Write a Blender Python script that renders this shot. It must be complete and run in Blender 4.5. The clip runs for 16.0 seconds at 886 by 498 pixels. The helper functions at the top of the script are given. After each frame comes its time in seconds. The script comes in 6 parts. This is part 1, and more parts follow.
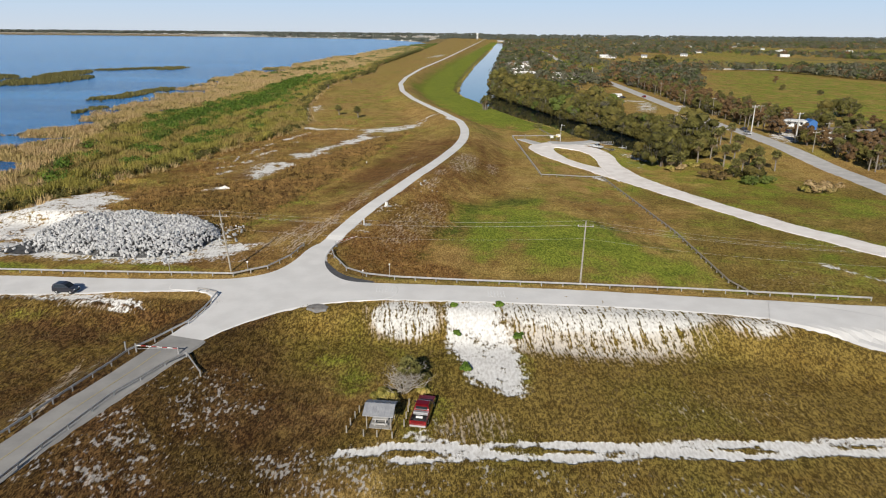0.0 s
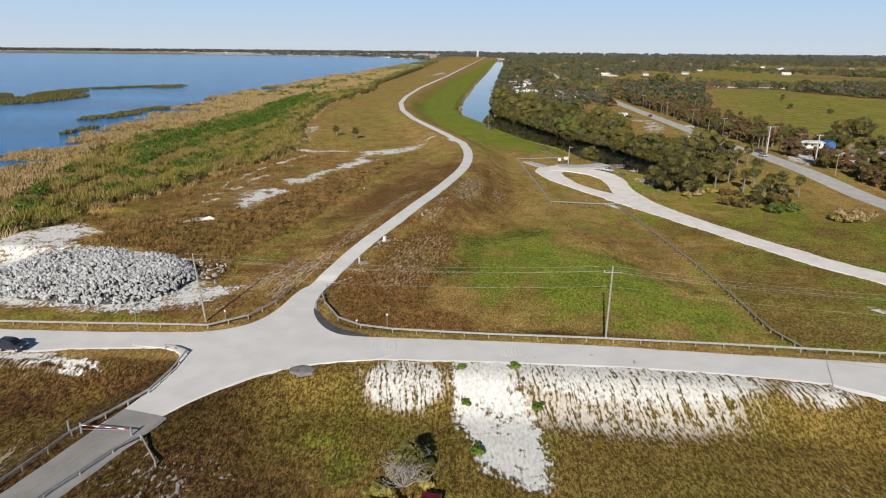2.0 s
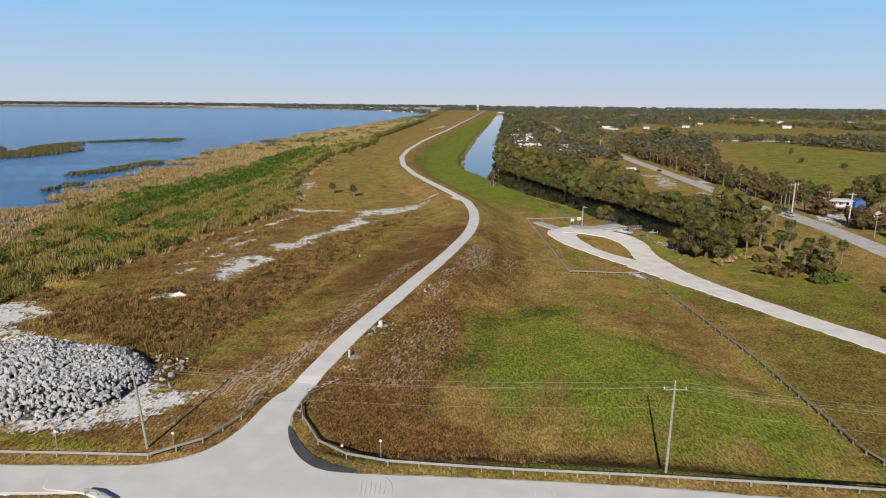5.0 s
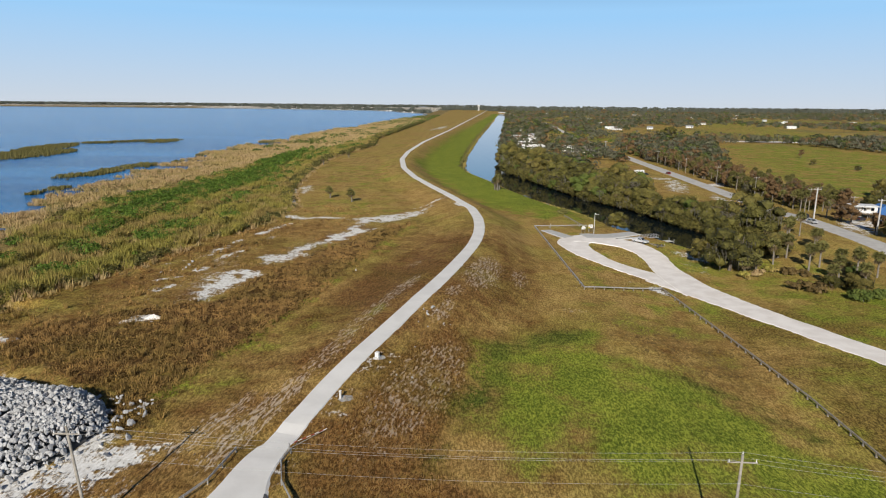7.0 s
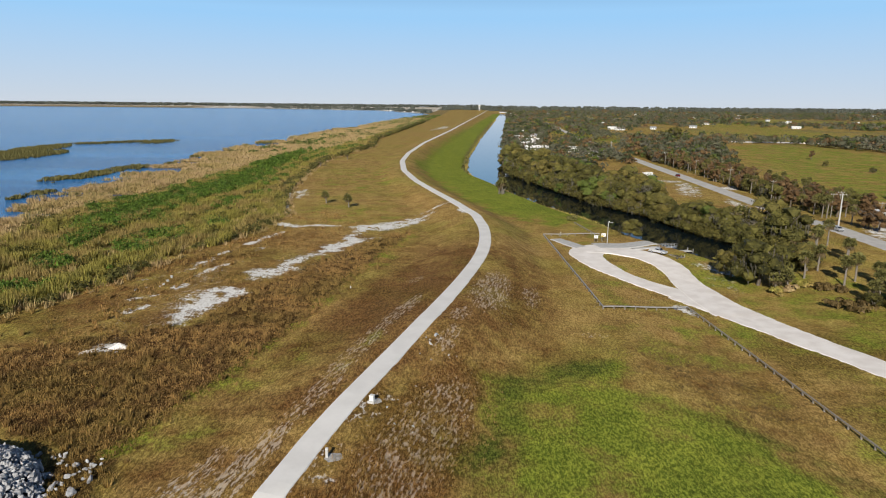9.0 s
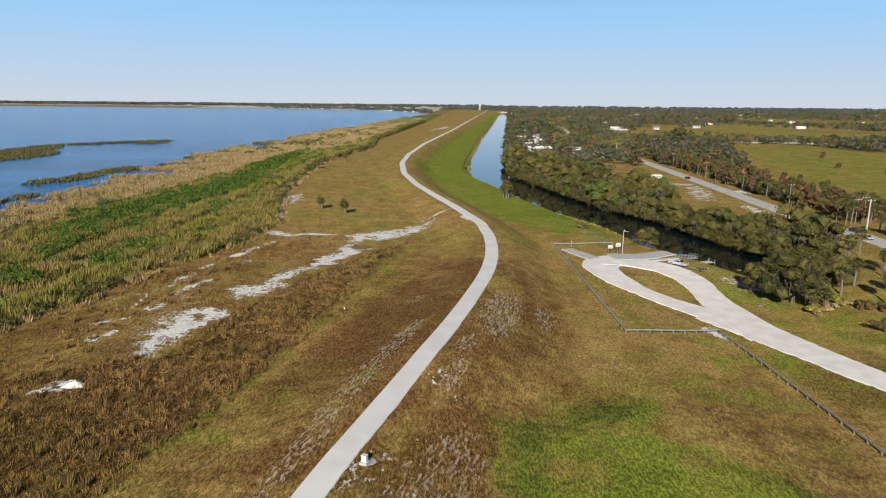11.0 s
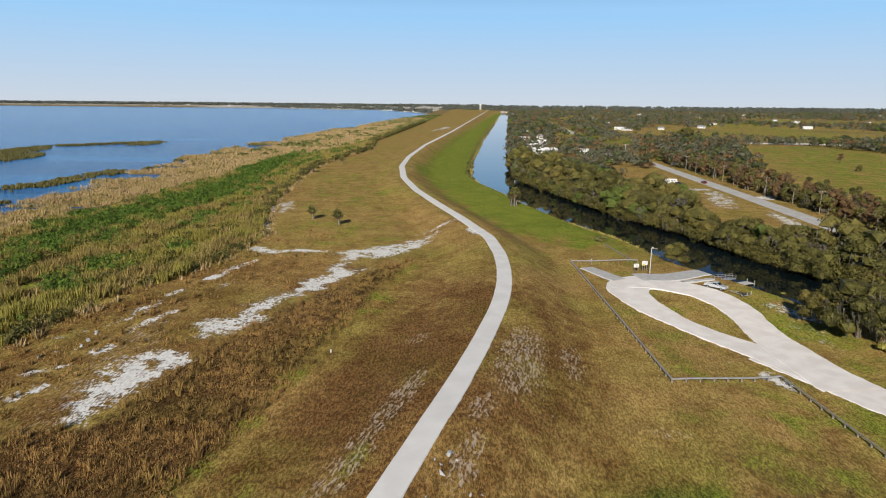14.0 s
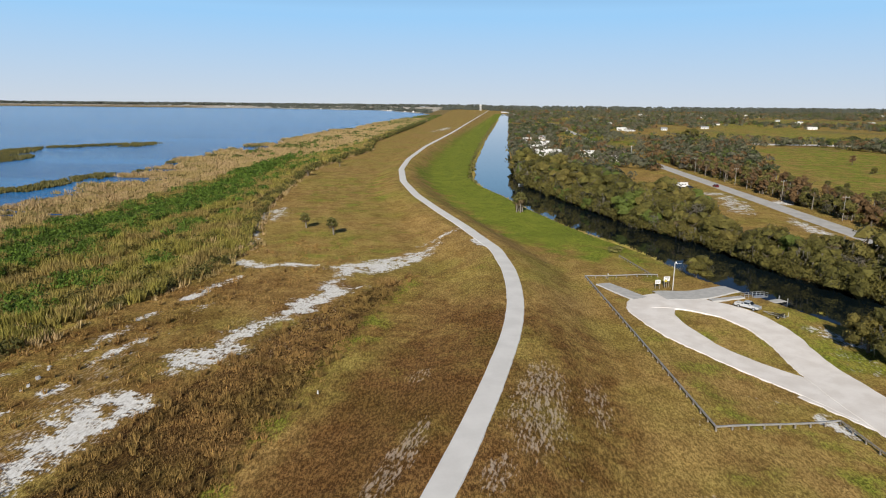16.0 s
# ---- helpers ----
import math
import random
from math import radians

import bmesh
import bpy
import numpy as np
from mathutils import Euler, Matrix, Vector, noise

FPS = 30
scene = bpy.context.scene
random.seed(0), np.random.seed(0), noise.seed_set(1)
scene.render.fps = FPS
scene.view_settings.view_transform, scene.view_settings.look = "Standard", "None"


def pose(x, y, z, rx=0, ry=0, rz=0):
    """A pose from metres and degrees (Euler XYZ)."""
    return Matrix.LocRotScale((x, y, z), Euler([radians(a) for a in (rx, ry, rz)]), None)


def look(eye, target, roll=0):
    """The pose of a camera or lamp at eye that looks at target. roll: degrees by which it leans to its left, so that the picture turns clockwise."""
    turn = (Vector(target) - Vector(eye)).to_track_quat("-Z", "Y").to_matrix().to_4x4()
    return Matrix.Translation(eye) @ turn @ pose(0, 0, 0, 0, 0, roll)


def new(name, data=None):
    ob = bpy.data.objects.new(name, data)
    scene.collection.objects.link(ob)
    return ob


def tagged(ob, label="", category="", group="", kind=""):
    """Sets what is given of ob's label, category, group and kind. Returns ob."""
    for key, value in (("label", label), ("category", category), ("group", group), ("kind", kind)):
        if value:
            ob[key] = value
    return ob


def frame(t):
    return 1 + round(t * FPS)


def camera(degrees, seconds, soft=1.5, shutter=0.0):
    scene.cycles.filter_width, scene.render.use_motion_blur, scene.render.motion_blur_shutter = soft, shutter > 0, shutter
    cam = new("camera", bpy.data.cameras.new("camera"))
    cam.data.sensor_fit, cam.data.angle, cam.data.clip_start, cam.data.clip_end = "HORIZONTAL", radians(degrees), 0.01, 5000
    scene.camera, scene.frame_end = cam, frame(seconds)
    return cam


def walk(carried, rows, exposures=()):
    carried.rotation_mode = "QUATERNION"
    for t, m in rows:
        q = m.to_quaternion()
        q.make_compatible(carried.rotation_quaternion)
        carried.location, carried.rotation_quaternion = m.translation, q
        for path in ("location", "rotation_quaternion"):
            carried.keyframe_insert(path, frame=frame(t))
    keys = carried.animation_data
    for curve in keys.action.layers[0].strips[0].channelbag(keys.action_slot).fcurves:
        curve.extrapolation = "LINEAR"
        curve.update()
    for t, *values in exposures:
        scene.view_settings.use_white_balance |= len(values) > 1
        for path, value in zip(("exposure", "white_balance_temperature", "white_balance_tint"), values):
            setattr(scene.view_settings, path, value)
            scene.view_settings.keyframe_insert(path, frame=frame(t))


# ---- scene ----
cam = camera(68.8, 16.0, soft=1.1)
# seconds, x, y, z, yaw, pitch; the drone leans half a degree all along
ROWS = [
    (0.0, 1.35, -4.2, 40.05, 1.83, -18.56),
    (0.5, 1.04, -0.62, 40.07, 1.84, -18.54),
    (1.0, 0.72, 2.98, 40.09, 1.85, -18.43),
    (1.5, 0.4, 6.62, 40.11, 1.86, -18.02),
    (2.0, 0.09, 10.22, 40.14, 1.86, -17.11),
    (2.5, -0.23, 13.86, 40.16, 1.87, -16.18),
    (3.0, -0.54, 17.42, 40.18, 1.89, -15.22),
    (3.5, -0.84, 20.82, 40.2, 1.9, -14.23),
    (4.0, -1.15, 24.4, 40.22, 1.92, -12.95),
    (4.2, -1.28, 25.84, 40.23, 1.92, -12.71),
    (6.5, -2.72, 42.35, 40.33, 2.0, -12.65),
    (7.0, -3.04, 45.99, 40.35, 2.0, -12.66),
    (7.5, -3.36, 49.61, 40.37, 2.01, -12.67),
    (8.0, -3.7, 53.52, 40.39, 2.01, -12.66),
    (8.5, -4.02, 57.18, 40.42, 2.02, -12.68),
    (9.0, -4.34, 60.86, 40.44, 2.03, -12.68),
    (11.5, -5.96, 79.31, 40.55, 2.06, -12.71),
    (12.0, -6.28, 83.02, 40.57, 2.07, -12.71),
    (12.5, -6.61, 86.76, 40.59, 2.07, -12.71),
    (13.0, -6.94, 90.51, 40.61, 2.06, -12.71),
    (13.5, -7.27, 94.28, 40.64, 2.06, -12.71),
    (14.0, -7.6, 98.03, 40.66, 2.06, -12.73),
    (14.5, -7.92, 101.74, 40.68, 2.06, -12.72),
    (15.0, -8.25, 105.48, 40.7, 2.06, -12.72),
    (15.5, -8.58, 109.23, 40.72, 2.05, -12.72),
    (16.0, -8.93, 113.23, 40.75, 2.05, -12.71),
]
EXPOSURES = [(0.0, 0.08), (1.5, 0.05), (2.5, -0.06), (3.0, -0.14), (4.2, -0.14), (6.3, 0.03), (16.0, 0.03)]
walk(cam, [(t, pose(x, y, z, 90 + p, 0, w) @ pose(0, 0, 0, 0, 0, 0.5)) for t, x, y, z, w, p in ROWS], EXPOSURES)

# ---- light ----
SUN_ELEVATION, SUN_AZIMUTH = 27.6, 190.8
world = bpy.data.worlds.new("sky")
scene.world = world
world.use_nodes = True
wn = world.node_tree
sky = wn.nodes.new("ShaderNodeTexSky")
sky.sky_type, sky.sun_disc = "NISHITA", False
sky.sun_elevation, sky.sun_rotation = radians(SUN_ELEVATION), radians(SUN_AZIMUTH)
sky.altitude, sky.air_density, sky.dust_density, sky.ozone_density = 0, 0.7, 0.0, 5.0
# pale haze at the horizon under a light blue band, then the clear sky
wc, wsep = wn.nodes.new("ShaderNodeTexCoord"), wn.nodes.new("ShaderNodeSeparateXYZ")
wn.links.new(wc.outputs["Generated"], wsep.inputs[0])


def sky_mix(a, c, low, high, f_low, f_high):
    r, m = wn.nodes.new("ShaderNodeMapRange"), wn.nodes.new("ShaderNodeMix")
    m.data_type = "RGBA"
    wn.links.new(wsep.outputs["Z"], r.inputs["Value"])
    for key, v in (("From Min", low), ("From Max", high), ("To Min", f_low), ("To Max", f_high)):
        r.inputs[key].default_value = v
    wn.links.new(r.outputs["Result"], m.inputs["Factor"])
    for key, v in (("A", a), ("B", c)):
        if isinstance(v, tuple):
            m.inputs[key].default_value = (*v, 1)
        else:
            wn.links.new(v, m.inputs[key])
    return m.outputs["Result"]


haze = sky_mix((12.0, 13.4, 15.2), (6.9, 12.5, 18.8), 0.0, 0.12, 0.0, 1.0)
wn.links.new(sky_mix(sky.outputs[0], haze, 0.13, 0.24, 0.95, 0.0), wn.nodes["Background"].inputs[0])
wn.nodes["Background"].inputs[1].default_value = 0.05
sun = new("sun", bpy.data.lights.new("sun", "SUN"))
sun.data.energy, sun.data.angle, sun.data.color = 5.0, radians(0.5), (1.0, 0.93, 0.82)
_a, _e = radians(SUN_AZIMUTH), radians(SUN_ELEVATION)
sun.matrix_basis = look((0, 0, 60), (-math.sin(_a) * math.cos(_e), -math.cos(_a) * math.cos(_e), 60 - math.sin(_e)))
scene.view_settings.exposure = 0.0

# ---- materials ----
def nodes_of(name):
    m = bpy.data.materials.new(name)
    m.use_nodes = True
    return m, m.node_tree, m.node_tree.nodes["Principled BSDF"]


def noise_node(nt, scale, detail=4, stretch=None, coord="Object"):
    c = nt.nodes.new("ShaderNodeTexCoord")
    n = nt.nodes.new("ShaderNodeTexNoise")
    n.inputs["Scale"].default_value, n.inputs["Detail"].default_value = scale, detail
    if stretch:
        m = nt.nodes.new("ShaderNodeMapping")
        m.inputs["Scale"].default_value = stretch[:3]
        m.inputs["Rotation"].default_value = (0, 0, radians(stretch[3]))
        nt.links.new(c.outputs[coord], m.inputs[0])
        nt.links.new(m.outputs[0], n.inputs["Vector"])
    else:
        nt.links.new(c.outputs[coord], n.inputs["Vector"])
    return n.outputs["Fac"]


def link_or_set(nt, socket, v):
    if isinstance(v, (int, float)):
        socket.default_value = v
    elif isinstance(v, tuple):
        socket.default_value = (*v, 1)
    else:
        nt.links.new(v, socket)


def mix(nt, fac, a, b):
    n = nt.nodes.new("ShaderNodeMix")
    n.data_type = "RGBA"
    link_or_set(nt, n.inputs["Factor"], fac)
    link_or_set(nt, n.inputs["A"], a)
    link_or_set(nt, n.inputs["B"], b)
    return n.outputs["Result"]


def calc(nt, op, a, b=0.0):
    n = nt.nodes.new("ShaderNodeMath")
    n.operation = op
    link_or_set(nt, n.inputs[0], a)
    link_or_set(nt, n.inputs[1], b)
    return n.outputs[0]


def ramp(nt, v, lo, hi):
    n = nt.nodes.new("ShaderNodeMapRange")
    n.interpolation_type = "SMOOTHSTEP"
    link_or_set(nt, n.inputs["Value"], v)
    n.inputs["From Min"].default_value, n.inputs["From Max"].default_value = lo, hi
    return n.outputs["Result"]


def bumped(nt, bsdf, height, strength, distance):
    b = nt.nodes.new("ShaderNodeBump")
    b.inputs["Strength"].default_value, b.inputs["Distance"].default_value = strength, distance
    nt.links.new(height, b.inputs["Height"])
    nt.links.new(b.outputs[0], bsdf.inputs["Normal"])


def surface(name, c1, c2, scale=2.0, rough=0.8, metal=0.0, bump=0.3, depth=0.02, vary="", amount=0.5, gloss=0.3):
    """Two colours mixed at two scales, with relief; vary: 'island' or 'object' for piece-to-piece change."""
    m, nt, bsdf = nodes_of(name)
    big, fine = noise_node(nt, scale, 4), noise_node(nt, scale * 9, 3)
    f = calc(nt, "ADD", calc(nt, "MULTIPLY", ramp(nt, big, 0.3, 0.7), 0.65), calc(nt, "MULTIPLY", fine, 0.35))
    if vary:
        if vary == "island":
            r = nt.nodes.new("ShaderNodeNewGeometry").outputs["Random Per Island"]
        else:
            r = nt.nodes.new("ShaderNodeObjectInfo").outputs["Random"]
        f = calc(nt, "ADD", calc(nt, "MULTIPLY", f, 1 - amount), calc(nt, "MULTIPLY", r, amount))
    nt.links.new(mix(nt, f, c1, c2), bsdf.inputs["Base Color"])
    bsdf.inputs["Roughness"].default_value, bsdf.inputs["Metallic"].default_value = rough, metal
    bsdf.inputs["Specular IOR Level"].default_value = gloss
    if bump:
        bumped(nt, bsdf, fine, bump, depth)
    return m


def attribute(nt, name):
    a = nt.nodes.new("ShaderNodeAttribute")
    a.attribute_name = name
    return a.outputs["Fac"]


def ground_material():
    m, nt, bsdf = nodes_of("grassland")
    n_big, n_mid = noise_node(nt, 0.07, 5), noise_node(nt, 0.45, 5)
    # mown and wind-combed along the levee, so the grain runs north and south
    n_fine, n_tuft = noise_node(nt, 3.0, 5, (1, 0.42, 1, 0)), noise_node(nt, 8.0, 3, (1, 0.42, 1, 0))
    wob = calc(nt, "ADD", calc(nt, "MULTIPLY", calc(nt, "SUBTRACT", n_mid, 0.5), 0.9), calc(nt, "MULTIPLY", calc(nt, "SUBTRACT", n_fine, 0.5), 1.3))
    soft = calc(nt, "ADD", calc(nt, "MULTIPLY", calc(nt, "SUBTRACT", n_big, 0.5), 1.0), calc(nt, "MULTIPLY", calc(nt, "SUBTRACT", n_mid, 0.5), 0.6))

    wide_wob = calc(nt, "ADD", calc(nt, "MULTIPLY", calc(nt, "SUBTRACT", noise_node(nt, 0.12, 6), 0.5), 1.7), calc(nt, "MULTIPLY", calc(nt, "SUBTRACT", n_fine, 0.5), 0.5))

    def masked(name, wobble, lo, hi):
        return ramp(nt, calc(nt, "ADD", attribute(nt, name), wobble), lo, hi)

    # grass tone by noise; its dark end also carries shading between tufts
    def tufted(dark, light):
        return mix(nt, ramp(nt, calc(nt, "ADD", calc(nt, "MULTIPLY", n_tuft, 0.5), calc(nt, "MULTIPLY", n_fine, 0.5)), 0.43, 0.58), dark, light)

    n_wide = noise_node(nt, 0.018, 4)
    blotch = ramp(nt, noise_node(nt, 0.16, 6), 0.42, 0.60)
    mown = mix(nt, ramp(nt, n_wide, 0.38, 0.62), tufted(C_MOWN[0], C_MOWN[1]), tufted(C_MOWN[2], C_MOWN[3]))
    mown = mix(nt, calc(nt, "MULTIPLY", blotch, 0.45), mown, tufted(C_WORN[0], C_WORN[1]))
    dry = mix(nt, calc(nt, "MULTIPLY", blotch, 0.5), tufted(C_DRY[0], C_DRY[1]), tufted(C_DRY[2], C_DRY[3]))
    col = mix(nt, masked("dry", soft, 0.3, 0.7), mown, dry)
    col = mix(nt, masked("rust", soft, 0.25, 0.75), col, tufted(C_RUST[0], C_RUST[1]))
    col = mix(nt, masked("olive", soft, 0.3, 0.7), col, tufted(C_OLIVE[0], C_OLIVE[1]))
    # long lines of mowing and wash-out, across and along the slope
    def lane_noise(across, length, detail, waver=0.0):
        c, n = nt.nodes.new("ShaderNodeCombineXYZ"), nt.nodes.new("ShaderNodeTexNoise")
        u = attribute(nt, "lane_u")
        if waver:
            u = calc(nt, "ADD", u, calc(nt, "MULTIPLY", n_mid, waver))
        nt.links.new(calc(nt, "MULTIPLY", u, across), c.inputs[0])
        nt.links.new(calc(nt, "MULTIPLY", attribute(nt, "lane_s"), length), c.inputs[1])
        nt.links.new(c.outputs[0], n.inputs["Vector"])
        n.inputs["Scale"].default_value, n.inputs["Detail"].default_value = 1.0, detail
        return n.outputs["Fac"]

    def shade(fac, tint):
        n = nt.nodes.new("ShaderNodeMix")
        n.data_type, n.blend_type = "RGBA", "MULTIPLY"
        link_or_set(nt, n.inputs["Factor"], fac)
        link_or_set(nt, n.inputs["A"], col)
        n.inputs["B"].default_value = (*tint, 1)
        return n.outputs["Result"]

    col = shade(ramp(nt, lane_noise(0.42, 0.025, 4, 1.0), 0.40, 0.62), (0.90, 0.90, 0.86))
    col = shade(ramp(nt, noise_node(nt, 0.05, 5), 0.46, 0.64), (0.86, 0.96, 0.80))
    col = shade(ramp(nt, noise_node(nt, 0.28, 6), 0.50, 0.66), (0.86, 0.82, 0.77))
    green = mix(nt, calc(nt, "MULTIPLY", blotch, 0.5), tufted(C_LUSH[0], C_LUSH[1]), tufted(C_LUSH[2], C_LUSH[3]))
    col = mix(nt, masked("marsh", soft, 0.3, 0.7), col, tufted(C_MARSH[0], C_MARSH[1]))
    col = mix(nt, masked("lush", wide_wob, 0.25, 0.8), col, green)
    col = mix(nt, masked("deep", soft, 0.25, 0.75), col, tufted((0.045, 0.062, 0.010), (0.17, 0.20, 0.032)))
    # fine shading of the grass put into the colour, deepest on rough land
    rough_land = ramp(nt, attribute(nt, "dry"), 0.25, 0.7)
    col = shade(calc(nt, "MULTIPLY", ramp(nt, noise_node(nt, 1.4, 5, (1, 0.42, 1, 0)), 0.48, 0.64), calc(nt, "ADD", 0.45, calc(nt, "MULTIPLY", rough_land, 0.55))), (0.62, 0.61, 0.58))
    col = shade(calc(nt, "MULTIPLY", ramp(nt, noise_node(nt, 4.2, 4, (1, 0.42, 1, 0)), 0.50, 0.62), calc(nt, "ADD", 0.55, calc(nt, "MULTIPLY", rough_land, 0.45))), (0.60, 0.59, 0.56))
    streaks = lane_noise(2.8, 0.42, 6, 1.1)
    st = ramp(nt, calc(nt, "ADD", calc(nt, "ADD", calc(nt, "MULTIPLY", attribute(nt, "streak"), 0.55), calc(nt, "MULTIPLY", streaks, 0.80)), calc(nt, "ADD", calc(nt, "MULTIPLY", n_fine, 0.50), calc(nt, "MULTIPLY", n_mid, 0.15))), 1.04, 1.18)
    sandy = mix(nt, ramp(nt, n_fine, 0.3, 0.7), C_SAND[0], C_SAND[1])
    strength = calc(nt, "ADD", 0.55, calc(nt, "MULTIPLY", ramp(nt, attribute(nt, "streak"), 0.66, 0.80), 0.33))
    earthy = mix(nt, ramp(nt, attribute(nt, "streak"), 0.66, 0.80), (0.66, 0.55, 0.44), sandy)
    col = mix(nt, calc(nt, "MULTIPLY", st, strength), col, earthy)
    flecks = calc(nt, "ADD", calc(nt, "MULTIPLY", noise_node(nt, 2.6, 8, (1, 0.5, 1, 25)), 0.75), calc(nt, "MULTIPLY", noise_node(nt, 0.35, 4), 0.45))
    fl = ramp(nt, calc(nt, "ADD", flecks, calc(nt, "MULTIPLY", attribute(nt, "fleck"), 0.28)), 0.86, 0.96)
    col = mix(nt, calc(nt, "MULTIPLY", fl, 0.50), col, sandy)
    ragged = calc(nt, "ADD", wob, calc(nt, "ADD", calc(nt, "MULTIPLY", calc(nt, "SUBTRACT", noise_node(nt, 0.22, 5), 0.5), 1.8), calc(nt, "MULTIPLY", calc(nt, "SUBTRACT", noise_node(nt, 0.9, 5), 0.5), 1.3)))
    bare = calc(nt, "MULTIPLY", masked("sand", ragged, 0.36, 0.84), ramp(nt, attribute(nt, "sand"), 0.04, 0.30))
    col = mix(nt, bare, col, sandy)
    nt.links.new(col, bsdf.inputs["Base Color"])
    bsdf.inputs["Roughness"].default_value = 0.95
    bsdf.inputs["Specular IOR Level"].default_value = 0.1
    grassy = calc(nt, "SUBTRACT", 1.0, calc(nt, "MULTIPLY", calc(nt, "MAXIMUM", bare, st), 0.9))
    bumped(nt, bsdf, calc(nt, "MULTIPLY", calc(nt, "ADD", n_tuft, calc(nt, "MULTIPLY", n_fine, 1.5)), grassy), 0.5, 0.25)
    return m


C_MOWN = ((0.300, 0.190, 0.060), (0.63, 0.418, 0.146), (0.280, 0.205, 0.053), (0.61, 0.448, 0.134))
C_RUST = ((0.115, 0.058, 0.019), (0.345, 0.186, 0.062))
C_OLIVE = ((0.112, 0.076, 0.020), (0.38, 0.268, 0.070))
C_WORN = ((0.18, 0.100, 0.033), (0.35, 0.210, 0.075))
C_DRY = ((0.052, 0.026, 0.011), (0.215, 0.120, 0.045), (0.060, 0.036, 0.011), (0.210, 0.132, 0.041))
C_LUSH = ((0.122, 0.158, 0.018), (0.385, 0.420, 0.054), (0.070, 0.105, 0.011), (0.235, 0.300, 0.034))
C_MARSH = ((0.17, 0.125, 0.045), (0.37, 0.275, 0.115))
C_SAND = ((0.66, 0.64, 0.60), (0.88, 0.87, 0.84))

GRASSLAND = ground_material()
PAVING = surface("pale_asphalt", (0.67, 0.66, 0.64), (0.79, 0.78, 0.76), 0.25, 0.9, bump=0.1)
GREY_PAVING = surface("grey_asphalt", (0.43, 0.42, 0.40), (0.60, 0.585, 0.56), 0.4, 0.9, bump=0.15)
SHELL = surface("shell_rock_gravel", (0.74, 0.69, 0.64), (0.92, 0.88, 0.84), 0.3, 0.95, bump=0.3)
ASPHALT = surface("weathered_asphalt", (0.26, 0.255, 0.245), (0.38, 0.37, 0.35), 0.3, 0.9, bump=0.15)
OLD_GRAVEL = surface("old_grey_gravel", (0.13, 0.125, 0.12), (0.27, 0.26, 0.25), 1.5, 0.95)
OLD_STONE = surface("broken_stone", (0.22, 0.215, 0.21), (0.50, 0.49, 0.47), 2.5, 0.95, bump=0.6)
TAR = surface("fresh_tar", (0.06, 0.06, 0.065), (0.12, 0.12, 0.125), 0.6, 0.85)
CONCRETE = surface("concrete", (0.42, 0.42, 0.41), (0.58, 0.57, 0.55), 0.8, 0.85)
LIMESTONE = surface("quarried_limestone", (0.26, 0.265, 0.275), (0.62, 0.62, 0.62), 1.2, 0.9, bump=0.5, depth=0.06, vary="island")
# near-black tone that paints the shade between heaped boulders
GAP_SHADE = surface("rock_gap_shade", (0.05, 0.05, 0.05), (0.12, 0.12, 0.12), 2, 0.95)
LIMESTONE_PIECE = surface("limestone_boulder", (0.26, 0.265, 0.275), (0.62, 0.62, 0.62), 1.2, 0.9, bump=0.5, depth=0.06, vary="object")
TIMBER = surface("weathered_timber", (0.17, 0.15, 0.125), (0.34, 0.31, 0.27), 3, 0.85)
POLEWOOD = surface("grey_pole_wood", (0.22, 0.20, 0.17), (0.40, 0.37, 0.32), 2, 0.85)
STEEL = surface("galvanised_steel", (0.42, 0.42, 0.42), (0.62, 0.62, 0.62), 2, 0.45, 0.6, bump=0.05)
ALUMINIUM = surface("aluminium", (0.55, 0.56, 0.57), (0.72, 0.72, 0.73), 2, 0.4, 0.7, bump=0.05)
WHITE = surface("white_paint", (0.68, 0.68, 0.67), (0.82, 0.82, 0.81), 1.5, 0.5, bump=0.05)
YELLOW = surface("yellow_paint", (0.6, 0.48, 0.04), (0.75, 0.6, 0.06), 3, 0.5, bump=0.05)
FADED_YELLOW = surface("faded_yellow_paint", (0.34, 0.30, 0.20), (0.46, 0.40, 0.24), 3, 0.8, bump=0.05)
RED = surface("red_paint", (0.26, 0.015, 0.015), (0.36, 0.03, 0.026), 3, 0.5, bump=0.05)
ROOFING = surface("grey_sheet_roof", (0.28, 0.29, 0.31), (0.40, 0.41, 0.43), 1.5, 0.6, 0.2, bump=0.1)
BROWNROOF = surface("brown_shingles", (0.12, 0.10, 0.085), (0.22, 0.19, 0.16), 2, 0.9)
RUBBER = surface("rubber", (0.012, 0.012, 0.012), (0.03, 0.03, 0.03), 6, 0.8)
DARK = surface("dark_plastic", (0.015, 0.015, 0.017), (0.035, 0.035, 0.038), 4, 0.5)
BLUETARP = surface("blue_tarpaulin", (0.03, 0.10, 0.30), (0.06, 0.18, 0.45), 2, 0.5)
BARK = surface("bark", (0.07, 0.055, 0.042), (0.20, 0.17, 0.14), 3, 0.95, bump=0.6, depth=0.05)
PALMBARK = surface("palm_bark", (0.14, 0.12, 0.10), (0.30, 0.27, 0.23), 4, 0.95, bump=0.6, depth=0.04)
DEADWOOD = surface("dead_wood", (0.28, 0.25, 0.21), (0.46, 0.42, 0.37), 4, 0.95)


def paint(name, c):
    m = surface(name, c, tuple(min(1, v * 1.25 + 0.005) for v in c), 1.5, 0.28, 0.25, bump=0.0, gloss=0.5)
    m.node_tree.nodes["Principled BSDF"].inputs["Coat Weight"].default_value = 0.6
    return m


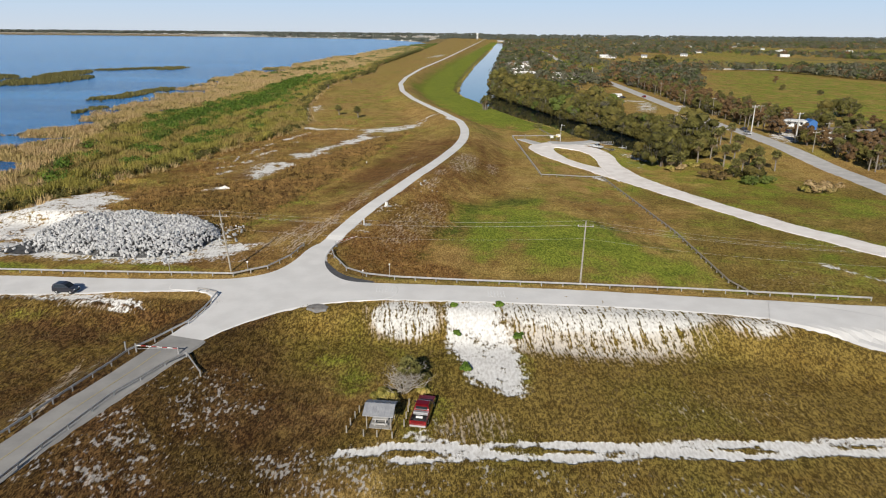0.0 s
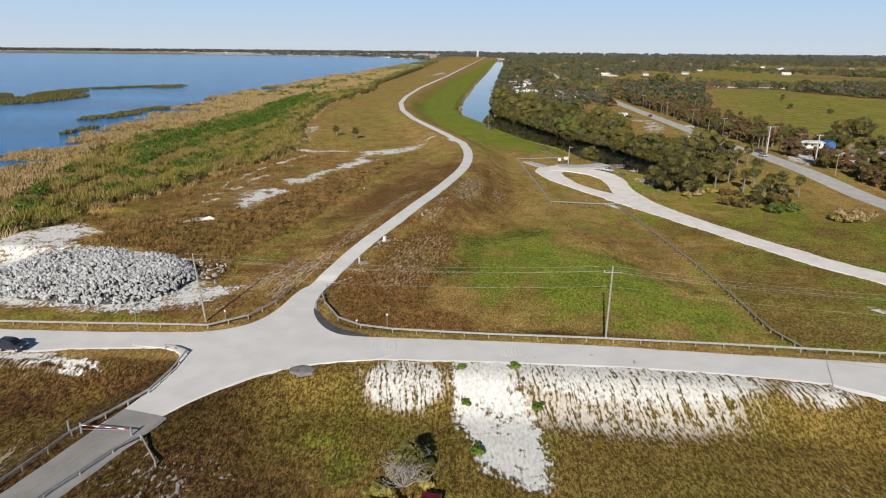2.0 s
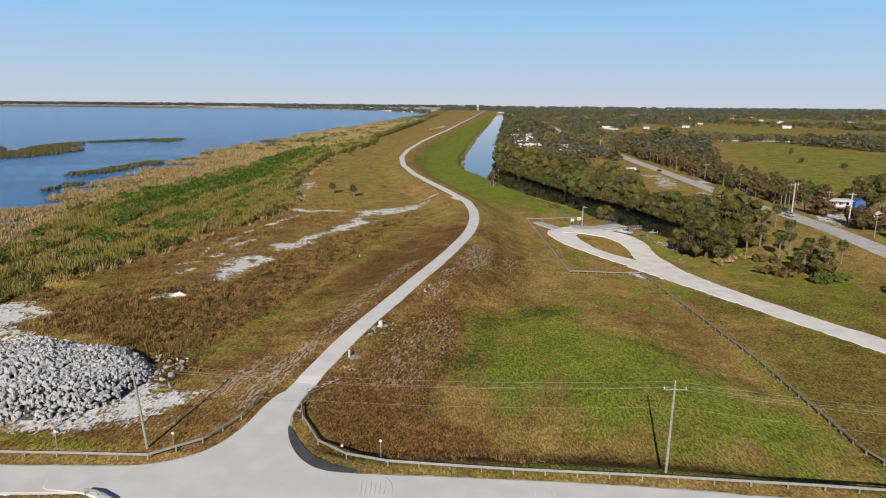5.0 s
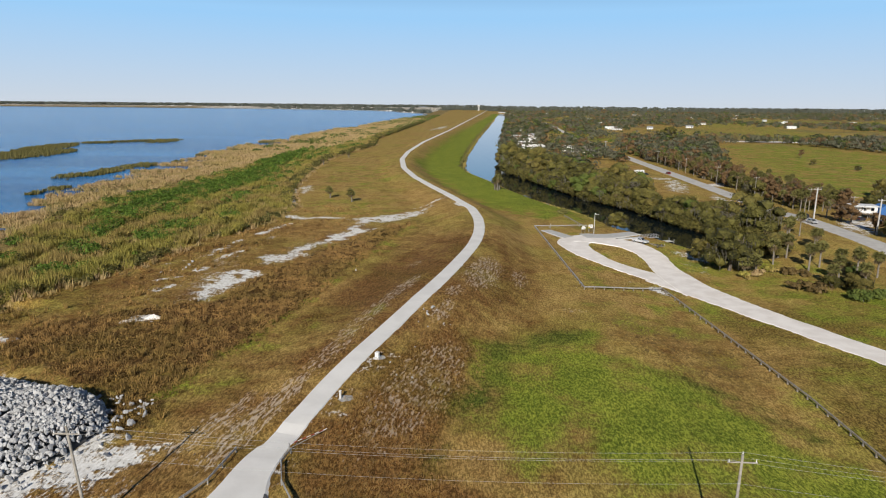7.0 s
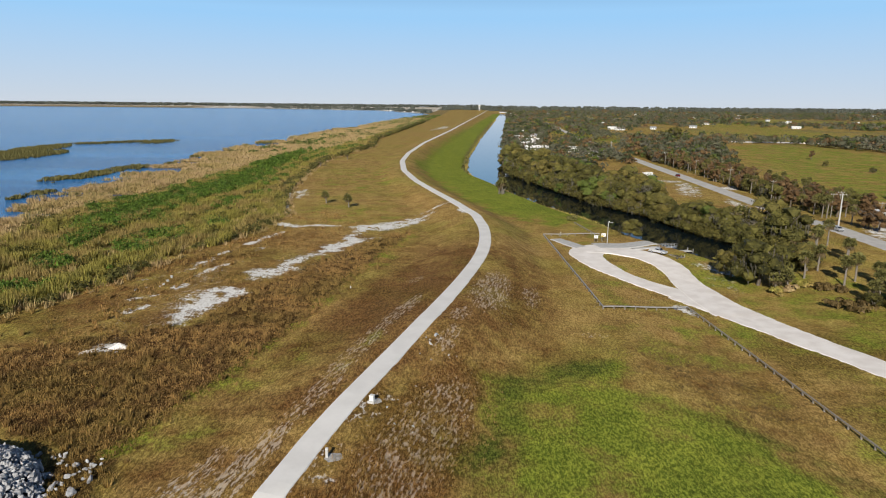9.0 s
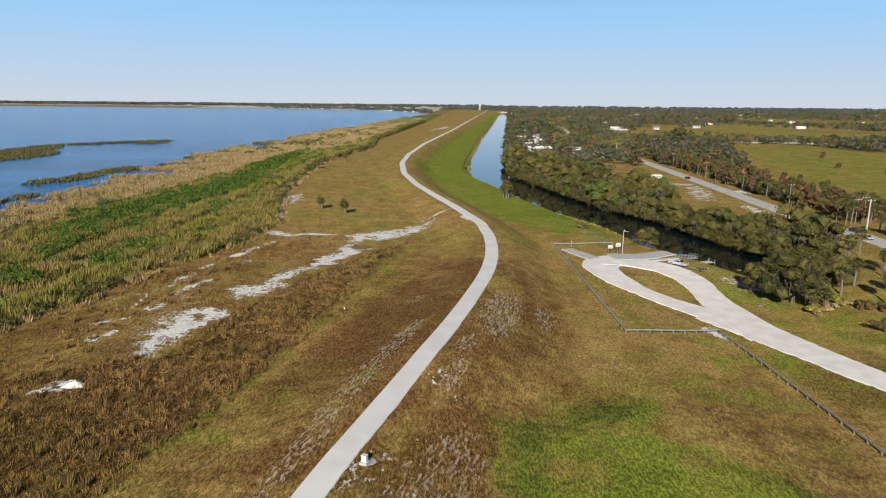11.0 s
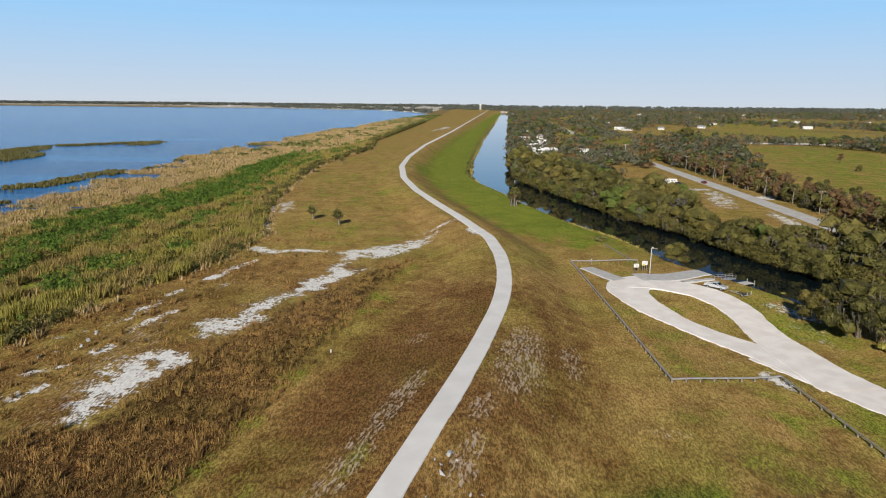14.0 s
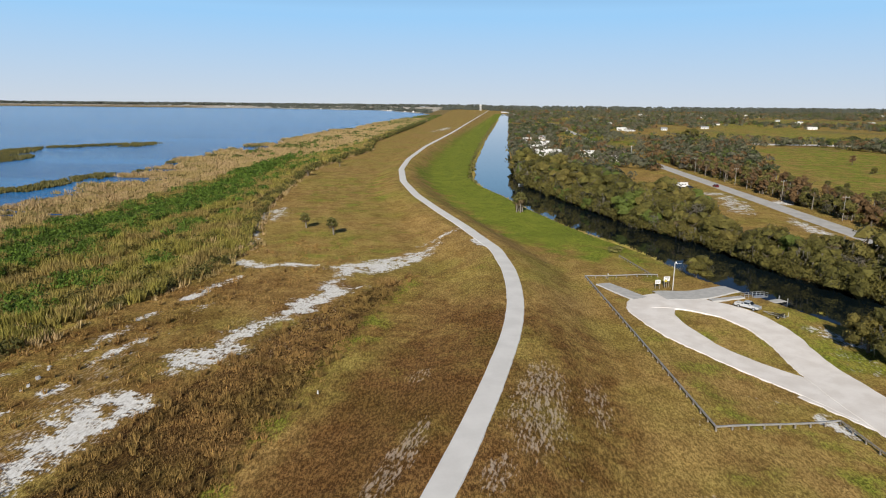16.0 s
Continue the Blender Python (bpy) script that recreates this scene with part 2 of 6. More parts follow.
CAR_RED, CAR_DARK, CAR_SILVER = paint("red_car_paint", (0.17, 0.004, 0.008)), paint("dark_car_paint", (0.03, 0.033, 0.045)), paint("silver_car_paint", (0.5, 0.51, 0.52))


def glass_material():
    m, nt, bsdf = nodes_of("tinted_glass")
    bsdf.inputs["Base Color"].default_value = (0.02, 0.025, 0.03, 1)
    bsdf.inputs["Roughness"].default_value = 0.06
    return m


GLASS = glass_material()


def foliage(name, dark, light, rough=0.6, bronze=False, drift=None, relief=0.9):
    m, nt, bsdf = nodes_of(name)
    r = nt.nodes.new("ShaderNodeNewGeometry").outputs["Random Per Island"]
    o = nt.nodes.new("ShaderNodeObjectInfo").outputs["Random"]
    n = noise_node(nt, 0.5, 3)
    f = calc(nt, "ADD", calc(nt, "MULTIPLY", r, 0.42), calc(nt, "ADD", calc(nt, "MULTIPLY", o, 0.4 if bronze else 0.25), calc(nt, "MULTIPLY", ramp(nt, n, 0.36, 0.64), 0.36)))
    tone = mix(nt, f, dark, light)
    if bronze:
        tone = mix(nt, calc(nt, "MULTIPLY", ramp(nt, o, 0.45, 1.0), 0.6), tone, mix(nt, r, (0.06, 0.050, 0.014), (0.22, 0.165, 0.045)))
    if drift:
        wide = calc(nt, "ADD", calc(nt, "MULTIPLY", noise_node(nt, 0.05, 4), 0.7), calc(nt, "MULTIPLY", noise_node(nt, 0.3, 3), 0.3))
        tone = mix(nt, ramp(nt, wide, 0.44, 0.58), tone, mix(nt, f, *drift))
    nt.links.new(tone, bsdf.inputs["Base Color"])
    bsdf.inputs["Roughness"].default_value = rough
    bsdf.inputs["Specular IOR Level"].default_value = 0.2
    if relief:
        bumped(nt, bsdf, noise_node(nt, 3.5, 4), relief, 0.5)
    return m


# near-black end puts the crowns' shaded sides into the leaf colour
LEAF_OAK = foliage("oak_leaves", (0.006, 0.008, 0.003), (0.185, 0.168, 0.042), bronze=True)
LEAF_BRIGHT = foliage("bright_leaves", (0.052, 0.081, 0.016), (0.161, 0.19, 0.04))
LEAF_RUST = foliage("rusty_cypress_leaves", (0.094, 0.056, 0.025), (0.213, 0.131, 0.06))
LEAF_PALM = foliage("palm_fronds", (0.058, 0.060, 0.018), (0.27, 0.25, 0.080))
LEAF_DEAD = foliage("dead_fronds", (0.13, 0.095, 0.05), (0.26, 0.20, 0.11))
# distance haze put into the leaf colour: greyer, with little contrast
LEAF_SKYLINE = foliage("hazed_skyline_leaves", (0.07, 0.08, 0.065), (0.13, 0.14, 0.115))
MOSS = foliage("hanging_moss", (0.07, 0.064, 0.045), (0.18, 0.165, 0.125))
LEAF_SHRUB = foliage("shrub_leaves", (0.018, 0.048, 0.006), (0.205, 0.315, 0.042))
LEAF_PINE = foliage("deep_green_leaves", (0.016, 0.026, 0.012), (0.085, 0.100, 0.040))
# greyish woods, lightened further to carry distance haze in the colour
LEAF_FAR = foliage("hazed_woodland_leaves", (0.040, 0.044, 0.030), (0.185, 0.180, 0.110))
REED_TAN = foliage("tan_reeds", (0.190, 0.130, 0.062), (0.60, 0.435, 0.225), drift=((0.16, 0.118, 0.046), (0.52, 0.395, 0.165)), relief=0)
REED_GREEN = foliage("green_reeds", (0.072, 0.070, 0.014), (0.46, 0.40, 0.092), drift=((0.090, 0.066, 0.022), (0.50, 0.37, 0.125)), relief=0)
REED_OLIVE = foliage("olive_reeds", (0.050, 0.050, 0.015), (0.23, 0.20, 0.065), relief=0)
LEAF_EDGE = foliage("edge_shrub_leaves", (0.030, 0.030, 0.008), (0.17, 0.16, 0.045))
GRASS_BROWN = foliage("brown_bunch_grass", (0.070, 0.038, 0.014), (0.56, 0.345, 0.120), drift=((0.055, 0.037, 0.012), (0.47, 0.310, 0.098)), relief=0)
GRASS_DARK = foliage("dark_field_grass", (0.045, 0.031, 0.012), (0.19, 0.13, 0.048), relief=0)


def water_material(name, deep, rough, scale, strength, distance, gloss=0.5):
    m, nt, bsdf = nodes_of(name)
    big = noise_node(nt, 0.004, 4, (0.6, 4, 1, 0))
    nt.links.new(mix(nt, ramp(nt, big, 0.35, 0.65), deep[0], deep[1]), bsdf.inputs["Base Color"])
    bsdf.inputs["Roughness"].default_value = rough
    bsdf.inputs["IOR"].default_value = 1.33
    bsdf.inputs["Specular IOR Level"].default_value = gloss
    bumped(nt, bsdf, noise_node(nt, scale, 4, (1, 2.2, 1, 15)), strength, distance)
    return m


# the lake's base colour carries the sky's blue reflection; gloss is cut low
LAKE_WATER = water_material("lake_water", ((0.006, 0.105, 0.31), (0.022, 0.185, 0.46)), 0.15, 0.5, 0.7, 0.3, 0.10)
CANAL_WATER = water_material("canal_water", ((0.004, 0.008, 0.010), (0.006, 0.012, 0.015)), 0.02, 0.5, 0.10, 0.05)


# ---- plan: lines on the ground and the lie of the land ----
PATH = np.array([(-27, 104), (-25.7, 113), (-23.5, 122), (-22.4, 128), (-21.0, 134), (-19.1, 141), (-16.5, 150), (-13.6, 161), (-11.2, 170), (-9.6, 176), (-7.2, 186), (-4.8, 197), (-1.6, 213), (-0.2, 222), (0.9, 233), (1.4, 245), (1.2, 259), (-0.9, 280), (-9.6, 312), (-19.3, 344), (-29.6, 380), (-40, 429), (-47, 489), (-49, 560), (-46, 690), (-29, 976), (0, 1580), (47, 2545), (110, 3900)], float)
CROSS_W = np.array([(-140, 91), (-100, 91), (-77, 91.2), (-62, 91.6), (-50, 92.5), (-40, 92.9), (-28, 92.6)], float)
CROSS_E = np.array([(-28, 92.6), (-14, 91.7), (0, 91.8), (17.5, 91.2), (35, 89.7), (49, 87.7), (75, 85), (130, 80)], float)
BRANCH = np.array([(-22, 94), (-29, 87), (-33.5, 78), (-37, 68), (-41, 55), (-43.5, 44), (-46, 30), (-52, 0)], float)
APRON = np.array([(48, 87.6), (57, 84), (65, 78), (72, 69), (77, 57), (82, 40), (88, 10)], float)
CANAL = np.array([(83, 252), (79.5, 259), (66.5, 284), (56.5, 325), (42.5, 356), (31.5, 395), (24.5, 428), (13.5, 468), (8.5, 505), (10.5, 613), (25.5, 921), (93.5, 2023), (148.5, 2900), (158.5, 3100)], float)
HIGHWAY = np.array([(128, 60), (128.5, 180), (130, 300), (133, 440), (135, 560), (139, 720), (150, 1000), (190, 1700)], float)
FENCE_RAMP = np.array([(40.5, 276), (21.5, 273), (25.4, 194.8), (45.4, 200.7), (48, 171), (50.5, 141), (51, 110), (54, 100), (66, 99)], float)
JUNCTION = ((-46, 95.1), (-37.7, 95.4), (-33.6, 97), (-31, 99.4), (-29, 104.7), (-28.2, 112), (-26.7, 116), (-23.3, 116), (-23.9, 112), (-24.0, 107), (-22.4, 102.5), (-20.5, 98.8), (-18.4, 96.3), (-14.6, 95.1), (-9, 95), (-9, 88.4), (-17, 87.4), (-23.5, 84.9), (-27.3, 81.9), (-31.2, 77.1), (-33.5, 73.4), (-34.6, 70), (-35, 68.3), (-39.9, 69.5), (-38.7, 73), (-37.9, 76), (-36.9, 82), (-36.6, 85.5), (-37.2, 88), (-39.6, 90), (-43.5, 90.5), (-46, 90.6))
SHORE_Y = (-400, 0, 120, 206, 232, 266, 290, 341, 404, 480, 583, 692, 797, 929, 1071, 1684, 2617, 3600)
SHORE_X = (-120, -122, -134, -152, -162, -175, -179, -176, -189, -196, -211, -209, -205, -214, -199, -181, -161, -161)
VEG_Y = (-400, 60, 135, 152, 166, 183, 201, 228, 237, 250, 266, 291, 317, 350, 387, 465, 514, 573, 655, 790, 964, 1590, 4000)
VEG_X = (-125, -114, -105, -102, -95, -87, -82, -80.5, -75.5, -71.5, -68.5, -68.5, -77, -84, -90, -99, -102, -100, -90, -105, -102, -95, -100)
# landward edge of the tan reeds, and the band of green shrubs
TAN_Y = (-400, 120, 168, 218, 281, 330, 403, 560, 620, 742, 4000)
TAN_X = (-108, -112, -119, -133, -152, -152, -146, -144, -128, -112, -105)
SHRUB_Y = (225, 266, 305, 340, 377, 445, 522, 600)
SHRUB_IN = (-112, -120, -116, -114, -109, -115, -128, -136)
SHRUB_OUT = (-114, -136, -150, -149, -139, -137, -145, -146)
LAKE_Z, CANAL_Z = -2.5, -5.0


def along(x, y, line):
    """Distance to a line, the side (right positive) and the length along it, for arrays of places."""
    best = np.full(np.shape(x), 1e9)
    side, run, at = np.zeros(np.shape(x)), np.zeros(np.shape(x)), 0.0
    for (ax, ay), (bx, by) in zip(line[:-1], line[1:]):
        dx, dy = bx - ax, by - ay
        length = math.hypot(dx, dy)
        k = np.clip(((x - ax) * dx + (y - ay) * dy) / length**2, 0, 1)
        d = np.hypot(x - ax - k * dx, y - ay - k * dy)
        near = d < best
        best = np.where(near, d, best)
        side = np.where(near, np.sign((x - ax) * dy - (y - ay) * dx), side)
        run = np.where(near, at + k * length, run)
        at += length
    return best, side, run


def smooth(v, lo, hi):
    k = np.clip((v - lo) / (hi - lo), 0, 1)
    return k * k * (3 - 2 * k)


def patchy(x, y, size, seed=0):
    """Smooth random field in 0..1 over the plan, for patches of growth."""
    rng = np.random.default_rng(seed)
    v = np.zeros_like(x)
    for k in range(10):
        a, f = rng.random() * 2 * np.pi, (0.5 + 1.6 * rng.random()) / size
        v = v + np.sin(2 * np.pi * f * (x * np.cos(a) + y * np.sin(a)) + rng.random() * 6.28)
    return 1 / (1 + np.exp(-v * 0.8))


def far_shore(x):
    return np.interp(x, (-6000, -4000, -1500, -500, -172), (4760, 4740, 4450, 3700, 2700))


def shore_wave(x, y):
    """Coves and points along the lake shore."""
    return 38 * (patchy(x, y, 70, 11) - 0.5) + 20 * (patchy(x, y, 24, 13) - 0.5)


def height(x, y):
    x, y = np.asarray(x, float), np.asarray(y, float)
    d, side, _ = along(x, y, PATH)
    # land east and west of the levee
    east = -2.3 + np.zeros_like(x) - 1.7 * smooth(x, 22, 46) + 1.3 * smooth(y, 215, 262) * smooth(x, 25, 40) * (1 - smooth(y, 300, 330))
    veg = np.interp(y, VEG_Y, VEG_X)
    west = 0.6 - 1.9 * smooth(veg + 6 - x, 0, 45)
    south = -2.4 + np.zeros_like(x) + 1.0 * smooth(-x, 45, 60)
    base = np.where(side > 0, east, west)
    k = smooth(y, 86, 100)
    base = base * k + south * (1 - k)
    crest = np.interp(y, (90, 108, 126, 142, 170, 260, 400), (0.3, 0.5, 1.2, 2.1, 3.0, 3.2, 3.2))
    w = smooth(d, 2.6, np.where(side > 0, 19, 17))
    z = np.where(y > 98, np.maximum(base, crest * (1 - w) + base * w), base)
    for line, top, half, fall in ((CROSS_W, 0.35, 5.5, 7), (CROSS_E, 0.35, 5.5, 8), (BRANCH, 0.3, 4.2, 8), (APRON, -0.2, 6, 8)):
        d, _, _ = along(x, y, line)
        w = smooth(d, half, half + fall)
        z = np.maximum(z, top * (1 - w) + base * w)
    w = in_poly(x, y, JUNCTION, 2.0, 2.8)
    z = 0.42 * w + z * (1 - w)
    # canal
    d, _, _ = along(x, y, CANAL)
    w = smooth(d, 12, 17.5)
    z = np.where(d < 17.5, -7.2 * (1 - w) + z * w, z)
    # lake
    s = np.interp(y, SHORE_Y, SHORE_X) - x + shore_wave(x, y)
    inside = (y < far_shore(x)) & (s > -80)
    z = np.where(inside, np.minimum(z, np.where(s > 0, LAKE_Z - 0.15 - np.minimum(s * 0.04, 2), LAKE_Z + 0.15 + np.minimum(-s, 80) * 0.03 + 4 * smooth(-s, 25, 80))), z)
    z = np.where((x < -172) & (y >= far_shore(x)), LAKE_Z + 0.4, z)
    return z + 15 * smooth(y, 4450, 4900) * np.where(x > -172, 1.0, y > far_shore(x))


def h(x, y):
    return float(height(np.array([x]), np.array([y]))[0])


def in_poly(x, y, pts, edge, grow=0.0):
    """1 inside a soft-edged polygon, 0 outside."""
    p = np.array(pts, float)
    d, _, _ = along(x, y, np.vstack([p, p[:1]]))
    inside = np.zeros(np.shape(x), bool)
    for (ax, ay), (bx, by) in zip(p, np.roll(p, -1, 0)):
        if ay != by:
            cross = ((ay > y) != (by > y)) & (x < (bx - ax) * (y - ay) / (by - ay) + ax)
            inside ^= cross
    return smooth(np.where(inside, d, -d) + grow, -edge, edge)


def spacing(*stretches):
    """Grid lines: (from, to, step), growing steps where a step is a pair."""
    out = []
    for a, b, step in stretches:
        if isinstance(step, tuple):
            n = 40
            k = np.linspace(0, 1, n, endpoint=False)
            out.append(a + (b - a) * (k * step[0] + (1 - step[0]) * k**3))
        else:
            out.append(np.arange(a, b, step))
    return np.concatenate(out)


def build_ground():
    left = -spacing((135, 6000, (0.02,)))[::-1]
    xs = np.concatenate([left, np.arange(-134, 135, 1.1), spacing((135, 6000, (0.02,))), [6000]])
    ys = np.concatenate([[-500, -300, -150, -60, -20, 0], np.arange(12, 330, 1.1), np.arange(330, 720, 4), spacing((720, 6200, (0.1,))), [6200]])
    gx, gy = np.meshgrid(xs, ys)
    x, y = gx.ravel(), gy.ravel()
    z = height(x, y)
    rng = np.random.default_rng(3)
    z = z + rng.normal(0, 0.035, z.shape) * (y < 400) * (np.abs(x) < 140)
    nx, ny = len(xs), len(ys)
    i = np.arange(nx * ny).reshape(ny, nx)
    quads = np.stack([i[:-1, :-1], i[:-1, 1:], i[1:, 1:], i[1:, :-1]], -1).reshape(-1, 4)
    me = bpy.data.meshes.new("ground")
    me.from_pydata(np.stack([x, y, z], -1), [], quads)
    me.polygons.foreach_set("use_smooth", np.ones(len(quads), bool))
    dp, sp, _ = along(x, y, PATH)
    veg = np.interp(y, VEG_Y, VEG_X)
    dc, sc, _ = along(x, y, CANAL)
    # white sand and shell
    sand = np.zeros_like(x)
    for pts, edge, k in SAND_POLYS:
        sand = np.maximum(sand, k * in_poly(x, y, pts, edge))
    for line, half, k in SAND_LINES:
        d, _, _ = along(x, y, np.array(line, float))
        sand = np.maximum(sand, k * (1 - smooth(d, half * 0.5, half * 1.6)))
    sand = np.maximum(sand, 0.60 * ((x < -172) & (y > far_shore(x))))
    sand = sand * (1 - 0.8 * in_poly(x, y, SAND_HOLE, 0.7))
    streak = np.zeros_like(x)
    for px, py, rx, ry, turn, k in STREAKS:
        c, s = math.cos(radians(turn)), math.sin(radians(turn))
        u, v = ((x - px) * c + (y - py) * s) / rx, (-(x - px) * s + (y - py) * c) / ry
        streak = np.maximum(streak, k * (1 - smooth(np.hypot(u, v), 0.5, 1.2)))
    fleck = np.zeros_like(x)
    for px, py, rx, ry, k in FLECKS:
        fleck = np.maximum(fleck, k * (1 - smooth(np.hypot((x - px) / rx, (y - py) / ry), 0.4, 1.2)))
    lush = np.zeros_like(x)
    for px, py, rx, ry, k in LUSH:
        lush = np.maximum(lush, k * (1 - smooth(np.hypot((x - px) / rx, (y - py) / ry), 0.55, 1.25)))
    for line, half, k in LUSH_LINES:
        d, _, _ = along(x, y, np.array(line, float))
        lush = np.maximum(lush, k * (1 - smooth(d, half * 0.4, half * 1.5)))
    deep = np.zeros_like(x)
    for pts, edge, k in DEEP_POLYS:
        deep = np.maximum(deep, k * in_poly(x, y, pts, edge))
    # greener bank between the levee and the canal, greener with distance
    bank = (sp > 0) * (sc < 0) * smooth(dp, 3, 8) * (1 - smooth(dc, 34, 60)) * smooth(y, 262, 330)
    lush = np.maximum(lush, bank)
    lush = np.maximum(lush, 0.7 * (sp > 0) * (sc < 0) * (1 - smooth(dc, 26, 40)) * smooth(y, 290, 330))
    lush = np.maximum(lush, (0.33 * smooth(x, 16, 32) + 0.08 * smooth(x, 50, 66)) * (y < 300) * (y > 98) * (sc < 0))
    for pts, edge, k in PASTURES:
        lush = np.maximum(lush, k * in_poly(x, y, pts, edge))
    dry = np.zeros_like(x)
    for pts, edge, k in DRY_POLYS:
        dry = np.maximum(dry, k * in_poly(x, y, pts, edge))
    dry = np.maximum(dry, (0.95 - 0.6 * smooth(x, -40, 5)) * smooth(90 - y, 0, 6))
    olive = 0.95 * smooth(90 - y, 0, 5) * np.maximum(smooth(x, -30, 14), smooth(x, -42, -12) * smooth(y, 50, 80)) + 0.5 * smooth(90 - y, 0, 5) * (x < -44)
    olive = np.maximum(olive, 0.62 * smooth(x, 44, 54) * (1 - smooth(y, 175, 235)) * (y > 96))
    rust = np.where(sp > 0, 0.55, 0.40 + 0.34 * smooth(y, 135, 180)) * (1 - smooth(dp, 14, 34)) * (1 - smooth(y, 200, 290)) * (y > 98) * (1 - 0.9 * dry)
    rust = np.maximum(rust, 0.5 * (x > veg) * (sp < 0) * (1 - smooth(y, 240, 290)) * (y > 98) * (1 - dry))
    rust = np.maximum(rust, 0.30 * (sp > 0) * (x < 60) * (y > 98) * (1 - smooth(y, 185, 250)))
    for pts, edge, k in RUST_POLYS:
        rust = np.maximum(rust, k * in_poly(x, y, pts, edge))
    marsh = smooth(veg - x, -3, 6) * (y > 60)
    # lines follow the levee, and run down the bank south of the road
    run = along(x, y, PATH)[2]
    lane_u = np.where(y > 93, dp * sp, x + 0.12 * y)
    lane_s = np.where(y > 93, run, 0.4 * y)
    reeds_from = np.interp(y, TAN_Y, TAN_X)
    lush = np.maximum(lush, 0.45 * smooth(veg - x, 2, 12) * smooth(x, reeds_from, reeds_from + 10) * (y > 100) * (y < 700))
    marsh = np.maximum(marsh, (x < -172) & (y > far_shore(x)))
    fields = (sc > 0) * smooth(y, 700, 900)
    lush = np.maximum(lush, fields * 0.50 * smooth(patchy(x, y * 0.5, 260, 81), 0.45, 0.7))
    marsh = np.maximum(marsh, fields * 0.9 * smooth(patchy(x, y * 0.5, 210, 83), 0.55, 0.75))
    for name, v in (("sand", sand), ("streak", streak), ("lush", lush), ("dry", dry), ("marsh", marsh), ("olive", olive), ("deep", deep), ("fleck", fleck), ("rust", rust), ("lane_u", lane_u), ("lane_s", lane_s)):
        me.attributes.new(name, "FLOAT", "POINT").data.foreach_set("value", v.astype(np.float32))
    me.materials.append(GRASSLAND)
    return tagged(new("ground", me), "brown and green grassland with white sandy patches round a levee", "ground", kind="structure")


# soft-edged patches: corners, softness, strength
SAND_POLYS = (
    (((-110, 108), (-106, 132), (-104, 150), (-97, 149), (-90, 154), (-80, 147), (-84, 140), (-70, 132), (-54, 125), (-44, 114), (-38, 114.5), (-42, 105.5), (-53, 101.5), (-72, 104), (-90, 105)), 2.4, 0.84),
    (((-1.6, 89), (6.2, 89), (7.6, 83), (9, 79), (9.8, 71), (9.3, 67), (7.6, 64.5), (6, 66), (2.6, 69.8), (0.2, 77.6)), 1.5, 1.1),
    (((-58.5, 171), (-60.5, 179.5), (-62, 181), (-61, 185.5), (-62.5, 186.5), (-62, 193), (-58.5, 196), (-51.5, 196), (-51, 191), (-53, 187), (-54, 181), (-55.5, 175), (-56, 170)), 2.4, 0.84),
    (((-54, 203), (-57, 211.3), (-52, 213), (-52, 219), (-49, 224), (-47, 228), (-44, 235), (-45.5, 242), (-40, 244), (-41.5, 252), (-39, 262), (-36.5, 262), (-38, 251), (-31, 252), (-34.5, 243.5), (-38, 238), (-37.5, 235), (-40.5, 231.5), (-44, 226), (-45.5, 222), (-48, 217), (-45, 213), (-48, 206.5), (-50.5, 203)), 2.6, 0.82),
    (((-38, 262), (-44, 268.5), (-37, 273), (-27, 281), (-21, 289), (-16, 297), (-18, 286), (-24, 270.5), (-30, 263)), 2.6, 0.80),
    (((-68.5, 271), (-67, 276), (-60, 270), (-55, 272.5), (-46, 270.5), (-46, 268), (-55, 269), (-60, 265.5)), 1.8, 0.86),
    (((-74, 206), (-70, 212), (-73, 217), (-69.5, 223.5), (-68.5, 221), (-71, 214), (-72, 209), (-77, 199.5), (-78.5, 200.5)), 1.6, 0.66),
    (((-66, 157.5), (-62, 158), (-60, 161.5), (-63, 162), (-66.5, 160)), 1.1, 0.75),
    (((-76, 330), (-74, 345), (-79, 360), (-84, 350)), 4, 0.6),
    (((116, 330), (124, 345), (124, 380), (117, 365)), 4, 0.7),
    (((104, 392), (112, 385), (124, 420), (126, 450), (116, 440)), 4, 0.52),
    (((136, 414), (147, 420), (147, 431), (137, 428)), 2.0, 0.8),
    (((100, 452), (124, 446), (125, 456), (101, 462)), 3, 0.7),
    (((135, 282), (141, 300), (156, 302), (158, 292), (146, 286), (140, 272), (135, 268)), 2.5, 0.8),
    (((-61, 1060), (-48, 1080), (-30, 1250), (-44, 1250)), 8, 0.8),
)
SAND_HOLE = ((-58.2, 190.6), (-57.5, 192.8), (-55.2, 192.6), (-54.4, 190.6), (-56, 189.2))
